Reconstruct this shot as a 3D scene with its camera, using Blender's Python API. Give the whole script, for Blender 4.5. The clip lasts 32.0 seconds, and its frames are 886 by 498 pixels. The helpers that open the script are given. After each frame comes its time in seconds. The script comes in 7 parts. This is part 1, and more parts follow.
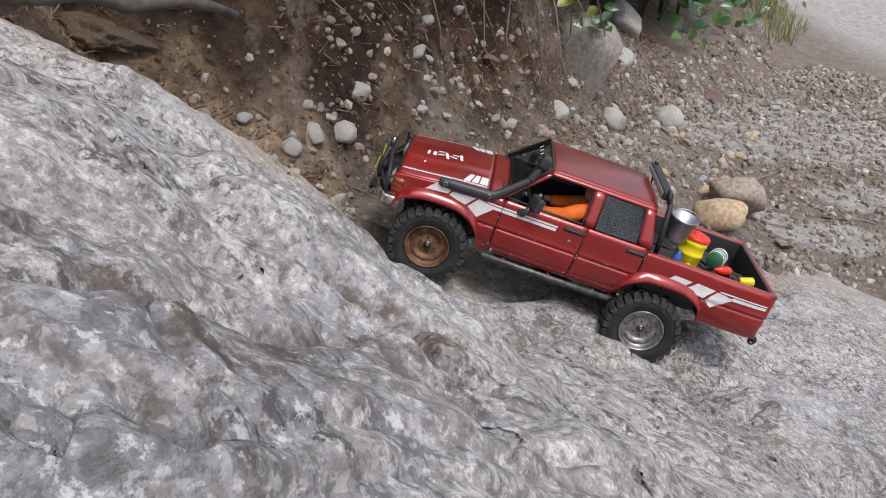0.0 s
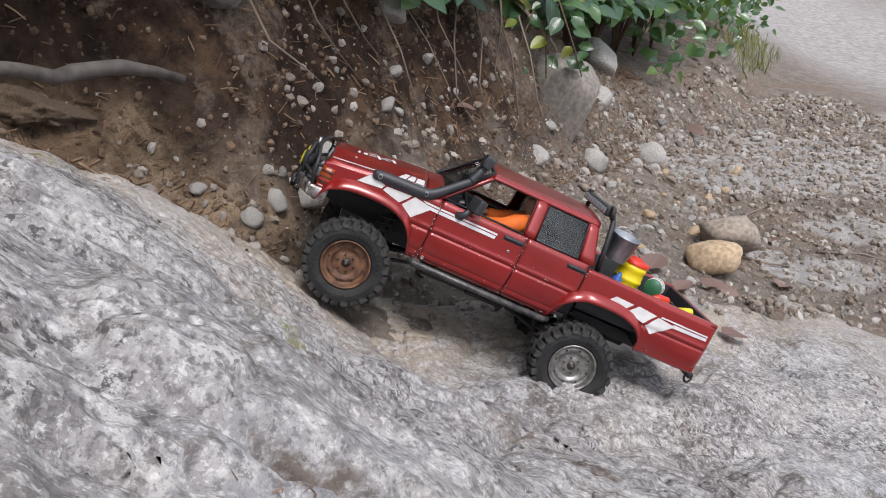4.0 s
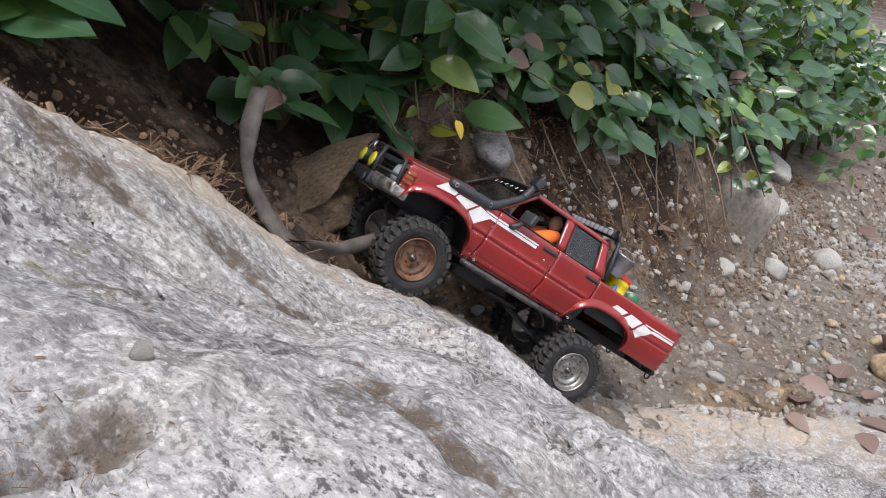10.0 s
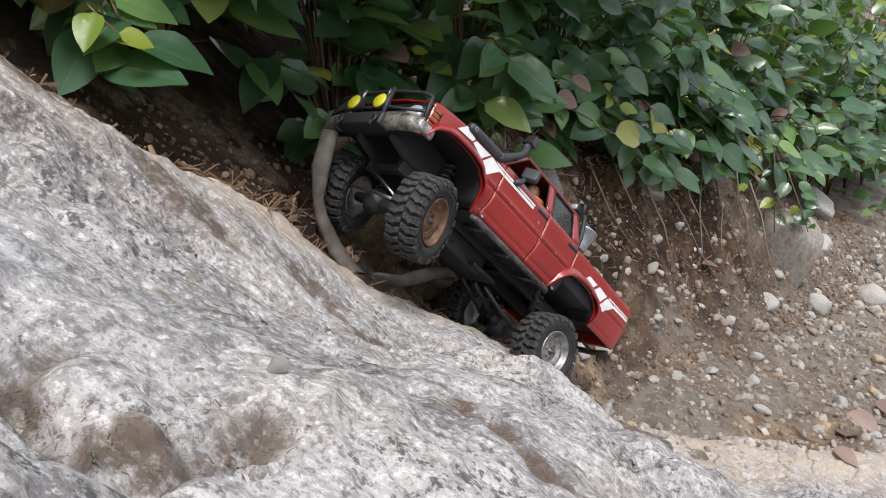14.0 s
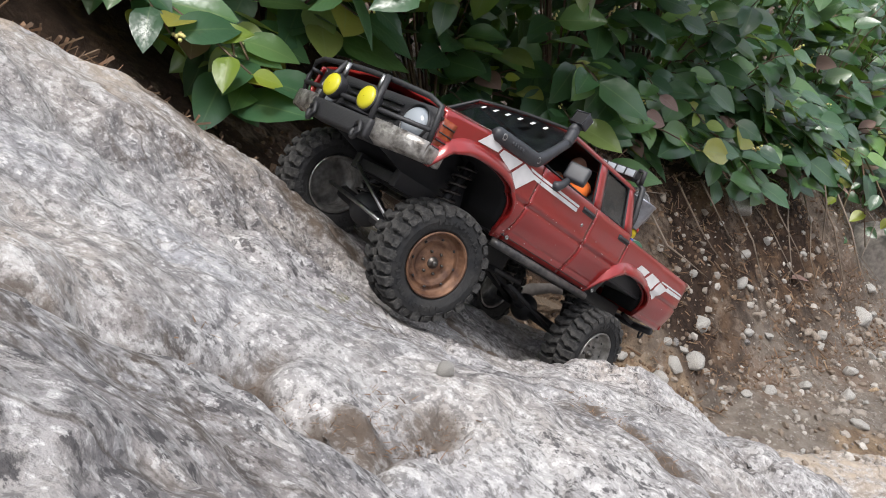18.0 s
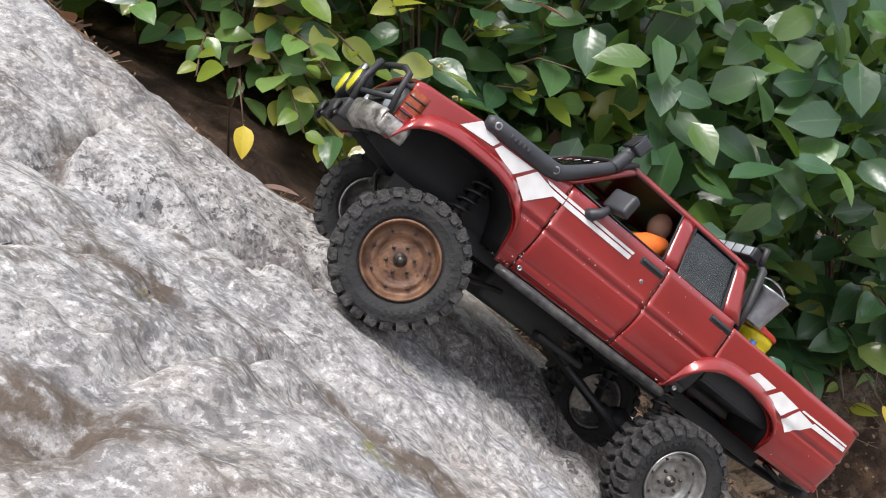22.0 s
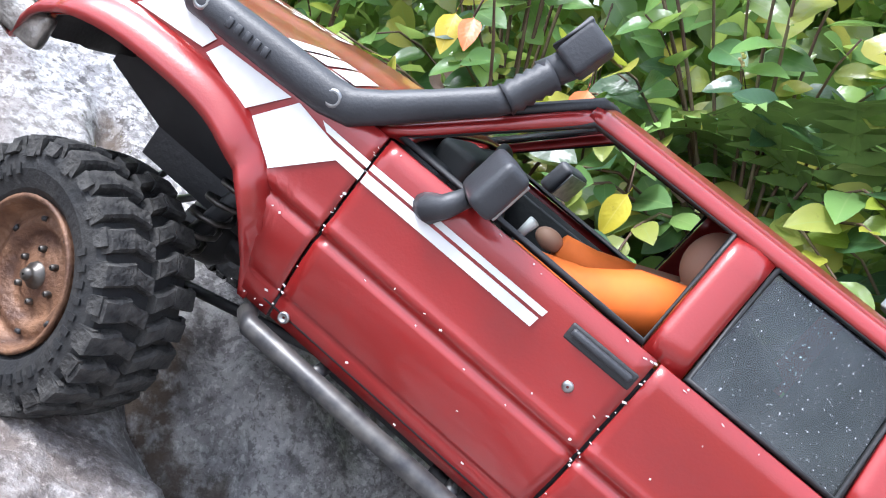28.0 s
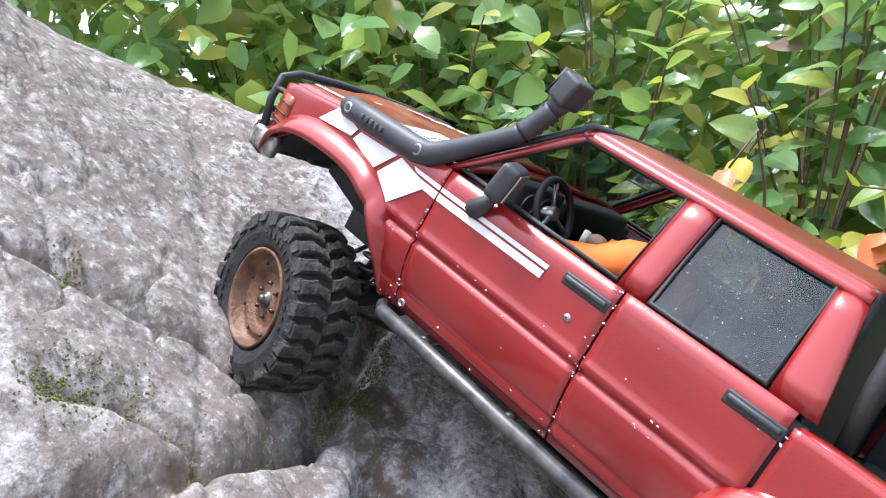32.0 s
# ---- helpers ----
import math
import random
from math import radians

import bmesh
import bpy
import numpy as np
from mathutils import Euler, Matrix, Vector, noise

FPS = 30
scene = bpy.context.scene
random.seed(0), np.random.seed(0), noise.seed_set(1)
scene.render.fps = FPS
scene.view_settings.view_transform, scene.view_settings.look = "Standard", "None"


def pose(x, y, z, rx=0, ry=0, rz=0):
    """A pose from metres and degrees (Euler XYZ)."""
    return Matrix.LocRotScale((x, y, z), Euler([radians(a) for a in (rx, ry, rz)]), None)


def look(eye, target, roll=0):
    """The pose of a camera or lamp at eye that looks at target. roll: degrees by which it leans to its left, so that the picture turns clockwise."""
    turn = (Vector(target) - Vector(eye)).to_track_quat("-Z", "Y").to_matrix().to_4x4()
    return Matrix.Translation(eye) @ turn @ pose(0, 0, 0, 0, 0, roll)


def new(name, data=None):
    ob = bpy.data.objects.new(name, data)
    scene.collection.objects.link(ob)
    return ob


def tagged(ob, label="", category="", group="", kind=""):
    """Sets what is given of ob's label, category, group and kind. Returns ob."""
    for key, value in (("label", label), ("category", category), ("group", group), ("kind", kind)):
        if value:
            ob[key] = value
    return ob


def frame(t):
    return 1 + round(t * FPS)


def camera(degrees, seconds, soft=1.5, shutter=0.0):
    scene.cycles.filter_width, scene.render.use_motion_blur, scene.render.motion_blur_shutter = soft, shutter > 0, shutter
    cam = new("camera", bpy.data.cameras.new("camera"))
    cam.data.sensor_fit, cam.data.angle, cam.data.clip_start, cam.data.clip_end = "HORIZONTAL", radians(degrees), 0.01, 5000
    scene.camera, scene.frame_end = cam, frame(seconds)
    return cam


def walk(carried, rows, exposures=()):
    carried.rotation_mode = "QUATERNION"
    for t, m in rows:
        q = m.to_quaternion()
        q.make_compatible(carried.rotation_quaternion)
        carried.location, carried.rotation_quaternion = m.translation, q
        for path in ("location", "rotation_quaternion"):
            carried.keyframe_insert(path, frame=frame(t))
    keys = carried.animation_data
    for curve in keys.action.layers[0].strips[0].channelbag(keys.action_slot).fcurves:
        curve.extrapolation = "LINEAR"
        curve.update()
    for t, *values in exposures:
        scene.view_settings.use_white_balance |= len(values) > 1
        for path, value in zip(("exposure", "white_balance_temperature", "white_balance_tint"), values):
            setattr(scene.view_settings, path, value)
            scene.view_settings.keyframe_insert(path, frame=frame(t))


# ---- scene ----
# the camera, carried by hand
EXPOSURES = [(0.0, 0.40, 6350, 12), (6.0, 0.55, 6300, 12), (10.0, 0.70, 6300, 11), (14.0, 0.78, 6450, 10), (20.0, 0.88, 6450, 10), (24.0, 0.98, 6500, 10), (25.5, 1.08, 6400, 10), (27.5, 1.85, 5800, 10), (29.0, 1.70, 5800, 10), (30.5, 1.58, 5800, 10), (32.0, 1.75, 5850, 10)]
cam = camera(56.9, 32.0, 1.05)
PATH = [
    (0, pose(0.0005, 0.0002, 0.7505, 59.92, 0.02, -0.12)),
    (0.5, pose(0.0175, 0.0334, 0.7536, 60.89, 0.70, -1.17)),
    (1, pose(0.0165, 0.0572, 0.7350, 61.76, 2.14, -2.50)),
    (1.5, pose(0.0183, 0.0809, 0.7266, 62.01, 1.11, -1.79)),
    (2, pose(0.0245, 0.1059, 0.7113, 61.91, 1.47, -2.65)),
    (2.5, pose(0.0288, 0.1203, 0.7078, 61.73, 1.27, -3.34)),
    (4.5, pose(0.0030, 0.1020, 0.7628, 63.13, 2.52, -1.60)),
    (5, pose(-0.0009, 0.0801, 0.7899, 63.59, 3.08, -0.64)),
    (5.5, pose(-0.0049, 0.0657, 0.7975, 63.52, 3.69, -0.87)),
    (6, pose(-0.0207, 0.0486, 0.8095, 63.31, 4.11, -0.14)),
    (6.5, pose(-0.0351, 0.0262, 0.8314, 63.46, 4.01, 1.01)),
    (7, pose(-0.0455, 0.0002, 0.8554, 63.88, 3.99, 2.42)),
    (7.5, pose(-0.0463, -0.0218, 0.8778, 64.29, 4.61, 2.79)),
    (8, pose(-0.0537, -0.0501, 0.8989, 64.71, 4.78, 3.36)),
    (8.5, pose(-0.0774, -0.0753, 0.9173, 65.41, 5.31, 3.94)),
    (9, pose(-0.1148, -0.1022, 0.9349, 66.28, 5.40, 5.28)),
    (9.5, pose(-0.1328, -0.1280, 0.9416, 67.56, 4.78, 6.31)),
    (10, pose(-0.1449, -0.1424, 0.9464, 68.29, 4.91, 6.78)),
    (10.5, pose(-0.1530, -0.1628, 0.9486, 69.22, 5.43, 6.51)),
    (11, pose(-0.1621, -0.1786, 0.9536, 69.88, 5.83, 7.05)),
    (11.5, pose(-0.1671, -0.1815, 0.9555, 70.19, 5.81, 7.79)),
    (12, pose(-0.1677, -0.1817, 0.9551, 70.13, 5.67, 8.28)),
    (12.5, pose(-0.1689, -0.1810, 0.9598, 70.12, 5.61, 8.37)),
    (13, pose(-0.1673, -0.1824, 0.9634, 70.54, 5.44, 8.51)),
    (13.5, pose(-0.1657, -0.1874, 0.9669, 70.87, 5.48, 8.61)),
    (14, pose(-0.1670, -0.1990, 0.9681, 70.87, 5.50, 9.18)),
    (14.5, pose(-0.1663, -0.2077, 0.9700, 70.70, 5.64, 9.61)),
    (16.5, pose(-0.1792, -0.2240, 0.9772, 71.21, 6.30, 10.76)),
    (17, pose(-0.1861, -0.2348, 0.9783, 71.13, 6.58, 11.56)),
    (17.5, pose(-0.1919, -0.2515, 0.9879, 72.02, 7.75, 12.27)),
    (18, pose(-0.1986, -0.2640, 0.9931, 72.66, 7.76, 13.60)),
    (18.5, pose(-0.2059, -0.2706, 1.0021, 73.81, 7.60, 15.24)),
    (19, pose(-0.2107, -0.2770, 1.0112, 74.94, 6.92, 17.07)),
    (19.5, pose(-0.2123, -0.2829, 1.0211, 75.73, 6.35, 18.87)),
    (20, pose(-0.2148, -0.2928, 1.0352, 76.65, 6.13, 20.40)),
    (20.5, pose(-0.2142, -0.3031, 1.0503, 77.97, 5.61, 21.66)),
    (21, pose(-0.2175, -0.3230, 1.0693, 78.96, 5.29, 24.05)),
    (21.5, pose(-0.2159, -0.3627, 1.1005, 81.39, 4.93, 26.82)),
    (22, pose(-0.2220, -0.3943, 1.1191, 83.75, 3.86, 30.89)),
    (22.5, pose(-0.2266, -0.4157, 1.1325, 85.13, 2.61, 34.42)),
    (23, pose(-0.2338, -0.4444, 1.1407, 86.42, 1.40, 38.01)),
    (23.5, pose(-0.2453, -0.4656, 1.1511, 87.94, 0.24, 41.66)),
    (24, pose(-0.2482, -0.4718, 1.1597, 89.19, -0.55, 44.08)),
    (24.5, pose(-0.2491, -0.4780, 1.1628, 89.89, -1.11, 45.31)),
    (25, pose(-0.2514, -0.4791, 1.1713, 90.77, -1.77, 46.22)),
    (25.5, pose(-0.2721, -0.4564, 1.1881, 92.63, -1.57, 46.34)),
    (27.5, pose(-0.4467, -0.2824, 1.2805, 89.75, -6.91, 59.71)),
    (28, pose(-0.4085, -0.2266, 1.2642, 93.68, -8.50, 62.31)),
    (28.5, pose(-0.3869, -0.1596, 1.2235, 97.55, -11.55, 67.39)),
    (29, pose(-0.3158, -0.1157, 1.2581, 96.92, -12.82, 74.18)),
    (29.5, pose(-0.3261, -0.1265, 1.2644, 96.72, -11.33, 76.99)),
    (30, pose(-0.3375, -0.1274, 1.2704, 96.83, -10.29, 79.11)),
    (30.5, pose(-0.3476, -0.1372, 1.2764, 96.68, -8.17, 81.49)),
    (31, pose(-0.3492, -0.1483, 1.2799, 97.48, -8.27, 83.39)),
    (31.5, pose(-0.3447, -0.1594, 1.2795, 98.07, -10.62, 84.48)),
    (32, pose(-0.3295, -0.1733, 1.2790, 98.28, -12.97, 86.32)),
]
walk(cam, PATH, EXPOSURES)

# daylight under a bright, softly clouded sky
world = bpy.data.worlds.new("world")
scene.world = world
world.use_nodes = True
nt = world.node_tree
nt.nodes.clear()
sky = nt.nodes.new("ShaderNodeTexSky")
sky.sky_type = "NISHITA"
sky.sun_disc = False
SUN_EL, SUN_ROT = 62.0, 150.0
sky.sun_elevation, sky.sun_rotation = radians(SUN_EL), radians(SUN_ROT)
sky.air_density, sky.dust_density, sky.ozone_density = 1.0, 6.0, 1.0
soft = nt.nodes.new("ShaderNodeMix")
soft.data_type = "RGBA"
soft.inputs[0].default_value = 0.6
soft.inputs[7].default_value = (7.4, 7.8, 8.6, 1)
back = nt.nodes.new("ShaderNodeBackground")
back.inputs["Strength"].default_value = 0.105
wout = nt.nodes.new("ShaderNodeOutputWorld")
nt.links.new(sky.outputs[0], soft.inputs[6])
nt.links.new(soft.outputs[2], back.inputs["Color"])
nt.links.new(back.outputs[0], wout.inputs["Surface"])
sun_data = bpy.data.lights.new("sun", "SUN")
sun_data.energy, sun_data.angle, sun_data.color = 1.9, radians(18), (1.0, 0.975, 0.95)
sun = new("sun", sun_data)
_e, _r = radians(SUN_EL), radians(SUN_ROT)
sun_dir = Vector((math.sin(_r) * math.cos(_e), math.cos(_r) * math.cos(_e), math.sin(_e)))
sun.matrix_basis = look(sun_dir * 8, (0, 0, 0))

# ---- materials ----
def mat(name, base, rough=0.6, metal=0.0, vary=0.0, scale=20.0, bump=0.0, bscale=60.0, second=None, spec=0.5, coat=0.0):
    """A plain painted, plastic or metal surface with some uneven colour and relief."""
    m = bpy.data.materials.new(name)
    m.use_nodes = True
    n, l = m.node_tree.nodes, m.node_tree.links
    b = n["Principled BSDF"]
    b.inputs["Roughness"].default_value, b.inputs["Metallic"].default_value = rough, metal
    b.inputs["Specular IOR Level"].default_value = spec
    b.inputs["Coat Weight"].default_value = coat
    b.inputs["Coat Roughness"].default_value = 0.12
    b.inputs["Base Color"].default_value = (*base, 1)
    if vary or second:
        tc = n.new("ShaderNodeTexCoord")
        nz = n.new("ShaderNodeTexNoise")
        nz.inputs["Scale"].default_value, nz.inputs["Detail"].default_value = scale, 6
        l.new(tc.outputs["Object"], nz.inputs["Vector"])
        rp = n.new("ShaderNodeValToRGB")
        other = second or tuple(c * (1 - vary) for c in base)
        rp.color_ramp.elements[0].position, rp.color_ramp.elements[1].position = 0.35, 0.65
        rp.color_ramp.elements[0].color, rp.color_ramp.elements[1].color = (*other, 1), (*base, 1)
        l.new(nz.outputs["Fac"], rp.inputs["Fac"])
        l.new(rp.outputs["Color"], b.inputs["Base Color"])
    if bump:
        tc = n.new("ShaderNodeTexCoord")
        nz = n.new("ShaderNodeTexNoise")
        nz.inputs["Scale"].default_value, nz.inputs["Detail"].default_value = bscale, 8
        l.new(tc.outputs["Object"], nz.inputs["Vector"])
        bp = n.new("ShaderNodeBump")
        bp.inputs["Strength"].default_value, bp.inputs["Distance"].default_value = bump, 0.002
        l.new(nz.outputs["Fac"], bp.inputs["Height"])
        l.new(bp.outputs["Normal"], b.inputs["Normal"])
    return m


def tree(name, rough=0.8, spec=0.4):
    """A new material with short ways to noise, ramps, mixes and bump."""
    m = bpy.data.materials.new(name)
    m.use_nodes = True
    n, l = m.node_tree.nodes, m.node_tree.links
    b = n["Principled BSDF"]
    b.inputs["Roughness"].default_value, b.inputs["Specular IOR Level"].default_value = rough, spec
    tc = n.new("ShaderNodeTexCoord")

    def grain(scale, detail=6, rough=0.6, stretch=None, warp=0.0):
        t = n.new("ShaderNodeTexNoise")
        t.inputs["Scale"].default_value, t.inputs["Detail"].default_value, t.inputs["Roughness"].default_value, t.inputs["Distortion"].default_value = scale, detail, rough, warp
        if stretch:
            mp = n.new("ShaderNodeMapping")
            mp.inputs["Rotation"].default_value, mp.inputs["Scale"].default_value = (0, 0, radians(stretch[0])), stretch[1:]
            l.new(tc.outputs["Object"], mp.inputs["Vector"])
            l.new(mp.outputs["Vector"], t.inputs["Vector"])
        else:
            l.new(tc.outputs["Object"], t.inputs["Vector"])
        return t.outputs["Fac"]

    def level(fac, lo, hi, amount=1.0):
        t = n.new("ShaderNodeMapRange")
        t.inputs["From Min"].default_value, t.inputs["From Max"].default_value, t.inputs["To Max"].default_value = lo, hi, amount
        l.new(fac, t.inputs["Value"])
        return t.outputs["Result"]

    def blend(fac, a, b2):
        t = n.new("ShaderNodeMix")
        t.data_type = "RGBA"
        l.new(fac, t.inputs[0])
        for k, c in ((6, a), (7, b2)):
            if isinstance(c, tuple):
                t.inputs[k].default_value = (*c, 1)
            else:
                l.new(c, t.inputs[k])
        return t.outputs[2]

    def times(a, b2):
        t = n.new("ShaderNodeMath")
        t.operation = "MULTIPLY"
        l.new(a, t.inputs[0])
        l.new(b2, t.inputs[1])
        return t.outputs[0]

    def relief(pairs):
        normal = None
        for fac, strength, distance in pairs:
            t = n.new("ShaderNodeBump")
            t.inputs["Strength"].default_value, t.inputs["Distance"].default_value = strength, distance
            l.new(fac, t.inputs["Height"])
            if normal:
                l.new(normal, t.inputs["Normal"])
            normal = t.outputs["Normal"]
        l.new(normal, b.inputs["Normal"])

    return m, n, l, b, grain, level, blend, times, relief


def granite(name, moss=True):
    """Weathered pale granite: broad tones, cool and tan stains, clustered dark mineral spots, white crystals, dirt in places."""
    m, n, l, b, grain, level, blend, times, relief = tree(name, 0.88, 0.25)
    mottle, spots, speck, crystal = grain(46, 6, 0.68), grain(110, 5, 0.68), grain(300, 4, 0.65), grain(80, 5, 0.66)
    grit = grain(170, 6, 0.70)
    where, streak = grain(6.2, 5, 0.62), grain(12, 5, 0.6)
    tc = n.new("ShaderNodeTexCoord")
    shake = n.new("ShaderNodeTexNoise")
    shake.inputs["Scale"].default_value, shake.inputs["Detail"].default_value = 90, 2
    add = n.new("ShaderNodeMixRGB")
    add.blend_type, add.inputs["Fac"].default_value = "ADD", 0.012
    l.new(tc.outputs["Object"], shake.inputs["Vector"])
    l.new(tc.outputs["Object"], add.inputs["Color1"])
    l.new(shake.outputs["Color"], add.inputs["Color2"])

    def cells(scale):
        """Crystals: a tone for each grain of the stone, and how far from its middle."""
        v = n.new("ShaderNodeTexVoronoi")
        v.inputs["Scale"].default_value = scale
        l.new(add.outputs["Color"], v.inputs["Vector"])
        sep = n.new("ShaderNodeSeparateColor")
        l.new(v.outputs["Color"], sep.inputs["Color"])
        return sep.outputs[0], sep.outputs[1], v.outputs["Distance"]

    tone, tone2, _ = cells(330)
    coarse = level(grain(7.5, 6, 0.66), 0.44, 0.58)
    c = blend(level(grain(2.4, 5, 0.6), 0.38, 0.62), (0.262, 0.248, 0.243), (0.416, 0.402, 0.392))
    c = blend(level(grain(3.9, 7, 0.65), 0.48, 0.66, 0.65), c, (0.344, 0.286, 0.232))
    c = blend(level(grain(5.3, 7, 0.66), 0.46, 0.64, 0.6), c, (0.256, 0.264, 0.292))
    c = blend(level(grain(4.7, 8, 0.70), 0.50, 0.63, 0.6), c, (0.184, 0.166, 0.171))
    c = blend(level(streak, 0.52, 0.64, 0.45), c, (0.172, 0.158, 0.152))
    c = blend(times(level(where, 0.42, 0.58), level(mottle, 0.49, 0.58, 0.72)), c, (0.116, 0.110, 0.115))
    c = blend(times(level(where, 0.62, 0.46), level(mottle, 0.50, 0.39, 0.72)), c, (0.496, 0.483, 0.469))
    c = blend(times(level(grain(4.4, 7, 0.68), 0.45, 0.56), level(spots, 0.53, 0.58, 0.9)), c, (0.060, 0.056, 0.058))
    c = blend(times(coarse, level(crystal, 0.58, 0.64, 0.5)), c, (0.600, 0.588, 0.575))
    c = blend(times(coarse, level(tone, 0.70, 0.84, 0.30)), c, (0.110, 0.105, 0.107))
    c = blend(level(tone2, 0.76, 0.90, 0.25), c, (0.640, 0.628, 0.612))
    c = blend(level(grit, 0.46, 0.40, 0.62), c, (0.100, 0.094, 0.092))
    c = blend(level(grit, 0.56, 0.62, 0.52), c, (0.680, 0.664, 0.645))
    c = blend(level(speck, 0.58, 0.64, 0.45), c, (0.120, 0.112, 0.108))
    c = blend(times(level(grain(5.6, 8, 0.72), 0.565, 0.65), level(spots, 0.43, 0.55, 0.9)), c, (0.088, 0.070, 0.057))

    def hair(fac):
        """How far a noise lies from its middle: zero along thin winding lines."""
        t = n.new("ShaderNodeMath")
        t.operation = "SUBTRACT"
        t.inputs[1].default_value = 0.5
        l.new(fac, t.inputs[0])
        t2 = n.new("ShaderNodeMath")
        t2.operation = "ABSOLUTE"
        l.new(t.outputs[0], t2.inputs[0])
        return t2.outputs[0]

    thin, thin2 = hair(grain(5, 6, 0.58, (-33, 1, 2.4, 1))), hair(grain(13, 5, 0.55, (-33, 1, 1.6, 1)))
    c = blend(times(level(thin, 0.014, 0.002, 0.7), level(grain(3, 3), 0.42, 0.55)), c, (0.085, 0.07, 0.06))
    c = blend(times(level(thin2, 0.010, 0.002, 0.6), level(grain(5, 3), 0.48, 0.60)), c, (0.12, 0.10, 0.085))
    if moss:
        rim = n.new("ShaderNodeAttribute")
        rim.attribute_name = "rim"
        c = blend(times(rim.outputs["Fac"], level(mottle, 0.34, 0.56, 0.75)), c, (0.42, 0.345, 0.265))
        # brown-grey lichen, its colour spread on as shade around the truck's front wheel
        crust_shade = n.new("ShaderNodeAttribute")
        crust_shade.attribute_name = "crust_shade"
        c = blend(times(crust_shade.outputs["Fac"], level(mottle, 0.22, 0.56, 0.86)), c, (0.150, 0.120, 0.106))
        c = blend(times(crust_shade.outputs["Fac"], level(spots, 0.50, 0.60, 0.7)), c, (0.090, 0.074, 0.068))
        c = blend(times(crust_shade.outputs["Fac"], level(grit, 0.55, 0.66, 0.55)), c, (0.46, 0.41, 0.37))
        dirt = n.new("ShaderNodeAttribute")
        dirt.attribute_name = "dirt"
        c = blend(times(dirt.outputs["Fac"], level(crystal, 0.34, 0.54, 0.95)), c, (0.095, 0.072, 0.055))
        c = blend(times(level(grain(5.1, 5, 0.7), 0.64, 0.70), level(spots, 0.42, 0.55)), c, (0.15, 0.14, 0.045))
    l.new(c, b.inputs["Base Color"])
    relief([(grain(10, 3, 0.5), 0.30, 0.022), (mottle, 0.45, 0.0050), (spots, 0.5, 0.0032), (grit, 0.6, 0.0020)])
    return m


M_ROCK = granite("granite")
M_STONE = mat("pale_stone", (0.50, 0.48, 0.445), 0.85, vary=0.45, scale=30, bump=0.8, bscale=90)
M_TANSTONE = mat("tan_stone", (0.58, 0.43, 0.28), 0.85, vary=0.4, scale=14, bump=0.9, bscale=60)
M_BROWNSTONE = mat("brown_stone", (0.40, 0.335, 0.275), 0.88, vary=0.45, scale=16, bump=0.9, bscale=60)


def soil():
    m, n, l, b, grain, level, blend, times, relief = tree("soil", 0.95, 0.2)
    broad, mid, fine, speck = grain(3.5, 4), grain(22, 7, 0.7), grain(90, 6, 0.75), grain(260, 3)
    gravel = blend(level(mid, 0.35, 0.65), (0.12, 0.096, 0.078), (0.25, 0.218, 0.185))
    gravel = blend(level(broad, 0.5, 0.62, 0.55), gravel, (0.19, 0.125, 0.088))
    gravel = blend(level(fine, 0.56, 0.64, 0.8), gravel, (0.40, 0.375, 0.34))
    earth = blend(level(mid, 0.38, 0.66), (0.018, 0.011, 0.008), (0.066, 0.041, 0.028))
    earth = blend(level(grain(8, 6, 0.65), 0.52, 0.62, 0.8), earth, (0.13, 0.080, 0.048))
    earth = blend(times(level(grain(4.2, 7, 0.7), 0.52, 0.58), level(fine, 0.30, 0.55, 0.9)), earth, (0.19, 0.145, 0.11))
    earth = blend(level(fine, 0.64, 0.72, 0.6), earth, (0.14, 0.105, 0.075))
    ochre = n.new("ShaderNodeAttribute")
    ochre.attribute_name = "ochre"
    sandy = blend(level(grain(13, 7, 0.7), 0.40, 0.60), (0.17, 0.115, 0.072), (0.36, 0.265, 0.175))
    sandy = blend(level(speck, 0.56, 0.66, 0.7), sandy, (0.09, 0.065, 0.05))
    earth = blend(times(ochre.outputs["Fac"], level(mid, 0.30, 0.52)), earth, sandy)
    at = n.new("ShaderNodeAttribute")
    at.attribute_name = "red_earth"
    bare = n.new("ShaderNodeAttribute")
    bare.attribute_name = "bare_rock"
    pale = blend(level(grain(18, 8, 0.75), 0.40, 0.62), (0.27, 0.25, 0.235), (0.44, 0.42, 0.40))
    pale = blend(level(speck, 0.58, 0.66, 0.7), pale, (0.14, 0.13, 0.12))
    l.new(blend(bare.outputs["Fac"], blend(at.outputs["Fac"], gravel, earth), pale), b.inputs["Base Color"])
    relief([(mid, 0.9, 0.012), (fine, 1.0, 0.006), (speck, 0.8, 0.002)])
    return m


M_SOIL = soil()


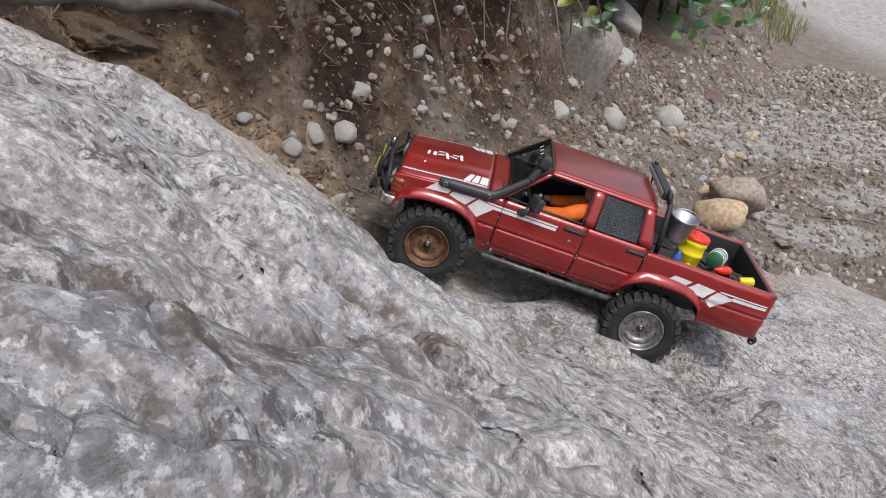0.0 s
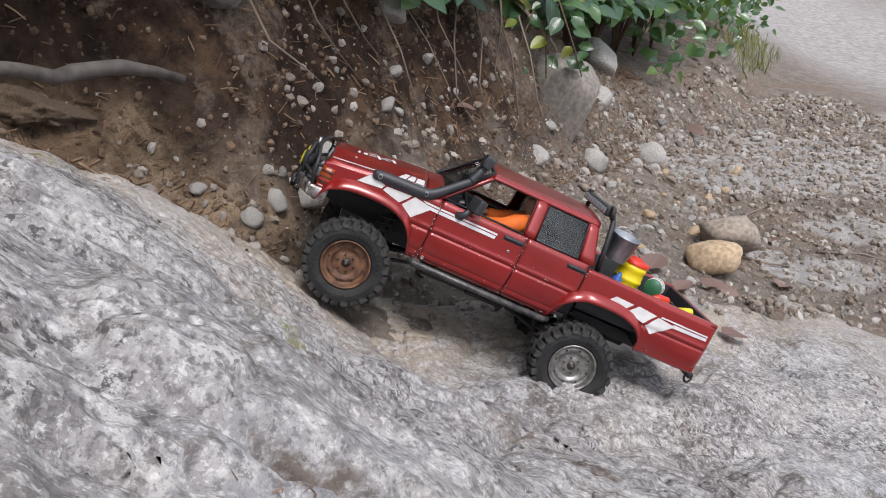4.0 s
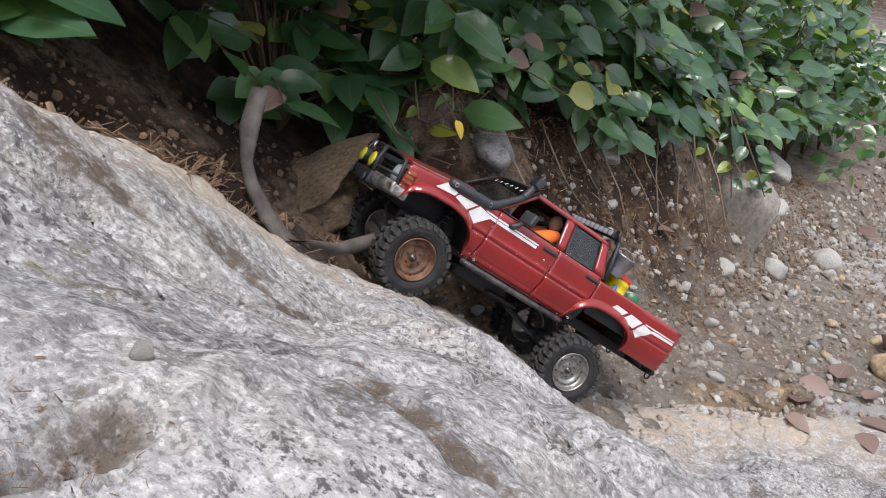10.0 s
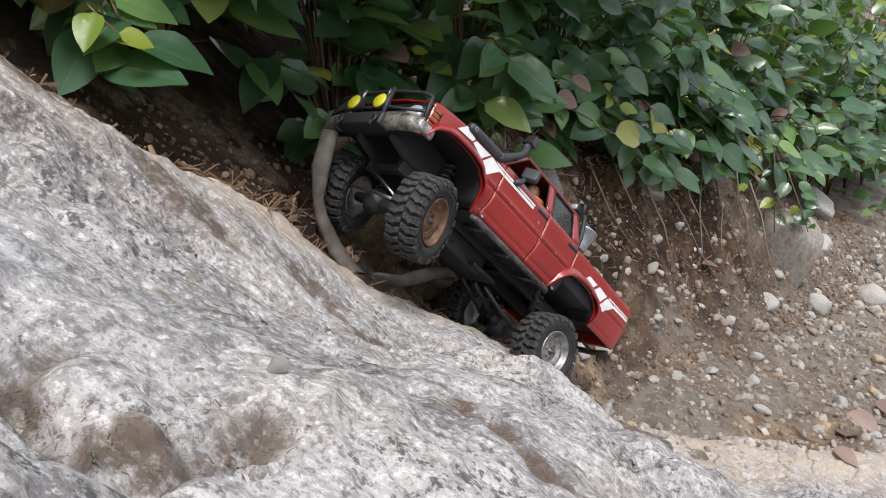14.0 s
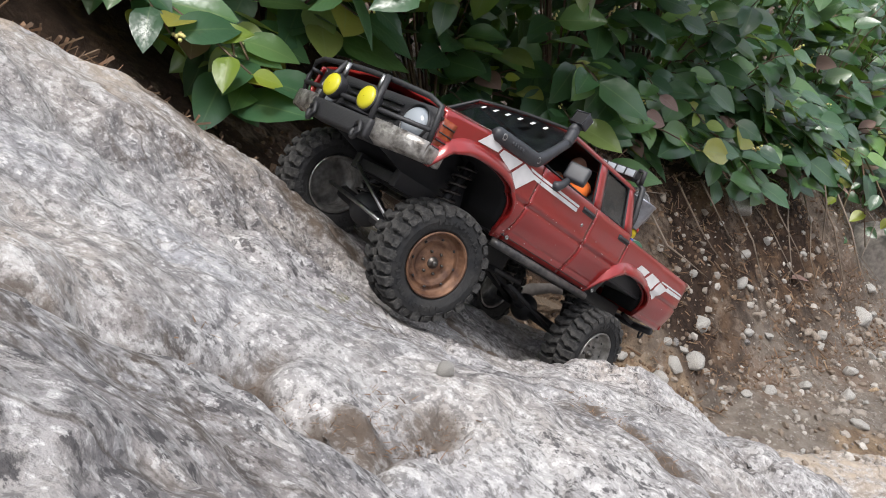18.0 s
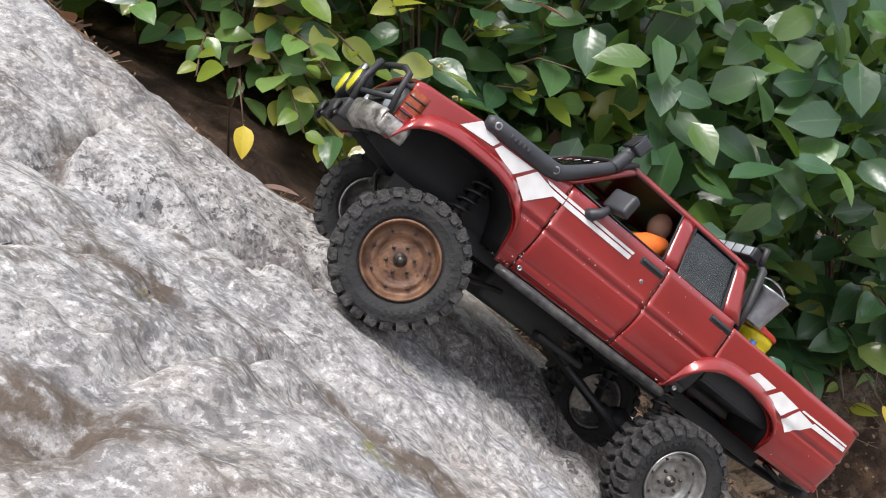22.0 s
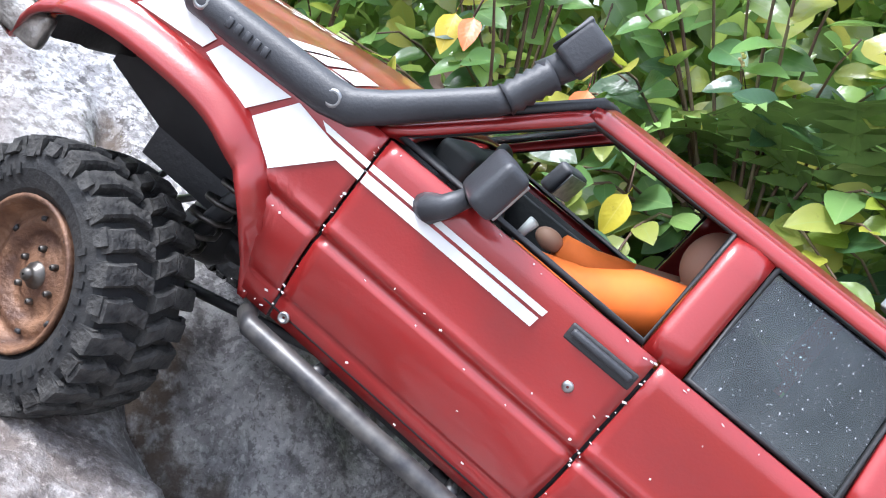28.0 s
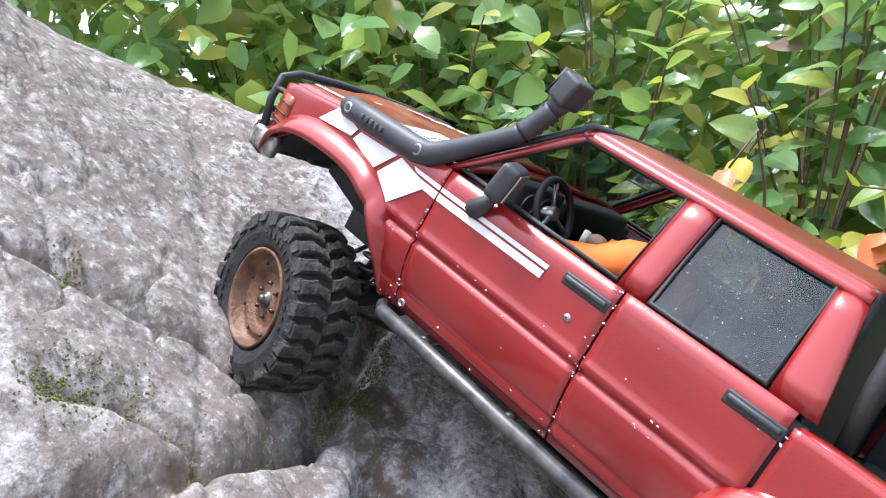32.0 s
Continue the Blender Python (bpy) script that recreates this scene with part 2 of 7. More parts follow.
def island_mat(name, ramp_colours, rough=0.85, spec=0.3, bump=0.5, by_object=False):
    """Loose bits, each with a colour of its own out of a few."""
    m, n, l, b, grain, level, blend, times, relief = tree(name, rough, spec)
    if by_object:
        src = n.new("ShaderNodeObjectInfo").outputs["Random"]
    else:
        src = n.new("ShaderNodeNewGeometry").outputs["Random Per Island"]
    rp = n.new("ShaderNodeValToRGB")
    e = rp.color_ramp.elements
    e[0].color, e[1].color = (*ramp_colours[0], 1), (*ramp_colours[-1], 1)
    for k, c in enumerate(ramp_colours[1:-1]):
        e.new((k + 1) / (len(ramp_colours) - 1)).color = (*c, 1)
    l.new(src, rp.inputs["Fac"])
    fine = grain(120, 5, 0.7)
    l.new(blend(level(fine, 0.4, 0.7, 0.5), rp.outputs["Color"], (0.16, 0.14, 0.12)), b.inputs["Base Color"])
    relief([(fine, bump, 0.003)])
    return m


M_PEBBLE = island_mat("pebbles", [(0.16, 0.12, 0.09), (0.26, 0.21, 0.165), (0.35, 0.315, 0.275), (0.20, 0.17, 0.145), (0.50, 0.47, 0.43)])
M_LITTER = island_mat("leaf_litter", [(0.16, 0.09, 0.05), (0.24, 0.14, 0.08), (0.10, 0.06, 0.035), (0.33, 0.22, 0.13)])
M_BARK = island_mat("bark", [(0.17, 0.13, 0.10), (0.24, 0.19, 0.15), (0.12, 0.085, 0.06)], by_object=True)
M_ROOT = mat("grey_root", (0.120, 0.105, 0.094), 0.85, scale=40, second=(0.055, 0.046, 0.040), bump=1.0, bscale=60)
M_MOSS = island_mat("moss", [(0.10, 0.11, 0.02), (0.16, 0.15, 0.035), (0.07, 0.085, 0.02)], 0.95, 0.1)


def leaf_mat(name, colours, back, through_light, rough=0.30, blotch=(0.10, 0.06, 0.03), spots=0.35, by_object=True, thin=0.20):
    """A leaf blade: a colour of its own, veins along the blade, blotches, some light through it."""
    m, n, l, b, grain, level, blend, times, relief = tree(name, rough, 0.7)
    src = n.new("ShaderNodeObjectInfo").outputs["Random"] if by_object else n.new("ShaderNodeNewGeometry").outputs["Random Per Island"]
    rp = n.new("ShaderNodeValToRGB")
    e = rp.color_ramp.elements
    e[0].color, e[1].color = (*colours[0], 1), (*colours[-1], 1)
    for k, c in enumerate(colours[1:-1]):
        e.new((k + 1) / (len(colours) - 1)).color = (*c, 1)
    l.new(src, rp.inputs["Fac"])
    uv = n.new("ShaderNodeUVMap")
    sep = n.new("ShaderNodeSeparateXYZ")
    l.new(uv.outputs["UV"], sep.inputs[0])

    def math_node(op, a, b2):
        t = n.new("ShaderNodeMath")
        t.operation = op
        for k, v in ((0, a), (1, b2)):
            if isinstance(v, (int, float)):
                t.inputs[k].default_value = v
            else:
                l.new(v, t.inputs[k])
        return t.outputs[0]

    side = math_node("ABSOLUTE", math_node("SUBTRACT", sep.outputs["Y"], 0.5), 0)
    rib = level(side, 0.035, 0.0, 0.6)
    vein = math_node("SINE", math_node("MULTIPLY", math_node("SUBTRACT", sep.outputs["X"], math_node("MULTIPLY", side, 0.55)), 46.0), 0)
    c = blend(level(vein, 0.80, 1.0, 0.07), rp.outputs["Color"], back)
    c = blend(rib, c, back)
    c = blend(level(grain(45, 5, 0.7), 0.64, 0.72, spots), c, blotch)
    l.new(c, b.inputs["Base Color"])
    relief([(vein, 0.06, 0.0006), (grain(30, 3), 0.35, 0.004)])
    tr = n.new("ShaderNodeBsdfTranslucent")
    tr.inputs["Color"].default_value = (*through_light, 1)
    mx = n.new("ShaderNodeMixShader")
    mx.inputs[0].default_value = thin
    l.new(b.outputs[0], mx.inputs[1])
    l.new(tr.outputs[0], mx.inputs[2])
    l.new(mx.outputs[0], n["Material Output"].inputs["Surface"])
    return m


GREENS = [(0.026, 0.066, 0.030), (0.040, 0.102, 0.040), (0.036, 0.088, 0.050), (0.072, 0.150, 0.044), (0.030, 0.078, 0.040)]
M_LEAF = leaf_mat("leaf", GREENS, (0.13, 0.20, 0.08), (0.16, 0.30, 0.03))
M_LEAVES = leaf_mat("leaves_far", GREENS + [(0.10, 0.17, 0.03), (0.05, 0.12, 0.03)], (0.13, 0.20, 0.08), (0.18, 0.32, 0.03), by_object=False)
# yellow-green leaf tints, lightened to carry the sunlight on the far shrubs
SUN_TINTS = [(0.105, 0.220, 0.080), (0.155, 0.290, 0.095), (0.220, 0.345, 0.100), (0.082, 0.195, 0.085), (0.300, 0.330, 0.085), (0.400, 0.330, 0.060)]
M_SUN_TINTED = leaf_mat("sun_tinted_leaf", SUN_TINTS, (0.28, 0.36, 0.14), (0.38, 0.54, 0.13), 0.24, thin=0.36)
M_SUN_TINTED_FAR = leaf_mat("sun_tinted_leaves", SUN_TINTS, (0.28, 0.36, 0.14), (0.42, 0.56, 0.14), 0.22, by_object=False, thin=0.44)
M_NEWLEAF = leaf_mat("young_leaf", [(0.13, 0.22, 0.03), (0.22, 0.28, 0.03), (0.32, 0.30, 0.04)], (0.30, 0.34, 0.10), (0.50, 0.55, 0.06), 0.4, spots=0.15, thin=0.35)
M_DEADLEAF = leaf_mat("dead_leaf", [(0.19, 0.115, 0.095), (0.24, 0.155, 0.13), (0.13, 0.075, 0.06), (0.29, 0.20, 0.165)], (0.30, 0.22, 0.18), (0.30, 0.15, 0.07), 0.6, spots=0.5)
M_YELLOWLEAF = leaf_mat("yellow_leaf", [(0.62, 0.44, 0.02), (0.55, 0.48, 0.04)], (0.66, 0.58, 0.15), (0.75, 0.55, 0.05), 0.45)
M_REDLEAF = leaf_mat("orange_leaf", [(0.72, 0.13, 0.02), (0.66, 0.18, 0.03)], (0.70, 0.28, 0.08), (0.8, 0.2, 0.03), 0.45)
M_STEM = mat("stem", (0.13, 0.10, 0.055), 0.7, scale=30, second=(0.09, 0.045, 0.03))
M_FLOWER = mat("pale_flower", (0.62, 0.62, 0.20), 0.6, scale=60, second=(0.5, 0.35, 0.2))
M_FERN = mat("fern_green", (0.20, 0.33, 0.09), 0.5, vary=0.4, scale=20)
M_RED = mat("red_paint", (0.31, 0.016, 0.015), 0.30, 0.20, vary=0.25, scale=9, coat=0.8, bump=0.05, bscale=900)
M_BLACK = mat("black_plastic", (0.02, 0.02, 0.022), 0.55, bump=0.2, bscale=400)
M_RUBBER = mat("rubber", (0.013, 0.014, 0.016), 0.68, scale=45, second=(0.030, 0.029, 0.028), bump=0.5, bscale=300, spec=0.35)
M_TREAD = mat("dusty_tread", (0.062, 0.060, 0.057), 0.8, scale=160, second=(0.018, 0.018, 0.019), bump=0.7, bscale=500, spec=0.3)
M_LINER = mat("inner_plastic", (0.008, 0.008, 0.009), 0.8)
M_ROOF = mat("roof_paint", (0.21, 0.014, 0.011), 0.34, 0.1, vary=0.4, scale=25, coat=0.3)
def wet_pane():
    m, n, l, b, grain, level, blend, times, relief = tree("dusty_pane", 0.06, 1.0)
    drops = level(grain(900, 2, 0.5), 0.665, 0.72, 0.6)
    l.new(blend(drops, blend(level(grain(38, 6, 0.7), 0.40, 0.66), (0.012, 0.014, 0.017), (0.055, 0.060, 0.062)), (0.42, 0.44, 0.46)), b.inputs["Base Color"])
    b.inputs["Coat Weight"].default_value, b.inputs["Coat Roughness"].default_value = 0.6, 0.04
    relief([(drops, 0.1, 0.0003)])
    tr = n.new("ShaderNodeBsdfTransparent")
    tr.inputs["Color"].default_value = (0.72, 0.76, 0.74, 1)
    mx = n.new("ShaderNodeMixShader")
    film = level(grain(30, 6, 0.7), 0.25, 0.75)
    l.new(blend(drops, blend(film, (0.28, 0.28, 0.28), (0.62, 0.62, 0.62)), (1.0, 1.0, 1.0)), mx.inputs[0])
    l.new(tr.outputs[0], mx.inputs[1])
    l.new(b.outputs[0], mx.inputs[2])
    l.new(mx.outputs[0], n["Material Output"].inputs["Surface"])
    return m


M_PANE = wet_pane()
M_DASH = mat("dashboard_plastic", (0.02, 0.02, 0.022), 0.6)
M_SILVER = mat("steel", (0.45, 0.45, 0.45), 0.35, 1.0, vary=0.4, scale=200)
M_DARKSTEEL = mat("dark_steel", (0.12, 0.11, 0.10), 0.4, 0.8, vary=0.4, scale=300)
M_CHROME = mat("scraped_metal", (0.50, 0.48, 0.45), 0.42, 0.75, scale=110, second=(0.10, 0.09, 0.08), bump=0.4, bscale=400)
M_STEEL = mat("wheel_steel", (0.40, 0.39, 0.37), 0.38, 0.85, vary=0.45, scale=150)
M_RUST = mat("rusty_steel", (0.215, 0.112, 0.062), 0.55, 0.2, scale=75, second=(0.075, 0.034, 0.020), bump=0.5, bscale=400)
M_AMBER = mat("amber_lens", (0.34, 0.065, 0.018), 0.25, vary=0.5, scale=120)
M_LENS = mat("clear_lens", (0.30, 0.33, 0.36), 0.08)
M_YELLOW_LENS = mat("yellow_lens", (0.50, 0.46, 0.02), 0.35)
M_SNORKEL = mat("matt_black_plastic", (0.035, 0.037, 0.043), 0.48, vary=0.25, scale=90, bump=0.10, bscale=900)
M_SLIDER = mat("scratched_black", (0.03, 0.03, 0.034), 0.4, 0.3, scale=120, second=(0.10, 0.095, 0.09))
M_STRIPE = mat("white_decal", (0.74, 0.73, 0.73), 0.35, vary=0.15, scale=60)
M_WHITE = mat("white_paint", (0.78, 0.77, 0.75), 0.5)
M_DOLL = mat("orange_cloth", (0.76, 0.155, 0.015), 0.75, vary=0.2, scale=80)
M_SKIN = mat("doll_face", (0.36, 0.20, 0.135), 0.6)
M_TROUSER = mat("doll_trousers", (0.05, 0.045, 0.05), 0.8)
M_YELLOW = mat("yellow_plastic", (0.80, 0.62, 0.01), 0.4)
M_REDLID = mat("red_plastic", (0.60, 0.03, 0.01), 0.4)
M_GREEN = mat("green_plastic", (0.03, 0.12, 0.06), 0.35)
M_BLUE = mat("blue_plastic", (0.03, 0.10, 0.35), 0.35)
M_GALV = mat("galvanised", (0.45, 0.48, 0.52), 0.42, 0.85, vary=0.3, scale=120)
M_STRAP = mat("dark_webbing", (0.04, 0.03, 0.03), 0.85)

M_CHIP = mat("bare_plastic", (0.62, 0.56, 0.54), 0.6)


def clear_glass():
    m, n, l, b, grain, level, blend, times, relief = tree("windscreen_glass", 0.05, 0.6)
    b.inputs["Base Color"].default_value = (0.03, 0.035, 0.04, 1)
    tr = n.new("ShaderNodeBsdfTransparent")
    tr.inputs["Color"].default_value = (0.62, 0.66, 0.66, 1)
    mx = n.new("ShaderNodeMixShader")
    l.new(level(grain(90, 5, 0.6), 0.35, 0.75, 0.5), mx.inputs[0])
    l.new(tr.outputs[0], mx.inputs[1])
    l.new(b.outputs[0], mx.inputs[2])
    l.new(mx.outputs[0], n["Material Output"].inputs["Surface"])
    return m


M_GLASS = clear_glass()

M_INNER = mat("inner_fender_plastic", (0.022, 0.023, 0.026), 0.6, vary=0.3, scale=60)

# ---- the lie of the land ----
def smax(a, b, k):
    return 0.5 * (a + b + np.sqrt((a - b) ** 2 + k * k))


def smin(a, b, k):
    return -smax(-a, -b, k)


def ramp(x, a, b):
    u = np.clip((x - a) / (b - a), 0, 1)
    return u * u * (3 - 2 * u)


def vnoise(x, y, seed=0):
    """Smooth noise from -1 to 1 on a unit lattice."""
    ix, iy = np.floor(x), np.floor(y)
    fx, fy = x - ix, y - iy
    fx, fy = fx * fx * (3 - 2 * fx), fy * fy * (3 - 2 * fy)

    def h(a, b):
        v = np.sin(a * 127.1 + b * 311.7 + seed * 74.7) * 43758.5453
        return 2 * (v - np.floor(v)) - 1

    return (h(ix, iy) * (1 - fx) + h(ix + 1, iy) * fx) * (1 - fy) + (h(ix, iy + 1) * (1 - fx) + h(ix + 1, iy + 1) * fx) * fy


def vnoise3(p, seed=0):
    """Smooth noise from -1 to 1 at points in space."""
    i = np.floor(p)
    f = p - i
    f = f * f * (3 - 2 * f)
    out = 0.0
    for a in (0, 1):
        for b in (0, 1):
            for c in (0, 1):
                v = np.sin((i[..., 0] + a) * 127.1 + (i[..., 1] + b) * 311.7 + (i[..., 2] + c) * 191.3 + seed * 74.7) * 43758.5453
                w = (f[..., 0] if a else 1 - f[..., 0]) * (f[..., 1] if b else 1 - f[..., 1]) * (f[..., 2] if c else 1 - f[..., 2])
                out = out + w * (2 * (v - np.floor(v)) - 1)
    return out


def fbm(x, y, seed=0, octaves=4):
    v, a = 0.0, 1.0
    for k in range(octaves):
        v = v + a * vnoise(x, y, seed + k)
        x, y, a = x * 2.03 + 1.7, y * 1.97 - 0.9, a * 0.52
    return v


# the far rim of the rock, in plan
EDGE_X = [-2.0, -1.3, -1.0, -0.9, -0.75, -0.6, -0.5, -0.4, -0.3, 0.0, 0.3, 0.8, 2.0]
EDGE_Y = [-0.2, 0.0, 0.1, 0.2, 0.36, 0.55, 0.72, 0.9, 1.01, 1.1, 1.27, 1.5, 1.9]
# swells and hollows of the rock: x, y, height
SWELLS = [(-0.95, -0.35, -0.03), (-0.75, -0.3, -0.004), (-0.55, -0.2, -0.02), (-0.35, -0.05, -0.03), (-0.95, -0.1, -0.008), (-0.78, -0.08, 0.03), (-0.62, 0.02, 0.026), (-1.08, 0.05, 0.122), (-0.9, 0.14, 0.07), (-0.78, 0.2, 0.011), (-0.66, 0.22, 0.03), (-0.5, 0.14, 0.001), (-0.3, 0.16, 0.004), (-0.7, 0.4, 0.063), (-0.57, 0.42, 0.054), (-0.44, 0.36, -0.03), (-0.25, 0.35, 0.046), (-0.08, 0.47, 0.038), (-0.52, 0.62, 0.095), (-0.38, 0.6, -0.06), (-0.4, 0.82, 0.024), (-0.26, 0.78, 0.008), (-0.2, 0.97, 0.027), (-0.05, 0.95, 0.011), (0.12, 0.85, -0.036), (0.28, 0.92, 0.036), (-0.12, 0.28, -0.003), (0.05, 0.6, -0.031), (-0.1, 0.68, -0.017), (-0.25, 0.63, 0.058), (0.1, 0.42, -0.01), (-0.45, -0.13, 0.05), (-0.42, -0.35, -0.04), (0.18, 0.68, 0.014), (-0.13, 0.82, -0.031), (-0.32, 0.02, -0.03), (-0.3, 0.93, 0.021), (-0.58, 0.53, -0.014), (-1.02, -0.28, 0.017), (-0.9, -0.5, 0.022), (-1.15, -0.2, 0.051), (-0.02, 1.06, -0.056), (0.2, 1.02, -0.054), (-0.85, -0.2, -0.035), (-0.66, -0.05, -0.03)]


def rock_edge(x):
    return np.interp(x, EDGE_X, EDGE_Y)


def slab(x, y):
    """The tilted face of the rock."""
    return 0.649 - 0.621 * x - 0.503 * y


def rock_base(x, y):
    z = slab(x, y)
    for a, b, h in SWELLS:
        z = z + h * np.exp(-((x - a) ** 2 + (y - b) ** 2) / 0.0197)
    z = smax(z, 0.036 - 0.33 * (x - 0.27) - 0.085 * (y - 1.07), 0.02)
    z = smin(z, 1.50 + 0.10 * (x + 1.0) - 0.25 * np.maximum(-1.05 - x, 0) ** 1.5, 0.05)
    e = y - rock_edge(x)
    return z - 0.35 * np.maximum(e - 0.02, 0) - 1.4 * np.maximum(e - 0.07, 0)


# hollows dug into the foot of the bank: x, y, depth, width
SOIL_HOLLOWS = [(-0.37, 1.12, 0.19, 0.09), (-0.44, 1.02, 0.14, 0.07), (-0.52, 0.91, 0.07, 0.06), (-0.29, 1.15, 0.06, 0.06), (-0.40, 0.97, 0.06, 0.05), (-0.53, 0.82, 0.035, 0.05), (0.12, 1.17, 0.045, 0.09), (-0.10, 1.17, 0.04, 0.09), (0.28, 1.11, 0.035, 0.07), (-0.01, 1.11, 0.02, 0.06)]


def hollow(x, y, places):
    return sum(h * np.exp(-((x - a) ** 2 + (y - b) ** 2) / s ** 2) for a, b, h, s in places)


def rock_z(x, y):
    z = rock_base(x, y)
    u, v = 0.84 * x + 0.54 * y, -0.54 * x + 0.84 * y      # along and across the grain of the stone
    z = z + 0.009 * fbm(x * 6, y * 6, 3, 3)
    # blocky relief: the stone has broken along its grain into low steps
    q = fbm(u * 4.2 + 0.3 * vnoise(x * 9, y * 9, 8), v * 11, 11, 2)
    rough = 0.22 + 0.78 * ramp(x + 0.5 * y, -0.98, -0.66)      # worn round towards the crest
    rough = np.maximum(rough, ramp(y, 0.1, 0.3)) * (0.35 + 0.65 * ramp(vnoise(x * 3.3, y * 3.3, 17), -0.5, 0.4))
    z = z + rough * (0.022 * (np.floor(q * 2.4) + 0.5 + ramp(q * 2.4 - np.floor(q * 2.4), 0.55, 0.97)) / 2.4)
    w = fbm(x * 17, y * 17, 27, 3)
    z = z - 0.007 * ramp(np.abs(w), 0.10, 0.0) * ramp(vnoise(x * 4, y * 4, 71), -0.3, 0.4) - 0.004 * ramp(vnoise(x * 31, y * 31, 29), 0.35, 0.75)
    ledge = np.abs(vnoise(u * 3.1, v * 7.5, 21))
    z = z - 0.014 * rough * np.exp(-(ledge / 0.05) ** 2)
    for deep, wide, line in CRACKS:
        d = np.full(np.shape(x), 9.0)
        for (ax, ay), (bx, by) in zip(line, line[1:]):
            t = np.clip(((x - ax) * (bx - ax) + (y - ay) * (by - ay)) / ((bx - ax) ** 2 + (by - ay) ** 2), 0, 1)
            d = np.minimum(d, np.hypot(x - ax - t * (bx - ax), y - ay - t * (by - ay)))
        ragged = 0.75 * wide * (1 + 0.5 * vnoise(x * 38, y * 38, 44))
        z = z - deep * (0.75 + 0.4 * vnoise(x * 23, y * 23, 45)) * np.exp(-(d / ragged) ** 2)
    return z


def bank_d(x, y):
    """How far behind the foot of the earth bank."""
    return -0.84 * (x + 0.4) + 0.542 * (y - 1.0)


def soil_base(x, y):
    e = y - rock_edge(x)
    floor_z = 0.043 - 0.36 * (x - 0.27) - 0.085 * (y - 1.07)
    floor_z = np.where(x > 0.9, 0.043 - 0.36 * 0.63 - 0.12 * (x - 0.9) - 0.085 * (y - 1.07), floor_z)
    a = slab(x, y) + 0.012 + 0.30 * e - 0.10 * np.exp(-((e - 0.02) / 0.05) ** 2) * ramp(x, -0.95, -0.6) * (1 - ramp(x, -0.2, 0.0))
    z = smax(a, floor_z, 0.05)
    d = bank_d(x, y)
    high = 0.40 * (1 - 0.55 * ramp(y, 2.0, 3.2)) * ramp(x, -0.60, -0.30)
    z = z + high * ramp(d, -0.12, 0.15) + 0.10 * ramp(d, 0.15, 0.6)
    z = smin(z, 1.36 + 0.14 * ramp(d, 0.42, 0.85), 0.10)
    return z - 0.55 * np.maximum(-e - 0.01, 0)


def soil_z(x, y):
    x, y = np.asarray(x, float), np.asarray(y, float)
    near = 1 - ramp(np.hypot(x, y - 1), 2.5, 4)
    d = bank_d(x, y)
    steep = np.exp(-((d - 0.02) / 0.12) ** 2)
    z = soil_base(np.clip(x, -6, 6), np.clip(y, -6, 9)) - hollow(x, y, SOIL_HOLLOWS)
    return z + near * (0.012 * fbm(x * 5, y * 5, 31, 3) + 0.006 * fbm(x * 22, y * 22, 33, 3) + (0.002 + 0.004 * steep) * fbm(x * 70, y * 70, 35, 2) + 0.03 * steep * fbm(x * 9, y * 9, 41, 3))


_GX, _GY = np.linspace(-1.6, 3.0, 700), np.linspace(-1.0, 5.0, 800)


def top_grid():
    gx, gy = np.meshgrid(_GX, _GY)
    return np.maximum(rock_z(gx, gy), soil_z(gx, gy))

# ---- building helpers ----
def mesh(bm, name, material=None, smooth=True):
    me = bpy.data.meshes.new(name)
    bm.normal_update()
    bm.to_mesh(me)
    bm.free()
    if smooth:
        me.shade_smooth()
    if material:
        me.materials.append(material)
    return me


def part(name, bm, material, parent, label="", smooth=True):
    ob = new(name, mesh(bm, name, material, smooth))
    ob.parent = parent
    return tagged(ob, label)


def box(bm, x0, x1, y0, y1, z0, z1):
    vs = [bm.verts.new((x, y, z)) for x in (x0, x1) for y in (y0, y1) for z in (z0, z1)]
    for f in ((0, 1, 3, 2), (4, 6, 7, 5), (0, 4, 5, 1), (2, 3, 7, 6), (0, 2, 6, 4), (1, 5, 7, 3)):
        bm.faces.new([vs[i] for i in f])
    return vs


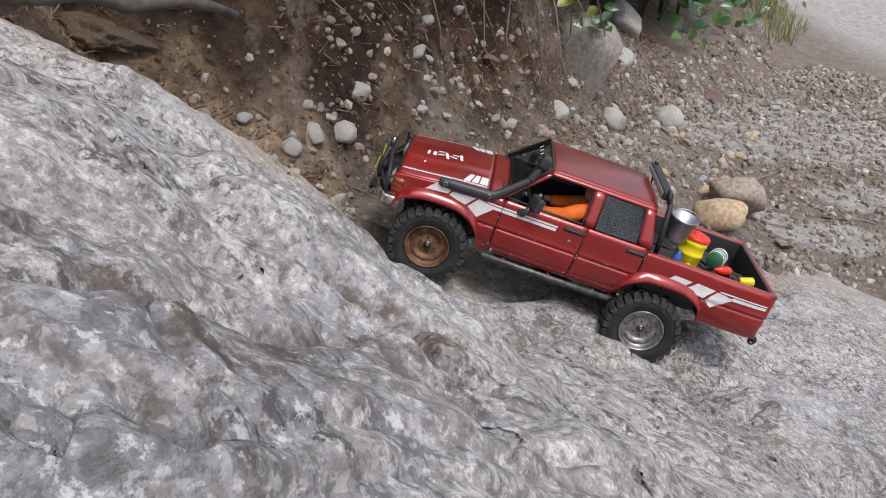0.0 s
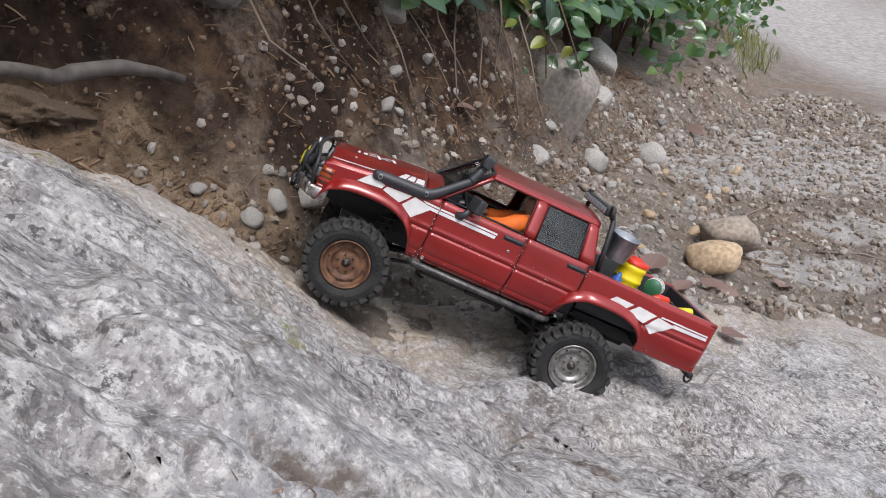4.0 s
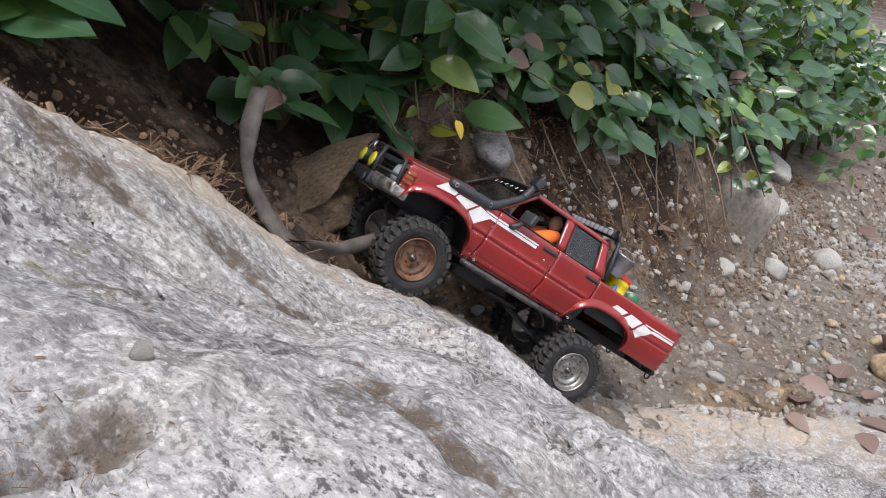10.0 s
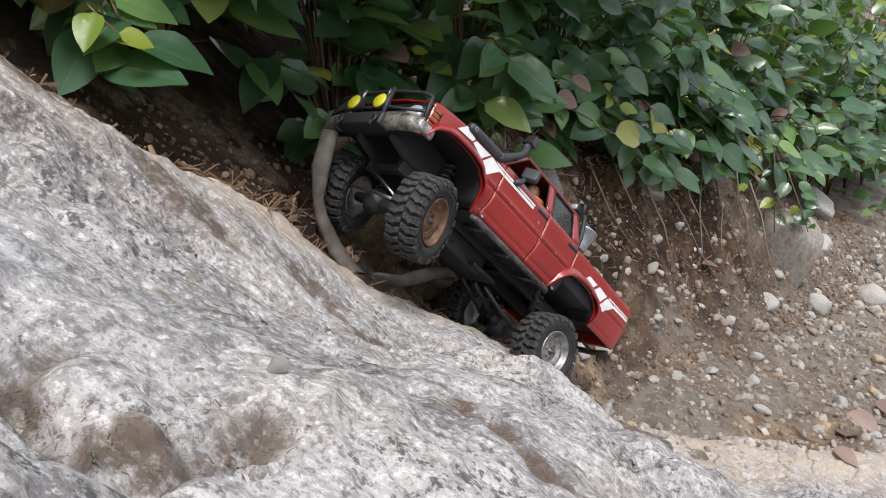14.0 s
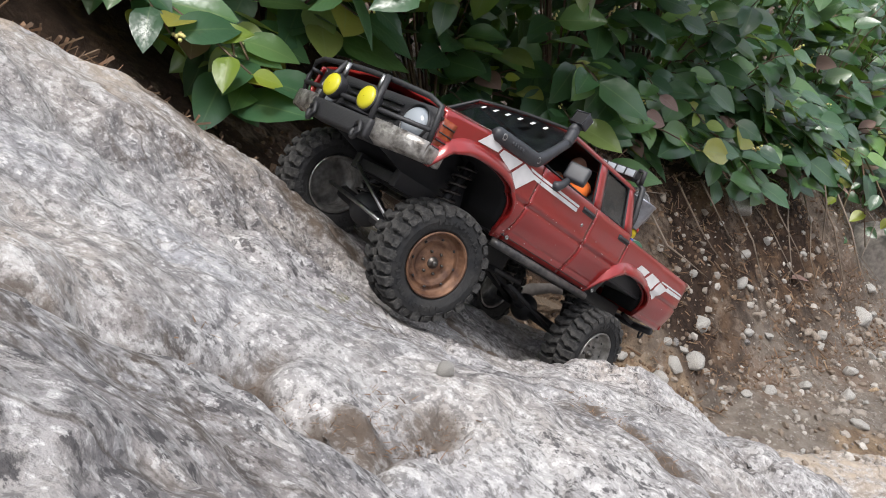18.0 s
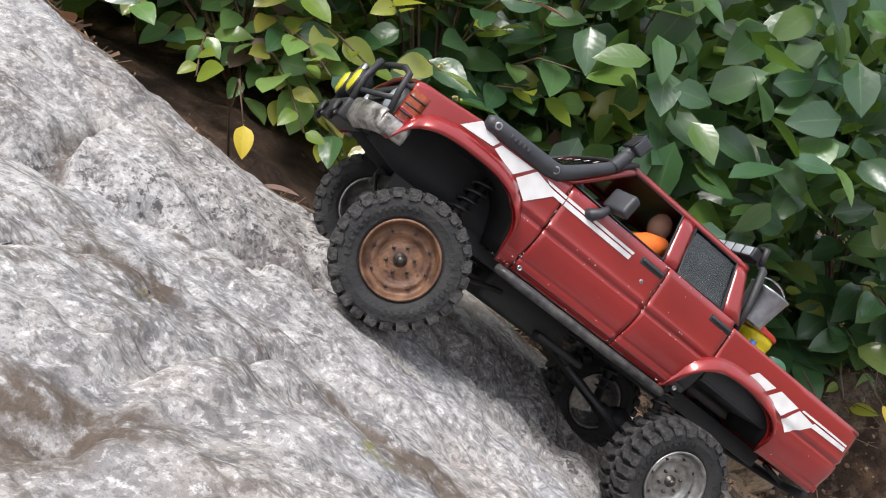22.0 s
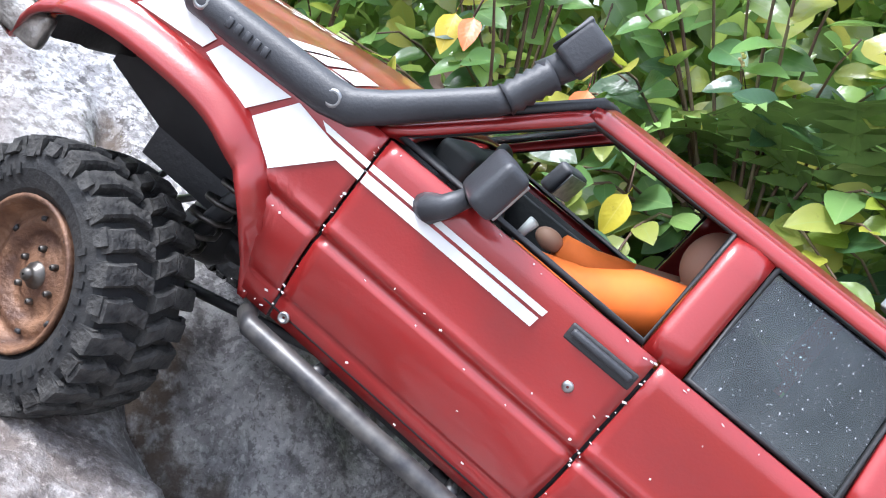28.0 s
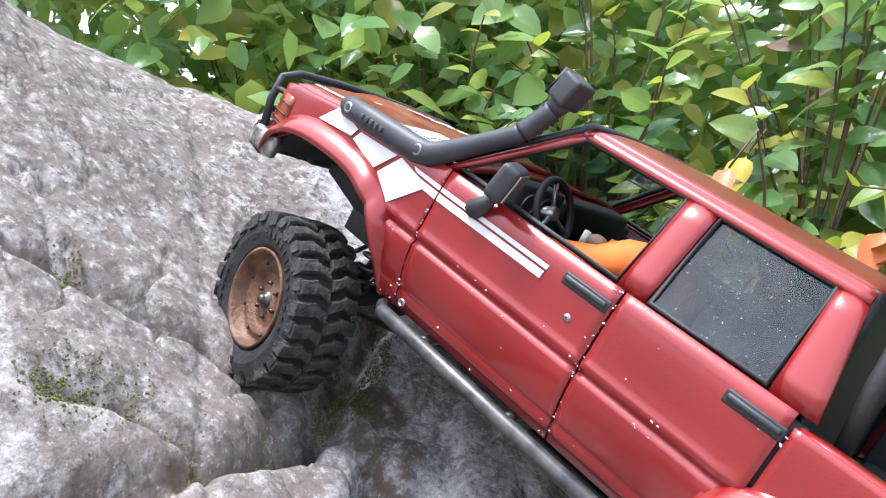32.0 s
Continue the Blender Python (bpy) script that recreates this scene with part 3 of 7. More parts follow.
# cracks and ledges of the rock, in plan
CRACKS = [
    (0.034, 0.012, [(-0.98, -0.19), (-0.942, -0.188), (-0.876, -0.204), (-0.838, -0.204), (-0.76, -0.243), (-0.618, -0.31), (-0.54, -0.343)]),
    (0.030, 0.010, [(-0.845, -0.201), (-0.834, -0.168), (-0.813, -0.122), (-0.731, -0.15)]),
    (0.030, 0.012, [(-0.446, -0.409), (-0.47, -0.381), (-0.507, -0.337), (-0.596, -0.249), (-0.629, -0.225), (-0.577, -0.223), (-0.512, -0.254)]),
    (0.034, 0.011, [(-0.588, -0.282), (-0.668, -0.207), (-0.75, -0.092), (-0.811, 0.045)]),
    (0.030, 0.008, [(-0.601, -0.243), (-0.562, -0.247), (-0.534, -0.243), (-0.501, -0.257)]),
    (0.022, 0.008, [(-0.569, -0.228), (-0.62, -0.152), (-0.613, -0.096), (-0.601, -0.066)]),
    (0.026, 0.012, [(-0.439, 0.438), (-0.381, 0.497), (-0.342, 0.61)]),
    (0.026, 0.012, [(-0.45, -0.06), (-0.411, -0.029), (-0.397, 0.055), (-0.342, 0.011), (-0.317, 0.089)]),
    (0.024, 0.010, [(-0.102, 0.237), (-0.075, 0.26), (-0.042, 0.304), (-0.017, 0.293)]),
    (0.024, 0.010, [(-0.059, 0.374), (-0.029, 0.378), (-0.002, 0.337), (0.023, 0.339)]),
    (0.024, 0.009, [(-0.746, -0.37), (-0.777, -0.339), (-0.819, -0.282), (-0.83, -0.24)]),
    (0.028, 0.036, [(-0.125, 0.165), (-0.106, 0.194), (-0.093, 0.233), (-0.071, 0.254), (-0.046, 0.299), (-0.021, 0.308), (0.01, 0.30)]),
    (0.020, 0.009, [(-0.455, 0.53), (-0.40, 0.52), (-0.364, 0.595)]),
    (0.014, 0.018, [(-0.29, 0.285), (-0.26, 0.28), (-0.224, 0.25), (-0.195, 0.228)]),
    (0.022, 0.014, [(-0.424, -0.064), (-0.402, -0.043), (-0.401, 0.0), (-0.399, 0.042), (-0.395, 0.085)]),
    (0.015, 0.014, [(-0.37, 0.026), (-0.356, 0.05), (-0.336, 0.049), (-0.318, 0.115)]),
    (0.022, 0.016, [(-0.475, -0.252), (-0.463, -0.238), (-0.492, -0.188), (-0.537, -0.09), (-0.557, -0.001)]),
    (0.016, 0.012, [(-0.515, -0.055), (-0.493, -0.045), (-0.459, -0.033), (-0.437, -0.049)]),
    (0.070, 0.045, [(-0.515, 0.39), (-0.64, 0.18), (-0.69, 0.06), (-0.79, -0.14)]),
    (0.022, 0.009, [(-0.708, -0.318), (-0.733, -0.29), (-0.747, -0.267), (-0.763, -0.236)]),
]


TOP = top_grid()


def settle(x, y):
    """The height of the ground or rock, whichever is on top."""
    u = min(max((x - _GX[0]) / (_GX[1] - _GX[0]), 0), len(_GX) - 1.001)
    v = min(max((y - _GY[0]) / (_GY[1] - _GY[0]), 0), len(_GY) - 1.001)
    i, j = int(u), int(v)
    a, b = u - i, v - j
    return float((TOP[j, i] * (1 - a) + TOP[j, i + 1] * a) * (1 - b) + (TOP[j + 1, i] * (1 - a) + TOP[j + 1, i + 1] * a) * b)


def sheet(name, xs, ys, zf, material, grain=None):
    gx, gy = np.meshgrid(xs, ys)
    z = zf(gx, gy)
    verts = np.stack([gx, gy, z], -1)
    if grain:
        zy, zx = np.gradient(z, ys, xs)
        normal = np.stack([-zx, -zy, np.ones_like(z)], -1)
        verts = verts + normal / np.linalg.norm(normal, axis=-1, keepdims=True) * grain(verts)[..., None]
    verts = verts.reshape(-1, 3)
    nx, ny = len(xs), len(ys)
    i = (np.arange(ny - 1)[:, None] * nx + np.arange(nx - 1)).ravel()
    faces = np.stack([i, i + 1, i + nx + 1, i + nx], 1)
    me = bpy.data.meshes.new(name)
    me.from_pydata(verts.tolist(), [], faces.tolist())
    me.shade_smooth()
    me.materials.append(material)
    return new(name, me)


def steps(inner_a, inner_b, n, reach):
    out = np.array([0.06, 0.15, 0.3, 0.6, 1.2, 2.4, 5, 10, 20, 40])
    out = out[out < reach]
    return np.r_[inner_a - out[::-1], np.linspace(inner_a, inner_b, n), inner_b + out]


def worn(x, y):
    """Where the rock is worn smooth and crusted with brown-grey lichen, towards its crest; carried on as painted shade
    under the front wheel.
    """
    return ramp(-0.150 - y + 0.07 * fbm(x * 5, y * 5, 81, 4), 0.0, 0.10) * ramp(-x, 0.56, 0.70)


def rock_grain(p):
    """Pits, knobs and broken crystals of the weathered face, a few millimetres high."""
    knobs = 0.0045 * vnoise3(p * 27, 4) + 0.0018 * vnoise3(p * 58, 5)
    chips = 0.0016 * vnoise3(p * 118, 6) * (0.35 + 0.65 * ramp(vnoise3(p * 8, 7), -0.4, 0.5))
    pits = -0.0045 * ramp(vnoise3(p * 41, 8), 0.45, 0.80) * ramp(vnoise3(p * 6, 9), -0.2, 0.4)
    return (knobs + chips + pits) * (1 - 0.75 * worn(p[..., 0], p[..., 1]))


rock = tagged(sheet("rock", steps(-1.25, 0.70, 880, 1.0), steps(-0.60, 1.25, 840, 1.0), rock_z, M_ROCK, rock_grain), "large tilted slab of pale weathered granite with lichen", "rock", kind="structure")
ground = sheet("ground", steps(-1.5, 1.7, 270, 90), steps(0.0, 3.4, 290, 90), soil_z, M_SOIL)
tagged(ground, "grey-brown gravelly soil below an eroded earth bank", "ground", kind="structure")
_co = np.zeros(len(ground.data.vertices) * 3)
ground.data.vertices.foreach_get("co", _co)
_co = _co.reshape(-1, 3)
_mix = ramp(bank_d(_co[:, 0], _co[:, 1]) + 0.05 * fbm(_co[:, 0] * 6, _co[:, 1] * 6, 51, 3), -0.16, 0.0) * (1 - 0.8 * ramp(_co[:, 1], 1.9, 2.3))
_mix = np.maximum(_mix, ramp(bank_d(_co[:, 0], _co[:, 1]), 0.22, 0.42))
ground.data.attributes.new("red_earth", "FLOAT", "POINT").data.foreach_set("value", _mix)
_och = np.zeros(len(_co))
for _x, _y, _s1 in ((-0.46, 0.98, 0.06), (-0.40, 1.03, 0.07), (-0.33, 1.06, 0.08), (-0.26, 1.11, 0.07), (-0.18, 1.17, 0.05), (0.20, 1.27, 0.10), (0.30, 1.33, 0.09)):
    _q = np.hypot(_co[:, 0] - _x, _co[:, 1] - _y) / _s1
    _och = np.maximum(_och, ramp(_q + 0.5 * fbm(_co[:, 0] * 9, _co[:, 1] * 9, 55, 4), 1.2, 0.5))
ground.data.attributes.new("ochre", "FLOAT", "POINT").data.foreach_set("value", _och)
_mix = np.maximum(_mix, 0.9 * _och)
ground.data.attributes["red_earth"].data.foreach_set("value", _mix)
_bare = np.zeros(len(_co))
for _x, _y, _sx, _sy in ((1.15, 2.65, 0.42, 0.28), (1.55, 2.85, 0.5, 0.4), (0.95, 1.80, 0.16, 0.10), (0.62, 1.30, 0.28, 0.12), (1.3, 2.1, 0.25, 0.12), (2.9, 6.2, 1.1, 2.6), (3.6, 9.0, 1.6, 5.0)  ):
    _q = ((_co[:, 0] - _x) / _sx) ** 2 + ((_co[:, 1] - _y) / _sy) ** 2
    _bare = np.maximum(_bare, ramp(_q + 0.55 * fbm(_co[:, 0] * 7, _co[:, 1] * 7, 61, 4), 1.1, 0.75))
ground.data.attributes.new("bare_rock", "FLOAT", "POINT").data.foreach_set("value", _bare)
_rc = np.zeros(len(rock.data.vertices) * 3)
rock.data.vertices.foreach_get("co", _rc)
_rc = _rc.reshape(-1, 3)
_crust_shade = worn(_rc[:, 0], _rc[:, 1])
_rim = ramp(_rc[:, 1] - rock_edge(_rc[:, 0]) + 0.09 * fbm(_rc[:, 0] * 5, _rc[:, 1] * 5, 83, 4), -0.20, -0.02) * ramp(_rc[:, 0], -0.95, -0.6)
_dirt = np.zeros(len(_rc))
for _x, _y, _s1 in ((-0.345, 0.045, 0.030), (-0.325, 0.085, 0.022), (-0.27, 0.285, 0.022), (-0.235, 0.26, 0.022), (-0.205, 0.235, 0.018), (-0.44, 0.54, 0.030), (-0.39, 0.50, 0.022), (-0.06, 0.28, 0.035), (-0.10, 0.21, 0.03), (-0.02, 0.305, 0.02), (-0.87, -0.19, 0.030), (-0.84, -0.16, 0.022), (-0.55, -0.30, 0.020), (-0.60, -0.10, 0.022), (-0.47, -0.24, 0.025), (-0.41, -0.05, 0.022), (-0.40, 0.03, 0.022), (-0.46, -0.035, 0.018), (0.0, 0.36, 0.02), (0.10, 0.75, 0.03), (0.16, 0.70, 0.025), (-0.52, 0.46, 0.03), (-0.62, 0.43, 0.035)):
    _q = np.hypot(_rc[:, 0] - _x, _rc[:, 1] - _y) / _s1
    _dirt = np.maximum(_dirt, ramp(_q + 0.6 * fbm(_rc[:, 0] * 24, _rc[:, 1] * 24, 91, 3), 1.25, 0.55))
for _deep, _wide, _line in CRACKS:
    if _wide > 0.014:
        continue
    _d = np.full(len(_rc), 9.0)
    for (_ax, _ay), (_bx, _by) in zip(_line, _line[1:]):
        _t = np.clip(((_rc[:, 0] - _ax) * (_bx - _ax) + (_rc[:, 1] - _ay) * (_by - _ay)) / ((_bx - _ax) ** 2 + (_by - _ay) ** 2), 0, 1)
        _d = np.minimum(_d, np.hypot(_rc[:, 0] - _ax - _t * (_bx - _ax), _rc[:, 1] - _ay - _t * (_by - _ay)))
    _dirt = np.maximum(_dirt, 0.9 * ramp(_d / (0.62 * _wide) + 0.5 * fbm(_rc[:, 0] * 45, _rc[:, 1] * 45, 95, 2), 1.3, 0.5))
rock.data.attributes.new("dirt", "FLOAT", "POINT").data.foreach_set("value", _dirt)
rock.data.attributes.new("rim", "FLOAT", "POINT").data.foreach_set("value", _rim)
rock.data.attributes.new("crust_shade", "FLOAT", "POINT").data.foreach_set("value", _crust_shade)

# ---- the radio-controlled truck; +x is its front, +y its left, z up from the hubs ----
def grid_panel(rows, thick, inward=None):
    """A closed shell over a grid of points (rows of equal length), thick metres deep along inward(point)."""
    bm = bmesh.new()
    inward = inward or (lambda p: Vector((0, -1 if p.y > 0 else 1, 0)))
    outer = [[bm.verts.new(p) for p in r] for r in rows]
    inner = [[bm.verts.new(Vector(p) + inward(Vector(p)) * thick) for p in r] for r in rows]
    n, m = len(rows), len(rows[0])
    for i in range(n - 1):
        for j in range(m - 1):
            bm.faces.new((outer[i][j], outer[i + 1][j], outer[i + 1][j + 1], outer[i][j + 1]))
            bm.faces.new((inner[i][j], inner[i][j + 1], inner[i + 1][j + 1], inner[i + 1][j]))
    ring = [(i, 0) for i in range(n)] + [(n - 1, j) for j in range(1, m)] + [(i, m - 1) for i in range(n - 2, -1, -1)] + [(0, j) for j in range(m - 2, 0, -1)]
    for (a, b), (c, d) in zip(ring, ring[1:] + ring[:1]):
        bm.faces.new((outer[a][b], inner[a][b], inner[c][d], outer[c][d]))
    bmesh.ops.recalc_face_normals(bm, faces=bm.faces)
    return bm


def tube(bm, pts, r, seg=8, closed=False):
    """A round bar along points."""
    pts = [Vector(p) for p in pts]
    rings = []
    up = Vector((0.13, 0.21, 0.97))
    for i, p in enumerate(pts):
        a = pts[i - 1] if i or closed else p
        b = pts[(i + 1) % len(pts)] if i + 1 < len(pts) or closed else p
        t = (b - a).normalized()
        u = t.cross(up)
        if u.length < 0.1:
            u = t.cross(Vector((1, 0, 0)))
        u.normalize()
        v = t.cross(u)
        rr = r[i] if isinstance(r, (list, tuple)) else r
        rings.append([bm.verts.new(p + (u * math.cos(k * math.tau / seg) + v * math.sin(k * math.tau / seg)) * rr) for k in range(seg)])
    pairs = list(zip(rings, rings[1:])) + ([(rings[-1], rings[0])] if closed else [])
    for a, b in pairs:
        for k in range(seg):
            bm.faces.new((a[k], a[(k + 1) % seg], b[(k + 1) % seg], b[k]))
    if not closed:
        bm.faces.new(rings[0][::-1])
        bm.faces.new(rings[-1])
    return bm


def rbox(x0, x1, y0, y1, z0, z1, r=0.003, seg=2, bm=None):
    """A box with rounded edges."""
    bm = bm or bmesh.new()
    vs = box(bm, x0, x1, y0, y1, z0, z1)
    edges = list({e for v in vs for e in v.link_edges})
    bmesh.ops.recalc_face_normals(bm, faces=list({f for v in vs for f in v.link_faces}))
    bmesh.ops.bevel(bm, geom=edges, offset=r, segments=seg, affect="EDGES", profile=0.6)
    return bm


def lathe(profile, seg=40, axis="y", bm=None, close=False):
    """Turn (radius, along) points about an axis."""
    bm = bm or bmesh.new()
    rings = []
    for r, a in profile:
        ring = []
        for k in range(seg):
            c, s = math.cos(k * math.tau / seg) * r, math.sin(k * math.tau / seg) * r
            ring.append(bm.verts.new((c, a, s) if axis == "y" else (a, c, s) if axis == "x" else (c, s, a)))
        rings.append(ring)
    prs = list(zip(rings, rings[1:])) + ([(rings[-1], rings[0])] if close else [])
    for a, b in prs:
        for k in range(seg):
            bm.faces.new((a[k], a[(k + 1) % seg], b[(k + 1) % seg], b[k]))
    bmesh.ops.recalc_face_normals(bm, faces=bm.faces)
    return bm


def moved(bm, m):
    bmesh.ops.transform(bm, matrix=m, verts=bm.verts)
    return bm


truck = new("toy_truck")
tagged(truck, "radio-controlled crew-cab pickup truck, scuffed dark red, on big mud tyres", "toy truck")

FX, RX = 0.170, -0.145      # axle lines
HUB_Y = 0.086               # middle of a tyre from the centre line
TYRE_R = 0.054


def side_y(x, z):
    """Half width of the body at a height: widest at the crease, drawn in below and at the belt."""
    y = 0.0970 - 0.9 * max(0.0, 0.080 - z) ** 1.3 - 0.05 * max(0.0, z - 0.112) - 1.2 * max(0.0, z - 0.118) ** 1.5
    y -= 0.0019 * math.exp(-((z - 0.0857) / 0.0016) ** 2) + 0.0009 * math.exp(-((z - 0.0570) / 0.0013) ** 2)
    y += 0.0010 * math.exp(-((z - 0.0905) / 0.0022) ** 2)
    if x > 0.2:
        y -= 1.6 * (x - 0.2) ** 2 * 1.5
    if x < -0.27:
        y -= 4.0 * (x + 0.27) ** 2
    return y


def arch(x, cx, top, half, base):
    """Lower edge of the body round a wheel."""
    u = abs(x - cx) / half
    if u >= 1:
        return base
    return max(base, base + (top - base) * (1 - u ** 2.6) ** (1 / 2.2))


def lower_front(x):
    b = 0.045 if x < FX else 0.066
    return arch(x, FX + 0.001, 0.0955, 0.062, b)


def lower_rear(x):
    b = 0.050 if x < RX else 0.045
    return arch(x, RX - 0.004, 0.088, 0.061, b)


ZS = [0.0, 0.07, 0.15, 0.25, 0.35, 0.45, 0.52, 0.56, 0.60, 0.68, 0.76, 0.84, 0.92, 1.0]


def side_panel(name, x0, x1, low, high, s, n=20, label=""):
    xs = np.linspace(x0, x1, n)
    rows = []
    for x in xs:
        a, b = low(x), high(x)
        zs = [a + (b - a) * k for k in ZS] + [0.0545, 0.0558, 0.0570, 0.0583, 0.0596, 0.0822, 0.0838, 0.0848, 0.0857, 0.0866, 0.0876, 0.0890, 0.0905, 0.0925]
        zs = sorted(min(max(z, a), b) for z in zs)
        zs = [min(max(z, a + 2e-5 * i), b - 2e-5 * (len(zs) - 1 - i)) for i, z in enumerate(zs)]
        rows.append([(x, s * side_y(x, z), z) for z in zs])
    return part(name, grid_panel(rows, 0.0025), M_RED, truck, label)


def belt(x):
    return 0.1275


def hood_edge(x):
    return 0.1275 - 0.0125 * ramp(x, 0.11, 0.245) - 14 * max(0.0, x - 0.228) ** 2


def bed_edge(x):
    return 0.1225


for s, side in ((1, "left"), (-1, "right")):
    side_panel("front_fender", 0.0935, 0.241, lower_front, hood_edge, s, 56, "red front fender")
    side_panel("front_door", -0.0215, 0.0920, lambda x: 0.046, belt, s, 24, "red front door with a scuffed crease")
    side_panel("rear_door", -0.1065, -0.0230, lambda x: 0.046 if x > -0.092 else 0.046 + (-0.092 - x) * 2.6, belt, s, 20, "red rear door")
    side_panel("bed_side", -0.294, -0.1085, lower_rear, bed_edge, s, 52, "red bed side")
    # dark backing that shows in the shut lines
    rows = [[(x, s * (side_y(x, z) - 0.004), z) for z in np.linspace(0.05, 0.124, 8)] for x in np.linspace(-0.112, 0.098, 30)]
    part("door_backing", grid_panel(rows, 0.002), M_BLACK, truck)
    # flared lips round the wheels
    for cx, low, x0, x1, top in ((FX, lower_front, FX - 0.066, FX + 0.068, 0.0955), (RX - 0.004, lower_rear, RX - 0.068, RX + 0.06, 0.088)):
        rows = []
        for x in np.linspace(x0, x1, 44):
            zl = low(x)
            k = min(1.0, max(0.0, (zl - 0.05) / 0.02))
            rows.append([(x, s * (side_y(x, zl + 0.013) - 0.0004), zl + 0.013), (x, s * (side_y(x, zl) + 0.0035 * k + 0.0008), zl + 0.0075), (x, s * (side_y(x, zl) + 0.0075 * k + 0.001), zl + 0.003), (x, s * (side_y(x, zl) + 0.0075 * k + 0.0008), zl - 0.0008)])
        part("wheel_arch_flare", grid_panel(rows, 0.003), M_RED, truck, "red wheel arch flare, edge rubbed paler")
        # black inner liner
        rows = []
        for x in np.linspace(x0 + 0.002, x1 - 0.002, 30):
            zl = low(x) + 0.004
            rows.append([(x, s * y, zl + 0.002 * (y < 0.06)) for y in np.linspace(side_y(x, zl) - 0.002, 0.035, 6)])
        part("wheel_arch_liner", grid_panel(rows, 0.001, lambda p: Vector((0, 0, 1))), M_LINER, truck, "black inner wheel arch")

for s in (1, -1):
    rows = [[(x, s * 0.034, z) for z in np.linspace(max(0.055, 0.055 + 0.25 * (x - 0.2)), hood_edge(x) - 0.004, 5)] for x in np.linspace(0.100, 0.236, 16)]
    part("inner_fender", grid_panel(rows, 0.002), M_INNER, truck, "dark grey inner fender panel")

# hood with raised middle, cowl and a rolled front edge
rows = []
for x in np.linspace(0.1165, 0.238, 30):
    row = []
    for v in np.linspace(-1, 1, 27):
        hw = side_y(x, hood_edge(x)) - 0.004
        z = hood_edge(x) + 0.007 * (1 - abs(v) ** 3.0) + 0.0022 * (1 - ramp(abs(v), 0.34, 0.44)) + 0.001
        row.append((x, v * hw, z))
    rows.append(row)
part("hood", grid_panel(rows, 0.003, lambda p: Vector((0, 0, -1))), M_RED, truck, "red hood with a raised middle")
rows = []
for x in np.linspace(0.088, 0.1150, 8):
    rows.append([(x, v * (0.0925 - 0.002 * v * v), 0.1275 + 0.0068 * (1 - abs(v) ** 3) + 0.004 * (0.1150 - x) / 0.027) for v in np.linspace(-1, 1, 17)])
part("cowl", grid_panel(rows, 0.003, lambda p: Vector((0, 0, -1))), M_RED, truck, "red cowl below the windscreen")

# greenhouse: a leaning side frame with two openings, on each side
def gh_y(z):
    return 0.0925 - 0.37 * (z - 0.1275) - 1.2 * max(0, z - 0.17) ** 1.5


ROOF_Z = 0.184


def frame_strip(name, pts, s, label=""):
    """A bar of the cab's side from (x0, x1, z) rows."""
    rows = [[(x0 + (x1 - x0) * k, s * (gh_y(z) + 0.0012 * math.sin(k * math.pi)), z) for k in np.linspace(0, 1, 5)] for x0, x1, z in pts]
    return part(name, grid_panel(rows, 0.004), M_RED, truck, label)


for s in (1, -1):
    frame_strip("windscreen_pillar", [(0.100 - k * 0.053, 0.0935 - k * 0.0545, 0.1275 + k * 0.050) for k in np.linspace(0, 1, 8)], s)
    frame_strip("door_pillar", [(-0.031 - k * 0.001, -0.0155 - k * 0.001, 0.1275 + k * 0.0475) for k in np.linspace(0, 1, 6)], s)
    frame_strip("rear_pillar", [(-0.1135 + k * 0.012, -0.0925 + k * 0.004, 0.1275 + k * 0.0475) for k in np.linspace(0, 1, 6)], s)
    rows = []
    for x in np.linspace(-0.1015, 0.047, 26):
        rows.append([(x, s * (gh_y(z) + 0.0015 * k), z + (-0.003 * ramp(x, 0.03, 0.047)) * 0) for k, z in ((0, 0.1735), (1, 0.1748), (1, 0.1768), (0.6, 0.1785), (-1.5, 0.1800))])
    part("roof_rail", grid_panel(rows, 0.004), M_RED, truck, "red rail over the doors")
    # rubber channels round the openings
    bm = bmesh.new()
    for loop in ([(-0.0145, 0.1285), (-0.0155, 0.1738), (0.0435, 0.1738), (0.0905, 0.1300)], [(-0.0905, 0.1285), (-0.0880, 0.1738), (-0.0335, 0.1738), (-0.0325, 0.1285)]):
        tube(bm, [(x, s * (gh_y(z) - 0.001), z) for x, z in loop], 0.0016, 6, True)
    part("window_seal", bm, M_BLACK, truck, "black rubber window seal")
    # the rear door's pane, dusty and wet; the front one is wound down
    rows = [[(x, s * (gh_y(z) - 0.0022), z) for z in np.linspace(0.128, 0.1745, 4)] for x in np.linspace(-0.0915, -0.032, 4)]
    part("rear_window", grid_panel(rows, 0.0012), M_PANE, truck, "dark rear door pane spotted with dried drops", False)

rows = []
for x in np.linspace(-0.1025, 0.047, 24):
    rows.append([(x, v * (gh_y(0.1800) - 0.0012), 0.1800 + 0.0042 * (1 - abs(v) ** 2.6) - 3.2 * max(0, x - 0.03) ** 2 - 2.0 * max(0, -0.085 - x) ** 2) for v in np.linspace(-1, 1, 19)])
part("roof", grid_panel(rows, 0.003, lambda p: Vector((0, 0, -1))), M_ROOF, truck, "dark red roof with fine scratches")
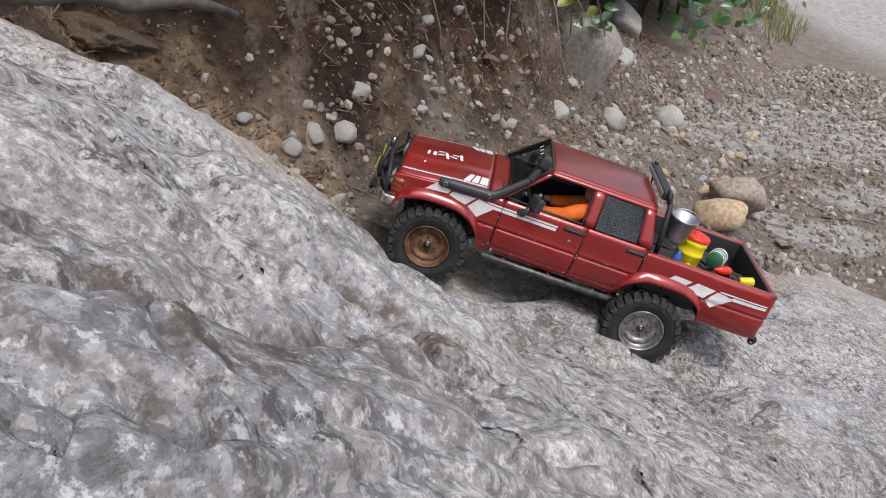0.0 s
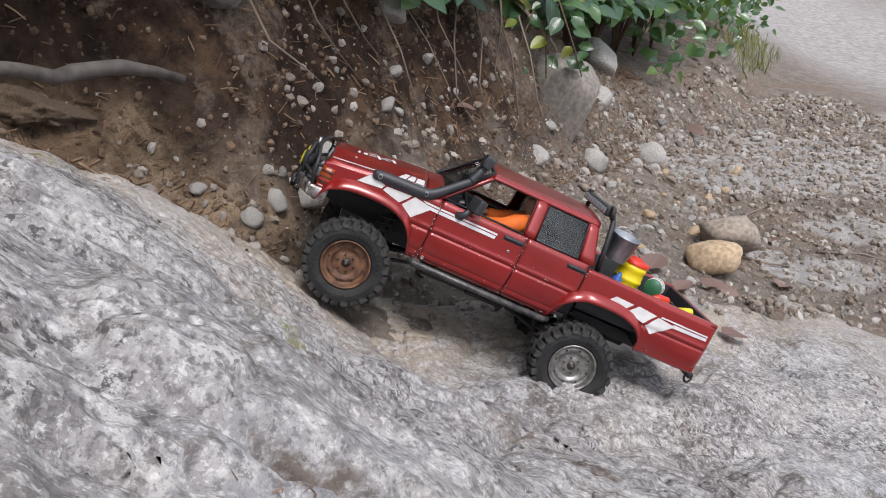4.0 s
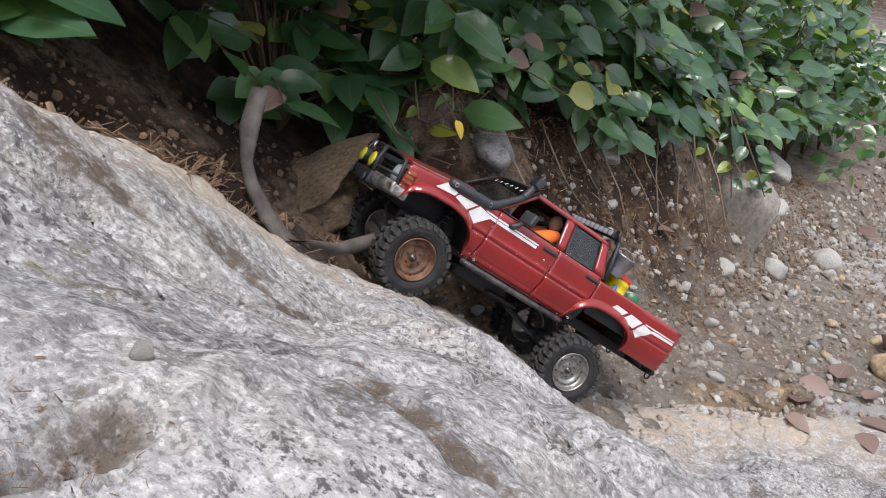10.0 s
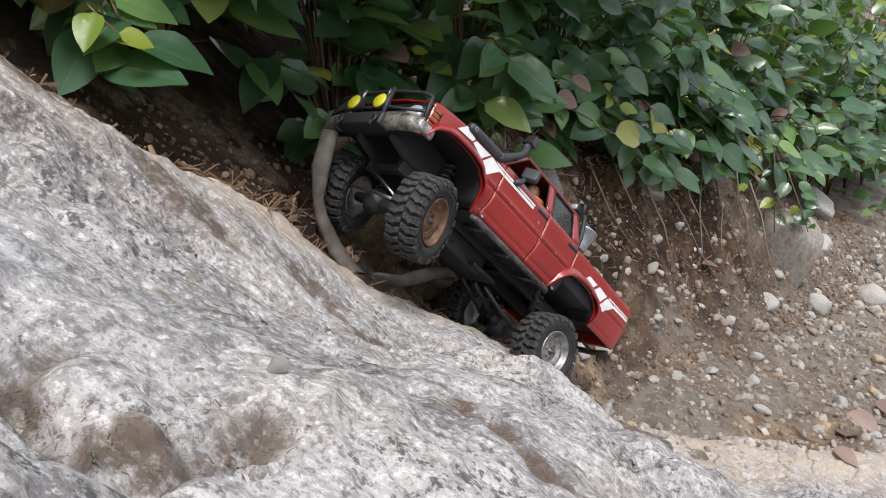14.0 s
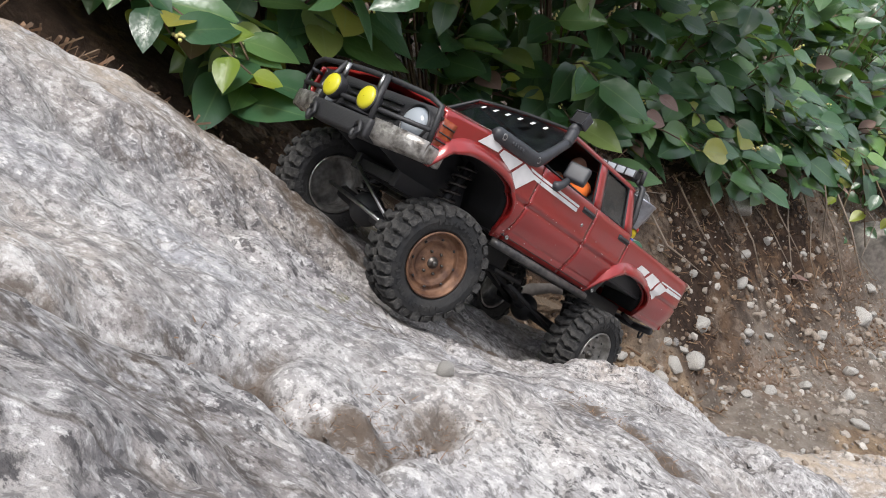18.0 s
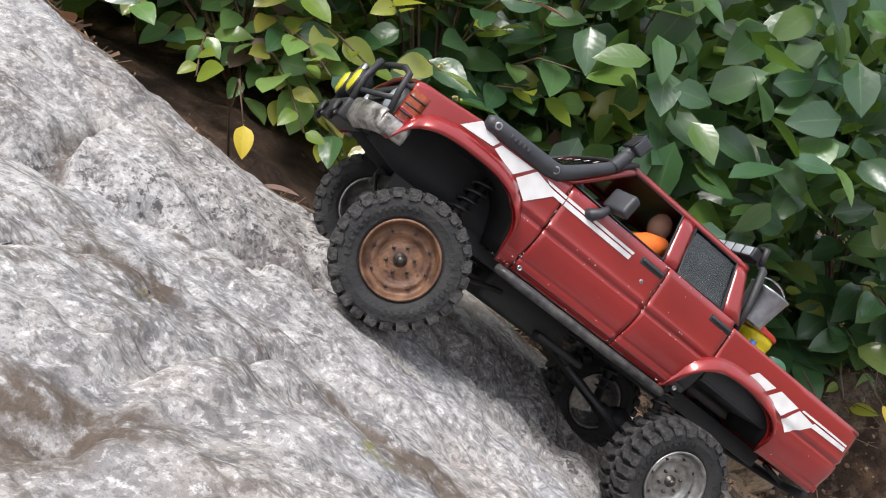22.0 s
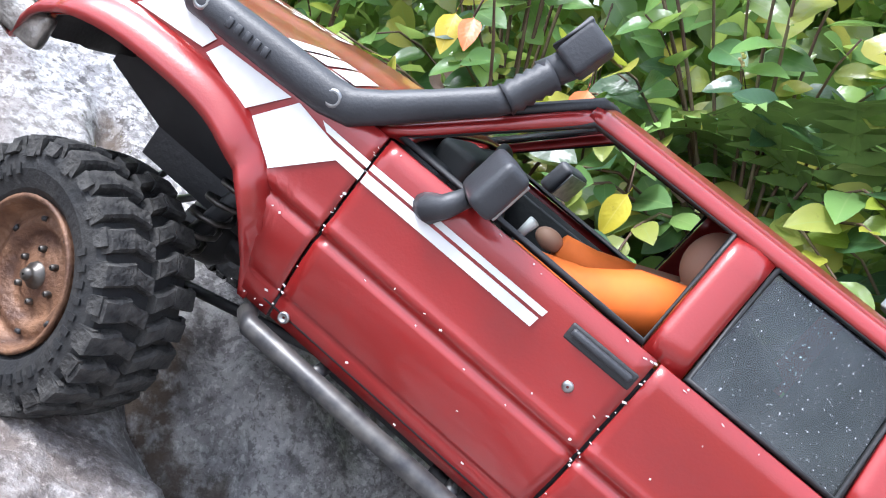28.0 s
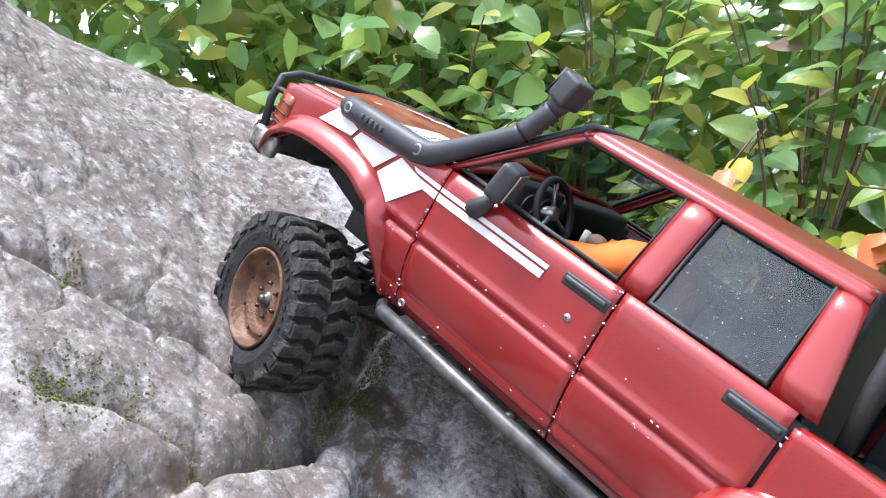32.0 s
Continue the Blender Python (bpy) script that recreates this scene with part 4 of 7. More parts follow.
# windscreen and its black surround
rows = [[(0.0985 - k * 0.0525, v * (0.0885 - 0.0170 * k), 0.1315 + k * 0.0482 + 0.002 * (1 - v * v)) for v in np.linspace(-1, 1, 11)] for k in np.linspace(0, 1, 6)]
part("windscreen", grid_panel(rows, 0.0012, lambda p: Vector((-0.7, 0, -0.7))), M_GLASS, truck, "tinted windscreen with white letters along its top")
bm = bmesh.new()
tube(bm, [(0.0985 - k * 0.0525, v * (0.0885 - 0.0170 * k), 0.1325 + k * 0.0482 + 0.002 * (1 - v * v)) for k, v in ((0, -1), (0, -0.5), (0, 0), (0, 0.5), (0, 1), (0.5, 1), (1, 1), (1, 0.5), (1, 0), (1, -0.5), (1, -1), (0.5, -1))], 0.0022, 6, True)
part("windscreen_surround", bm, M_BLACK, truck)
# cab back wall with its window
rows = [[(-0.1120 + k * 0.0095, v * (0.0915 - 0.0200 * k), 0.090 + 0.090 * k) for v in np.linspace(-1, 1, 9)] for k in np.linspace(0, 1, 6)]
part("cab_back", grid_panel(rows, 0.003, lambda p: Vector((1, 0, 0))), M_BLACK, truck, "black back wall of the cab")
# cab floor, dashboard, seats, door cards, wheel
part("cab_floor", rbox(-0.108, 0.098, -0.088, 0.088, 0.050, 0.056, 0.001), M_BLACK, truck)
bm = rbox(0.074, 0.098, -0.086, 0.086, 0.098, 0.1285, 0.004)
rbox(0.070, 0.086, 0.018, 0.064, 0.112, 0.1370, 0.003, bm=bm)
rbox(0.071, 0.088, -0.070, 0.012, 0.112, 0.1340, 0.003, bm=bm)
part("dashboard", bm, M_DASH, truck, "dark grey dashboard")
for y in (0.035, 0.052):
    bm = bmesh.new()
    tube(bm, [(0.0695, y + 0.0062 * math.cos(a), 0.1265 + 0.0062 * math.sin(a)) for a in np.linspace(0, math.tau, 14)[:-1]], 0.0006, 5, True)
    part("gauge", bm, M_SILVER, truck, "ringed gauge")
bm = bmesh.new()
WHEEL = Matrix.Translation((0.060, 0.040, 0.1285)) @ Matrix.Rotation(radians(-62), 4, "Y")
tube(bm, [WHEEL @ Vector((0.0185 * math.cos(a), 0.0185 * math.sin(a), 0)) for a in np.linspace(0, math.tau, 25)[:-1]], 0.0022, 8, True)
steer = part("steering_wheel", bm, M_DASH, truck, "small steering wheel with a leather rim")
bm = bmesh.new()
for a in (0, 2.2, 4.1):
    tube(bm, [WHEEL @ Vector((0, 0, -0.001)), WHEEL @ Vector((0.018 * math.cos(a), 0.018 * math.sin(a), 0))], 0.0015, 6)
tube(bm, [WHEEL @ Vector((0, 0, -0.016)), WHEEL @ Vector((0, 0, 0.001))], 0.0042, 10)
part("spoke", bm, M_SILVER, steer, "silver spokes")
for s in (1, -1):
    part("door_card", rbox(-0.100, 0.088, s * 0.084 - 0.002, s * 0.084 + 0.002, 0.056, 0.122, 0.001), M_BLACK, truck)
    bm = rbox(-0.040, 0.010, s * 0.040 - 0.027, s * 0.040 + 0.027, 0.062, 0.082, 0.006)
    part("seat", bm, M_DASH, truck)
    bm = moved(rbox(-0.008, 0.008, s * 0.040 - 0.026, s * 0.040 + 0.026, 0.0, 0.074, 0.006), Matrix.Translation((-0.038, 0, 0.076)) @ Matrix.Rotation(radians(-14), 4, "Y"))
    part("backrest", bm, M_DASH, truck)
part("rear_bench", rbox(-0.104, -0.066, -0.080, 0.080, 0.062, 0.112, 0.006), M_DASH, truck)

# bed: black tub with a tailgate
bm = bmesh.new()
rbox(-0.288, -0.116, -0.088, 0.088, 0.070, 0.074, 0.001, bm=bm)
rbox(-0.290, -0.116, 0.084, 0.089, 0.072, 0.1215, 0.001, bm=bm)
rbox(-0.290, -0.116, -0.089, -0.084, 0.072, 0.1215, 0.001, bm=bm)
rbox(-0.292, -0.287, -0.086, 0.086, 0.072, 0.1215, 0.001, bm=bm)
for s in (1, -1):
    rbox(-0.210, -0.088 - 0.03, s * 0.072 - 0.014, s * 0.072 + 0.014, 0.073, 0.092, 0.004, bm=bm)
part("bed_liner", bm, M_BLACK, truck, "black bed liner")
bm = rbox(-0.2965, -0.2905, -0.0885, 0.0885, 0.052, 0.1222, 0.002)
part("tailgate", bm, M_RED, truck, "red tailgate")
for s in (1, -1):
    rows = [[(x, s * (y + 0.0), 0.1222 + h) for y, h in ((0.0955, -0.001), (0.094, 0.0012), (0.0865, 0.0012), (0.085, -0.001))] for x in np.linspace(-0.294, -0.110, 12)]
    part("bed_rail", grid_panel(rows, 0.0016, lambda p: Vector((0, 0, -1))), M_RED, truck)
    part("tail_lamp", rbox(-0.2972, -0.2955, s * 0.083 - 0.006, s * 0.083 + 0.006, 0.085, 0.112, 0.0008), M_AMBER, truck, "red tail lamp")
bm = bmesh.new()
tube(bm, [(-0.302, -0.075, 0.046), (-0.305, -0.05, 0.044), (-0.305, 0.05, 0.044), (-0.302, 0.075, 0.046)], 0.005, 8)
for s in (1, -1):
    tube(bm, [(-0.305, s * 0.045, 0.044), (-0.275, s * 0.040, 0.050)], 0.003, 6)
part("rear_bumper", bm, M_BLACK, truck, "black tube rear bumper")
for s in (1, -1):
    bm = bmesh.new()
    tube(bm, [(-0.309 + 0.005 * math.cos(a), s * 0.06, 0.038 + 0.006 * math.sin(a)) for a in np.linspace(0, math.tau, 11)[:-1]], 0.0017, 6, True)
    part("tow_shackle", bm, M_BLACK, truck)

# roll hoop and light bar behind the cab
bm = bmesh.new()
tube(bm, [(-0.124, 0.078, 0.120), (-0.120, 0.080, 0.150), (-0.116, 0.074, 0.184), (-0.116, 0.060, 0.192), (-0.116, -0.060, 0.192), (-0.116, -0.074, 0.184), (-0.120, -0.080, 0.150), (-0.124, -0.078, 0.120)], 0.0036, 8)
part("roll_hoop", bm, M_BLACK, truck, "black tube hoop behind the cab")
bm = rbox(-0.117, -0.103, -0.064, 0.064, 0.189, 0.2005, 0.002)
bar = part("light_bar", bm, M_BLACK, truck, "black light bar over the cab's rear edge")
for i in range(9):
    y = -0.056 + i * 0.014
    part("lens", rbox(-0.1035, -0.1018, y - 0.0058, y + 0.0058, 0.1905, 0.1990, 0.001), M_LENS, bar, "clear square lens")
for s in (1, -1):
    bm = bmesh.new()
    tube(bm, [(-0.110, s * 0.062, 0.202), (-0.110, s * 0.070, 0.202), (-0.113, s * 0.070, 0.188)], 0.0030, 8)
    part("bracket", bm, M_BLACK, bar)

# front: grille, lamps, bumper, bull bar
rows = [[(0.2395, v * 0.086, z) for v in np.linspace(-1, 1, 5)] for z in np.linspace(0.072, 0.1135, 4)]
part("grille", grid_panel(rows, 0.012, lambda p: Vector((-1, 0, 0))), M_BLACK, truck, "black grille panel")
for i in range(5):
    part("grille_slat", rbox(0.2385, 0.2425, -0.040, 0.040, 0.078 + i * 0.0066, 0.0805 + i * 0.0066, 0.0008), M_BLACK, truck)
for s in (1, -1):
    bm = lathe([(0.0005, 0.2475), (0.006, 0.2470), (0.011, 0.2455), (0.0140, 0.2425), (0.0150, 0.2400), (0.0155, 0.2380)], 28, "x")
    part("headlamp", moved(bm, Matrix.Translation((0, s * 0.063, 0.0945))), M_LENS, truck, "round clear headlamp")
    bm = lathe([(0.0150, 0.2385), (0.0158, 0.2420), (0.0172, 0.2420), (0.0176, 0.2385)], 28, "x")
    part("headlamp_ring", moved(bm, Matrix.Translation((0, s * 0.063, 0.0945))), M_BLACK, truck)
    rows = [[(0.2425 - 0.0012 * k, s * (side_y(0.24, z) - 0.008 + 0.0085 * k), z) for k in (0, 0.5, 1)] for z in np.linspace(0.0765, 0.1085, 5)]
    rows2 = [[(x, s * (side_y(x, z) + 0.0006), z) for x in np.linspace(0.2405, 0.2255, 4)] for z in np.linspace(0.0775, 0.1075, 5)]
    lamp = part("indicator_lamp", grid_panel(rows2, 0.002), M_AMBER, truck, "amber corner indicator lamp with dark bars")
    bm = bmesh.new()
    for k in range(4):
        z = 0.082 + k * 0.0066
        tube(bm, [(x, s * (side_y(x, z) + 0.0010), z) for x in (0.2400, 0.2330, 0.2262)], 0.0007, 5)
    part("lamp_bar", bm, M_BLACK, lamp)
# white-metal bumper with black middle
for s in (1, -1):
    rows = []
    for u in np.linspace(0, 1, 12):
        y = 0.040 + 0.058 * u
        x = 0.262 - 0.014 * u ** 2.5
        rows.append([(x, s * y, 0.083), (x + 0.001, s * y, 0.078), (x, s * y, 0.0655 + 0.003 * u), (x - 0.010, s * y, 0.062 + 0.004 * u)])
    part("bumper_end", grid_panel(rows, 0.002, lambda p: Vector((-1, 0, 0))), M_CHROME, truck, "scraped bare-metal bumper end")
    part("bumper_cap", rbox(0.2235, 0.248, s * 0.0955 - 0.004, s * 0.0955 + 0.003, 0.0665, 0.0815, 0.003), M_CHROME, truck, "bright bumper corner")
bm = rbox(0.244, 0.268, -0.044, 0.044, 0.062, 0.080, 0.003)
part("bumper_middle", bm, M_BLACK, truck, "black winch bumper")
for s in (1, -1):
    bm = bmesh.new()
    tube(bm, [(0.270 + 0.002 * math.cos(a), s * 0.034 + 0.0062 * math.cos(a), 0.0655 + 0.0075 * math.sin(a)) for a in np.linspace(0, math.tau, 13)[:-1]], 0.0022, 7, True)
    part("tow_shackle", bm, M_BLACK, truck, "black bow shackle")
bm = bmesh.new()
hoop = [(0.244, 0.0935, 0.078), (0.248, 0.0945, 0.098), (0.249, 0.0925, 0.1135), (0.252, 0.078, 0.1180), (0.256, 0.040, 0.1195), (0.257, 0.0, 0.1200), (0.256, -0.040, 0.1195), (0.252, -0.078, 0.1180), (0.249, -0.0925, 0.1135), (0.248, -0.0945, 0.098), (0.244, -0.0935, 0.078)]
tube(bm, hoop, 0.0026, 8)
tube(bm, [(0.249, 0.0935, 0.092), (0.262, 0.045, 0.090), (0.262, -0.045, 0.090), (0.249, -0.0935, 0.092)], 0.0022, 8)
for s in (1, -1):
    tube(bm, [(0.264, s * 0.038, 0.076), (0.266, s * 0.036, 0.100), (0.262, s * 0.030, 0.120)], 0.0030, 8)
    tube(bm, [(0.249, s * 0.094, 0.106), (0.238, s * 0.0905, 0.106)], 0.0020, 6)
part("bull_bar", bm, M_BLACK, truck, "black tube bull bar")
for y in (0.026, -0.026):
    _seat = Matrix.Translation((0.263, y, 0.0945)) @ Matrix.Diagonal((0.82, 0.82, 0.82, 1)) @ Matrix.Translation((-0.270, 0, 0))
    bm = lathe([(0.0005, 0.2825), (0.010, 0.2815), (0.0128, 0.2795), (0.0132, 0.2775)], 24, "x")
    fog = part("fog_lamp", moved(bm, _seat), M_YELLOW_LENS, truck, "yellow-covered round driving lamp")
    bm = lathe([(0.0132, 0.2780), (0.0140, 0.2790), (0.0145, 0.2770), (0.0140, 0.2680), (0.009, 0.2620), (0.0005, 0.2610)], 24, "x")
    part("lamp_shell", moved(bm, _seat), M_BLACK, fog)
    bm = bmesh.new()
    tube(bm, [(0.262, y, 0.1050), (0.263, y, 0.1195)], 0.0026, 8)
    part("bolt", bm, M_SILVER, fog)

# snorkel, with ribbed neck and forward-facing head
bm = bmesh.new()
pth = [(0.1830, 0.0975, 0.1234), (0.1790, 0.0978, 0.1238), (0.1600, 0.0976, 0.1244), (0.1360, 0.0972, 0.1252), (0.1190, 0.0968, 0.1258), (0.1100, 0.0962, 0.1276), (0.1010, 0.0945, 0.1345), (0.0890, 0.0912, 0.1450), (0.0790, 0.0882, 0.1540), (0.0735, 0.0868, 0.1588), (0.0705, 0.0860, 0.1625)]
tube(bm, pth, [0.0040, 0.0066, 0.0070, 0.0072, 0.0072, 0.0068, 0.0060, 0.0054, 0.0052, 0.0052, 0.0050], 16)
for v in bm.verts:
    v.co.y = 0.0945 + (v.co.y - 0.0945) * 0.85
snorkel = part("snorkel", bm, M_SNORKEL, truck, "black plastic snorkel running up the windscreen pillar")
bm = bmesh.new()
neck = [Vector((0.0712 - k * 0.00068, 0.0868 - k * 0.0004, 0.1615 + k * 0.0016)) for k in range(11)]
tube(bm, neck, [0.0051 if k % 2 else 0.0061 for k in range(11)], 14)
part("bellows", bm, M_SNORKEL, snorkel, "ribbed neck")
HEAD = Matrix.Translation((0.0607, 0.0822, 0.1890)) @ Matrix.Rotation(radians(-16), 4, "Y")
bm = rbox(-0.0058, 0.0062, -0.0086, 0.0086, -0.0066, 0.0086, 0.0022, 3)
tube(bm, [(0.003, 0, -0.016), (0.001, 0, -0.010), (0.0, 0, -0.004)], [0.0050, 0.0054, 0.0060], 14)
tube(bm, [(0.0062, y, z) for y, z in ((-0.0080, -0.0060), (0.0080, -0.0060), (0.0080, 0.0080), (-0.0080, 0.0080))], 0.0011, 6, True)
part("snorkel_head", moved(bm, HEAD), M_SNORKEL, snorkel, "square ram head")
bm = rbox(0.0060, 0.0070, -0.0070, 0.0070, -0.0050, 0.0070, 0.0004)
part("intake_grille", moved(bm, HEAD), M_LINER, snorkel, "dark intake mesh")
for x, y, z in ((0.1739, 0.1008, 0.1240), (0.1152, 0.0998, 0.1268)):
    bm = lathe([(0.0032, 0.0), (0.0034, 0.0012), (0.0026, 0.0018), (0.0016, 0.0012), (0.0005, 0.0010)], 14, "y")
    part("screw", moved(bm, Matrix.Translation((x, y + 0.0006, z))), M_SILVER, snorkel, "recessed steel screw")
bm = bmesh.new()
for k in range(5):
    rbox(0.1590 - k * 0.0042, 0.1615 - k * 0.0042, 0.1018, 0.1036, 0.1226, 0.1262, 0.0002, 1, bm=bm)
part("raised_mark", bm, M_SNORKEL, snorkel)

# mirrors
for s in (1, -1):
    bm = bmesh.new()
    tube(bm, [(0.0690, s * 0.0945, 0.1178), (0.0665, s * 0.0985, 0.1188), (0.0625, s * 0.1000, 0.1230), (0.0585, s * 0.1010, 0.1300)], [0.0050, 0.0054, 0.0042, 0.0034], 12)
    arm = part("mirror_arm", bm, M_SNORKEL, truck, "black mirror arm")
    bm = moved(rbox(-0.0052, 0.0052, -0.0120, 0.0120, -0.0092, 0.0098, 0.0034, 3), Matrix.Translation((0.0540, s * 0.1038, 0.1392)) @ Matrix.Rotation(radians(24 * s), 4, "Z") @ Matrix.Rotation(radians(-10), 4, "Y"))
    part("mirror_housing", bm, M_SNORKEL, arm, "grey-black door mirror")
    bm = moved(rbox(-0.0060, -0.0048, -0.0100, 0.0100, -0.0074, 0.0080, 0.0004), Matrix.Translation((0.0540, s * 0.1038, 0.1392)) @ Matrix.Rotation(radians(24 * s), 4, "Z") @ Matrix.Rotation(radians(-10), 4, "Y"))
    part("mirror_glass", bm, M_SILVER, arm, "small mirror glass")
# handles, lock, fixing screws, scuffs along creases
for s in (1, -1):
    for x in (-0.0060, -0.0930):
        bm = rbox(x - 0.0145, x + 0.0125, s * 0.0962 - 0.001, s * 0.0962 + 0.001, 0.1140, 0.1205, 0.001)
        h = part("door_handle", bm, M_BLACK, truck, "black door handle")
        bm = rbox(x - 0.0130, x + 0.0110, s * 0.0975 - 0.0012, s * 0.0975 + 0.0014, 0.1165, 0.1192, 0.001)
        part("handle_grip", bm, M_SNORKEL, h)
    bm = lathe([(0.0005, 0.0010), (0.0016, 0.0010), (0.0021, 0.0004), (0.0021, -0.0010)], 16, "y")
    part("door_lock", moved(bm, Matrix.Translation((-0.0055, s * 0.0966, 0.1025)) @ Matrix.Scale(s, 4, (0, 1, 0))), M_SILVER, truck, "silver key lock")
    for x in (0.0865, -0.0985):
        bm = lathe([(0.0005, 0.0004), (0.0012, 0.0004), (0.0014, 0.0012), (0.0022, 0.0012), (0.0024, 0.0)], 14, "y")
        part("body_screw", moved(bm, Matrix.Translation((x, s * (side_y(x, 0.0505) + 0.0006), 0.0505)) @ Matrix.Scale(s, 4, (0, 1, 0))), M_SILVER, truck, "steel body screw")
    # rock slider along the sill
    bm = bmesh.new()
    tube(bm, [(0.1000, s * 0.0840, 0.0405), (0.0950, s * 0.0905, 0.0400), (-0.0850, s * 0.0905, 0.0400), (-0.0920, s * 0.0840, 0.0405)], 0.0043, 10)
    slider = part("rock_slider", bm, M_SLIDER, truck, "scratched black tube slider under the sill")
    for x in (0.065, 0.0, -0.065):
        bm = bmesh.new()
        tube(bm, [(x, s * 0.089, 0.040), (x, s * 0.040, 0.046)], 0.003, 6)
        part("slider_bracket", bm, M_SLIDER, slider)

# side stripes: white slabs running back along the belt
def decal(quads, s, name, m, lift=0.0007, sub=6):
    bm = bmesh.new()
    for q in quads:
        q = [Vector((x, 0, z)) for x, z in q]
        vs = []
        for i in range(sub + 1):
            row = []
            for j in range(sub + 1):
                u, v = i / sub, j / sub
                p = (q[0] * (1 - u) + q[1] * u) * (1 - v) + (q[3] * (1 - u) + q[2] * u) * v
                row.append(bm.verts.new((p.x, s * (side_y(p.x, p.z) + lift), p.z)))
            vs.append(row)
        for i in range(sub):
            for j in range(sub):
                bm.faces.new((vs[i][j], vs[i + 1][j], vs[i + 1][j + 1], vs[i][j + 1]))
    bmesh.ops.recalc_face_normals(bm, faces=bm.faces)
    return part(name, bm, m, truck, "white side stripe in slanted slabs")


for s in (1, -1):
    for quad in (((0.1975, 0.1075), (0.1850, 0.1205), (0.1640, 0.1160), (0.1668, 0.1105)), ((0.1645, 0.1098), (0.1612, 0.1156), (0.1290, 0.1172), (0.1412, 0.1030)), ((0.1370, 0.1030), (0.1255, 0.1175), (0.1000, 0.1132), (0.1210, 0.0925))):
        decal([list(quad)], s, "stripe", M_STRIPE)
    decal([[(0.1065, 0.1105), (0.0925, 0.1100), (0.0925, 0.1140), (0.1105, 0.1145)], [(0.0915, 0.1100), (0.0165, 0.1098), (0.0160, 0.1138), (0.0915, 0.1140)]], s, "stripe", M_STRIPE)
    decal([[(0.1115, 0.1158), (0.0925, 0.1152), (0.0925, 0.1176), (0.1150, 0.1180)], [(0.0915, 0.1152), (0.0155, 0.1150), (0.0150, 0.1174), (0.0915, 0.1176)]], s, "stripe", M_STRIPE)
    for quad in (((-0.1440, 0.0942), (-0.1555, 0.1065), (-0.1810, 0.1056), (-0.1710, 0.0946)), ((-0.1765, 0.0943), (-0.1880, 0.1064), (-0.2145, 0.1043), (-0.2020, 0.0887)), ((-0.2060, 0.0872), (-0.2175, 0.1032), (-0.2425, 0.1004), (-0.2168, 0.0790)), ((-0.2370, 0.0978), (-0.2400, 0.1026), (-0.2880, 0.1030), (-0.2880, 0.0992))):
        decal([list(quad)], s, "stripe", M_STRIPE)
    decal([[(-0.2200, 0.1040), (-0.2210, 0.1060), (-0.2880, 0.1062), (-0.2880, 0.1043)]], s, "stripe", M_STRIPE)


# paint rubbed off along the shut lines, creases and sill
for s in (1, -1):
    rnd = random.Random(21 + s)
    bm = bmesh.new()
    for k in range(110):
        kind = rnd.random()
        if kind < 0.35:
            x, z = rnd.choice((0.0928, -0.0222, -0.1075)) + rnd.uniform(-0.0012, 0.0012), rnd.uniform(0.050, 0.126)
        elif kind < 0.65:
            x, z = rnd.uniform(-0.105, 0.115), rnd.choice((0.0895, 0.0832, 0.0545, 0.0475)) + rnd.uniform(-0.0006, 0.0006)
        elif kind < 0.8:
            x, z = rnd.uniform(-0.10, 0.09), 0.1262 + rnd.uniform(-0.001, 0.001)
        else:
            x, z = rnd.uniform(-0.28, 0.10), rnd.uniform(0.055, 0.12)
        w, h, tilt = rnd.uniform(0.0002, 0.0009), rnd.uniform(0.00015, 0.0005), rnd.uniform(-0.5, 0.5)
        if -0.21 < x < -0.085 and z < 0.10:
            continue
        vs = [bm.verts.new((x + u * w - v * h * tilt, s * (side_y(x, z) + 0.0004), z + v * h + u * w * tilt)) for u, v in ((-1, -0.6), (0.7, -1), (1, 0.5), (-0.5, 1))]
        bm.faces.new(vs if s > 0 else vs[::-1])
    tagged(part("chipped_paint", bm, M_CHIP, truck, "tiny pale chips in the red paint"), kind="stuff")


def hood_decal(quads, name, m, label):
    bm = bmesh.new()
    for q in quads:
        vs = []
        q = [Vector((x, y, 0)) for x, y in q]
        for i in range(5):
            row = []
            for j in range(5):
                u, v = i / 4, j / 4
                p = (q[0] * (1 - u) + q[1] * u) * (1 - v) + (q[3] * (1 - u) + q[2] * u) * v
                hw = side_y(p.x, hood_edge(p.x)) - 0.004
                w = min(1, abs(p.y) / hw)
                row.append(bm.verts.new((p.x, p.y, hood_edge(p.x) + 0.007 * (1 - w ** 3.0) + 0.0022 * (1 - float(ramp(w, 0.34, 0.44))) + 0.0016)))
            vs.append(row)
        for i in range(4):
            for j in range(4):
                bm.faces.new((vs[i][j], vs[i + 1][j], vs[i + 1][j + 1], vs[i][j + 1]))
    bmesh.ops.recalc_face_normals(bm, faces=bm.faces)
    return part(name, bm, m, truck, label)


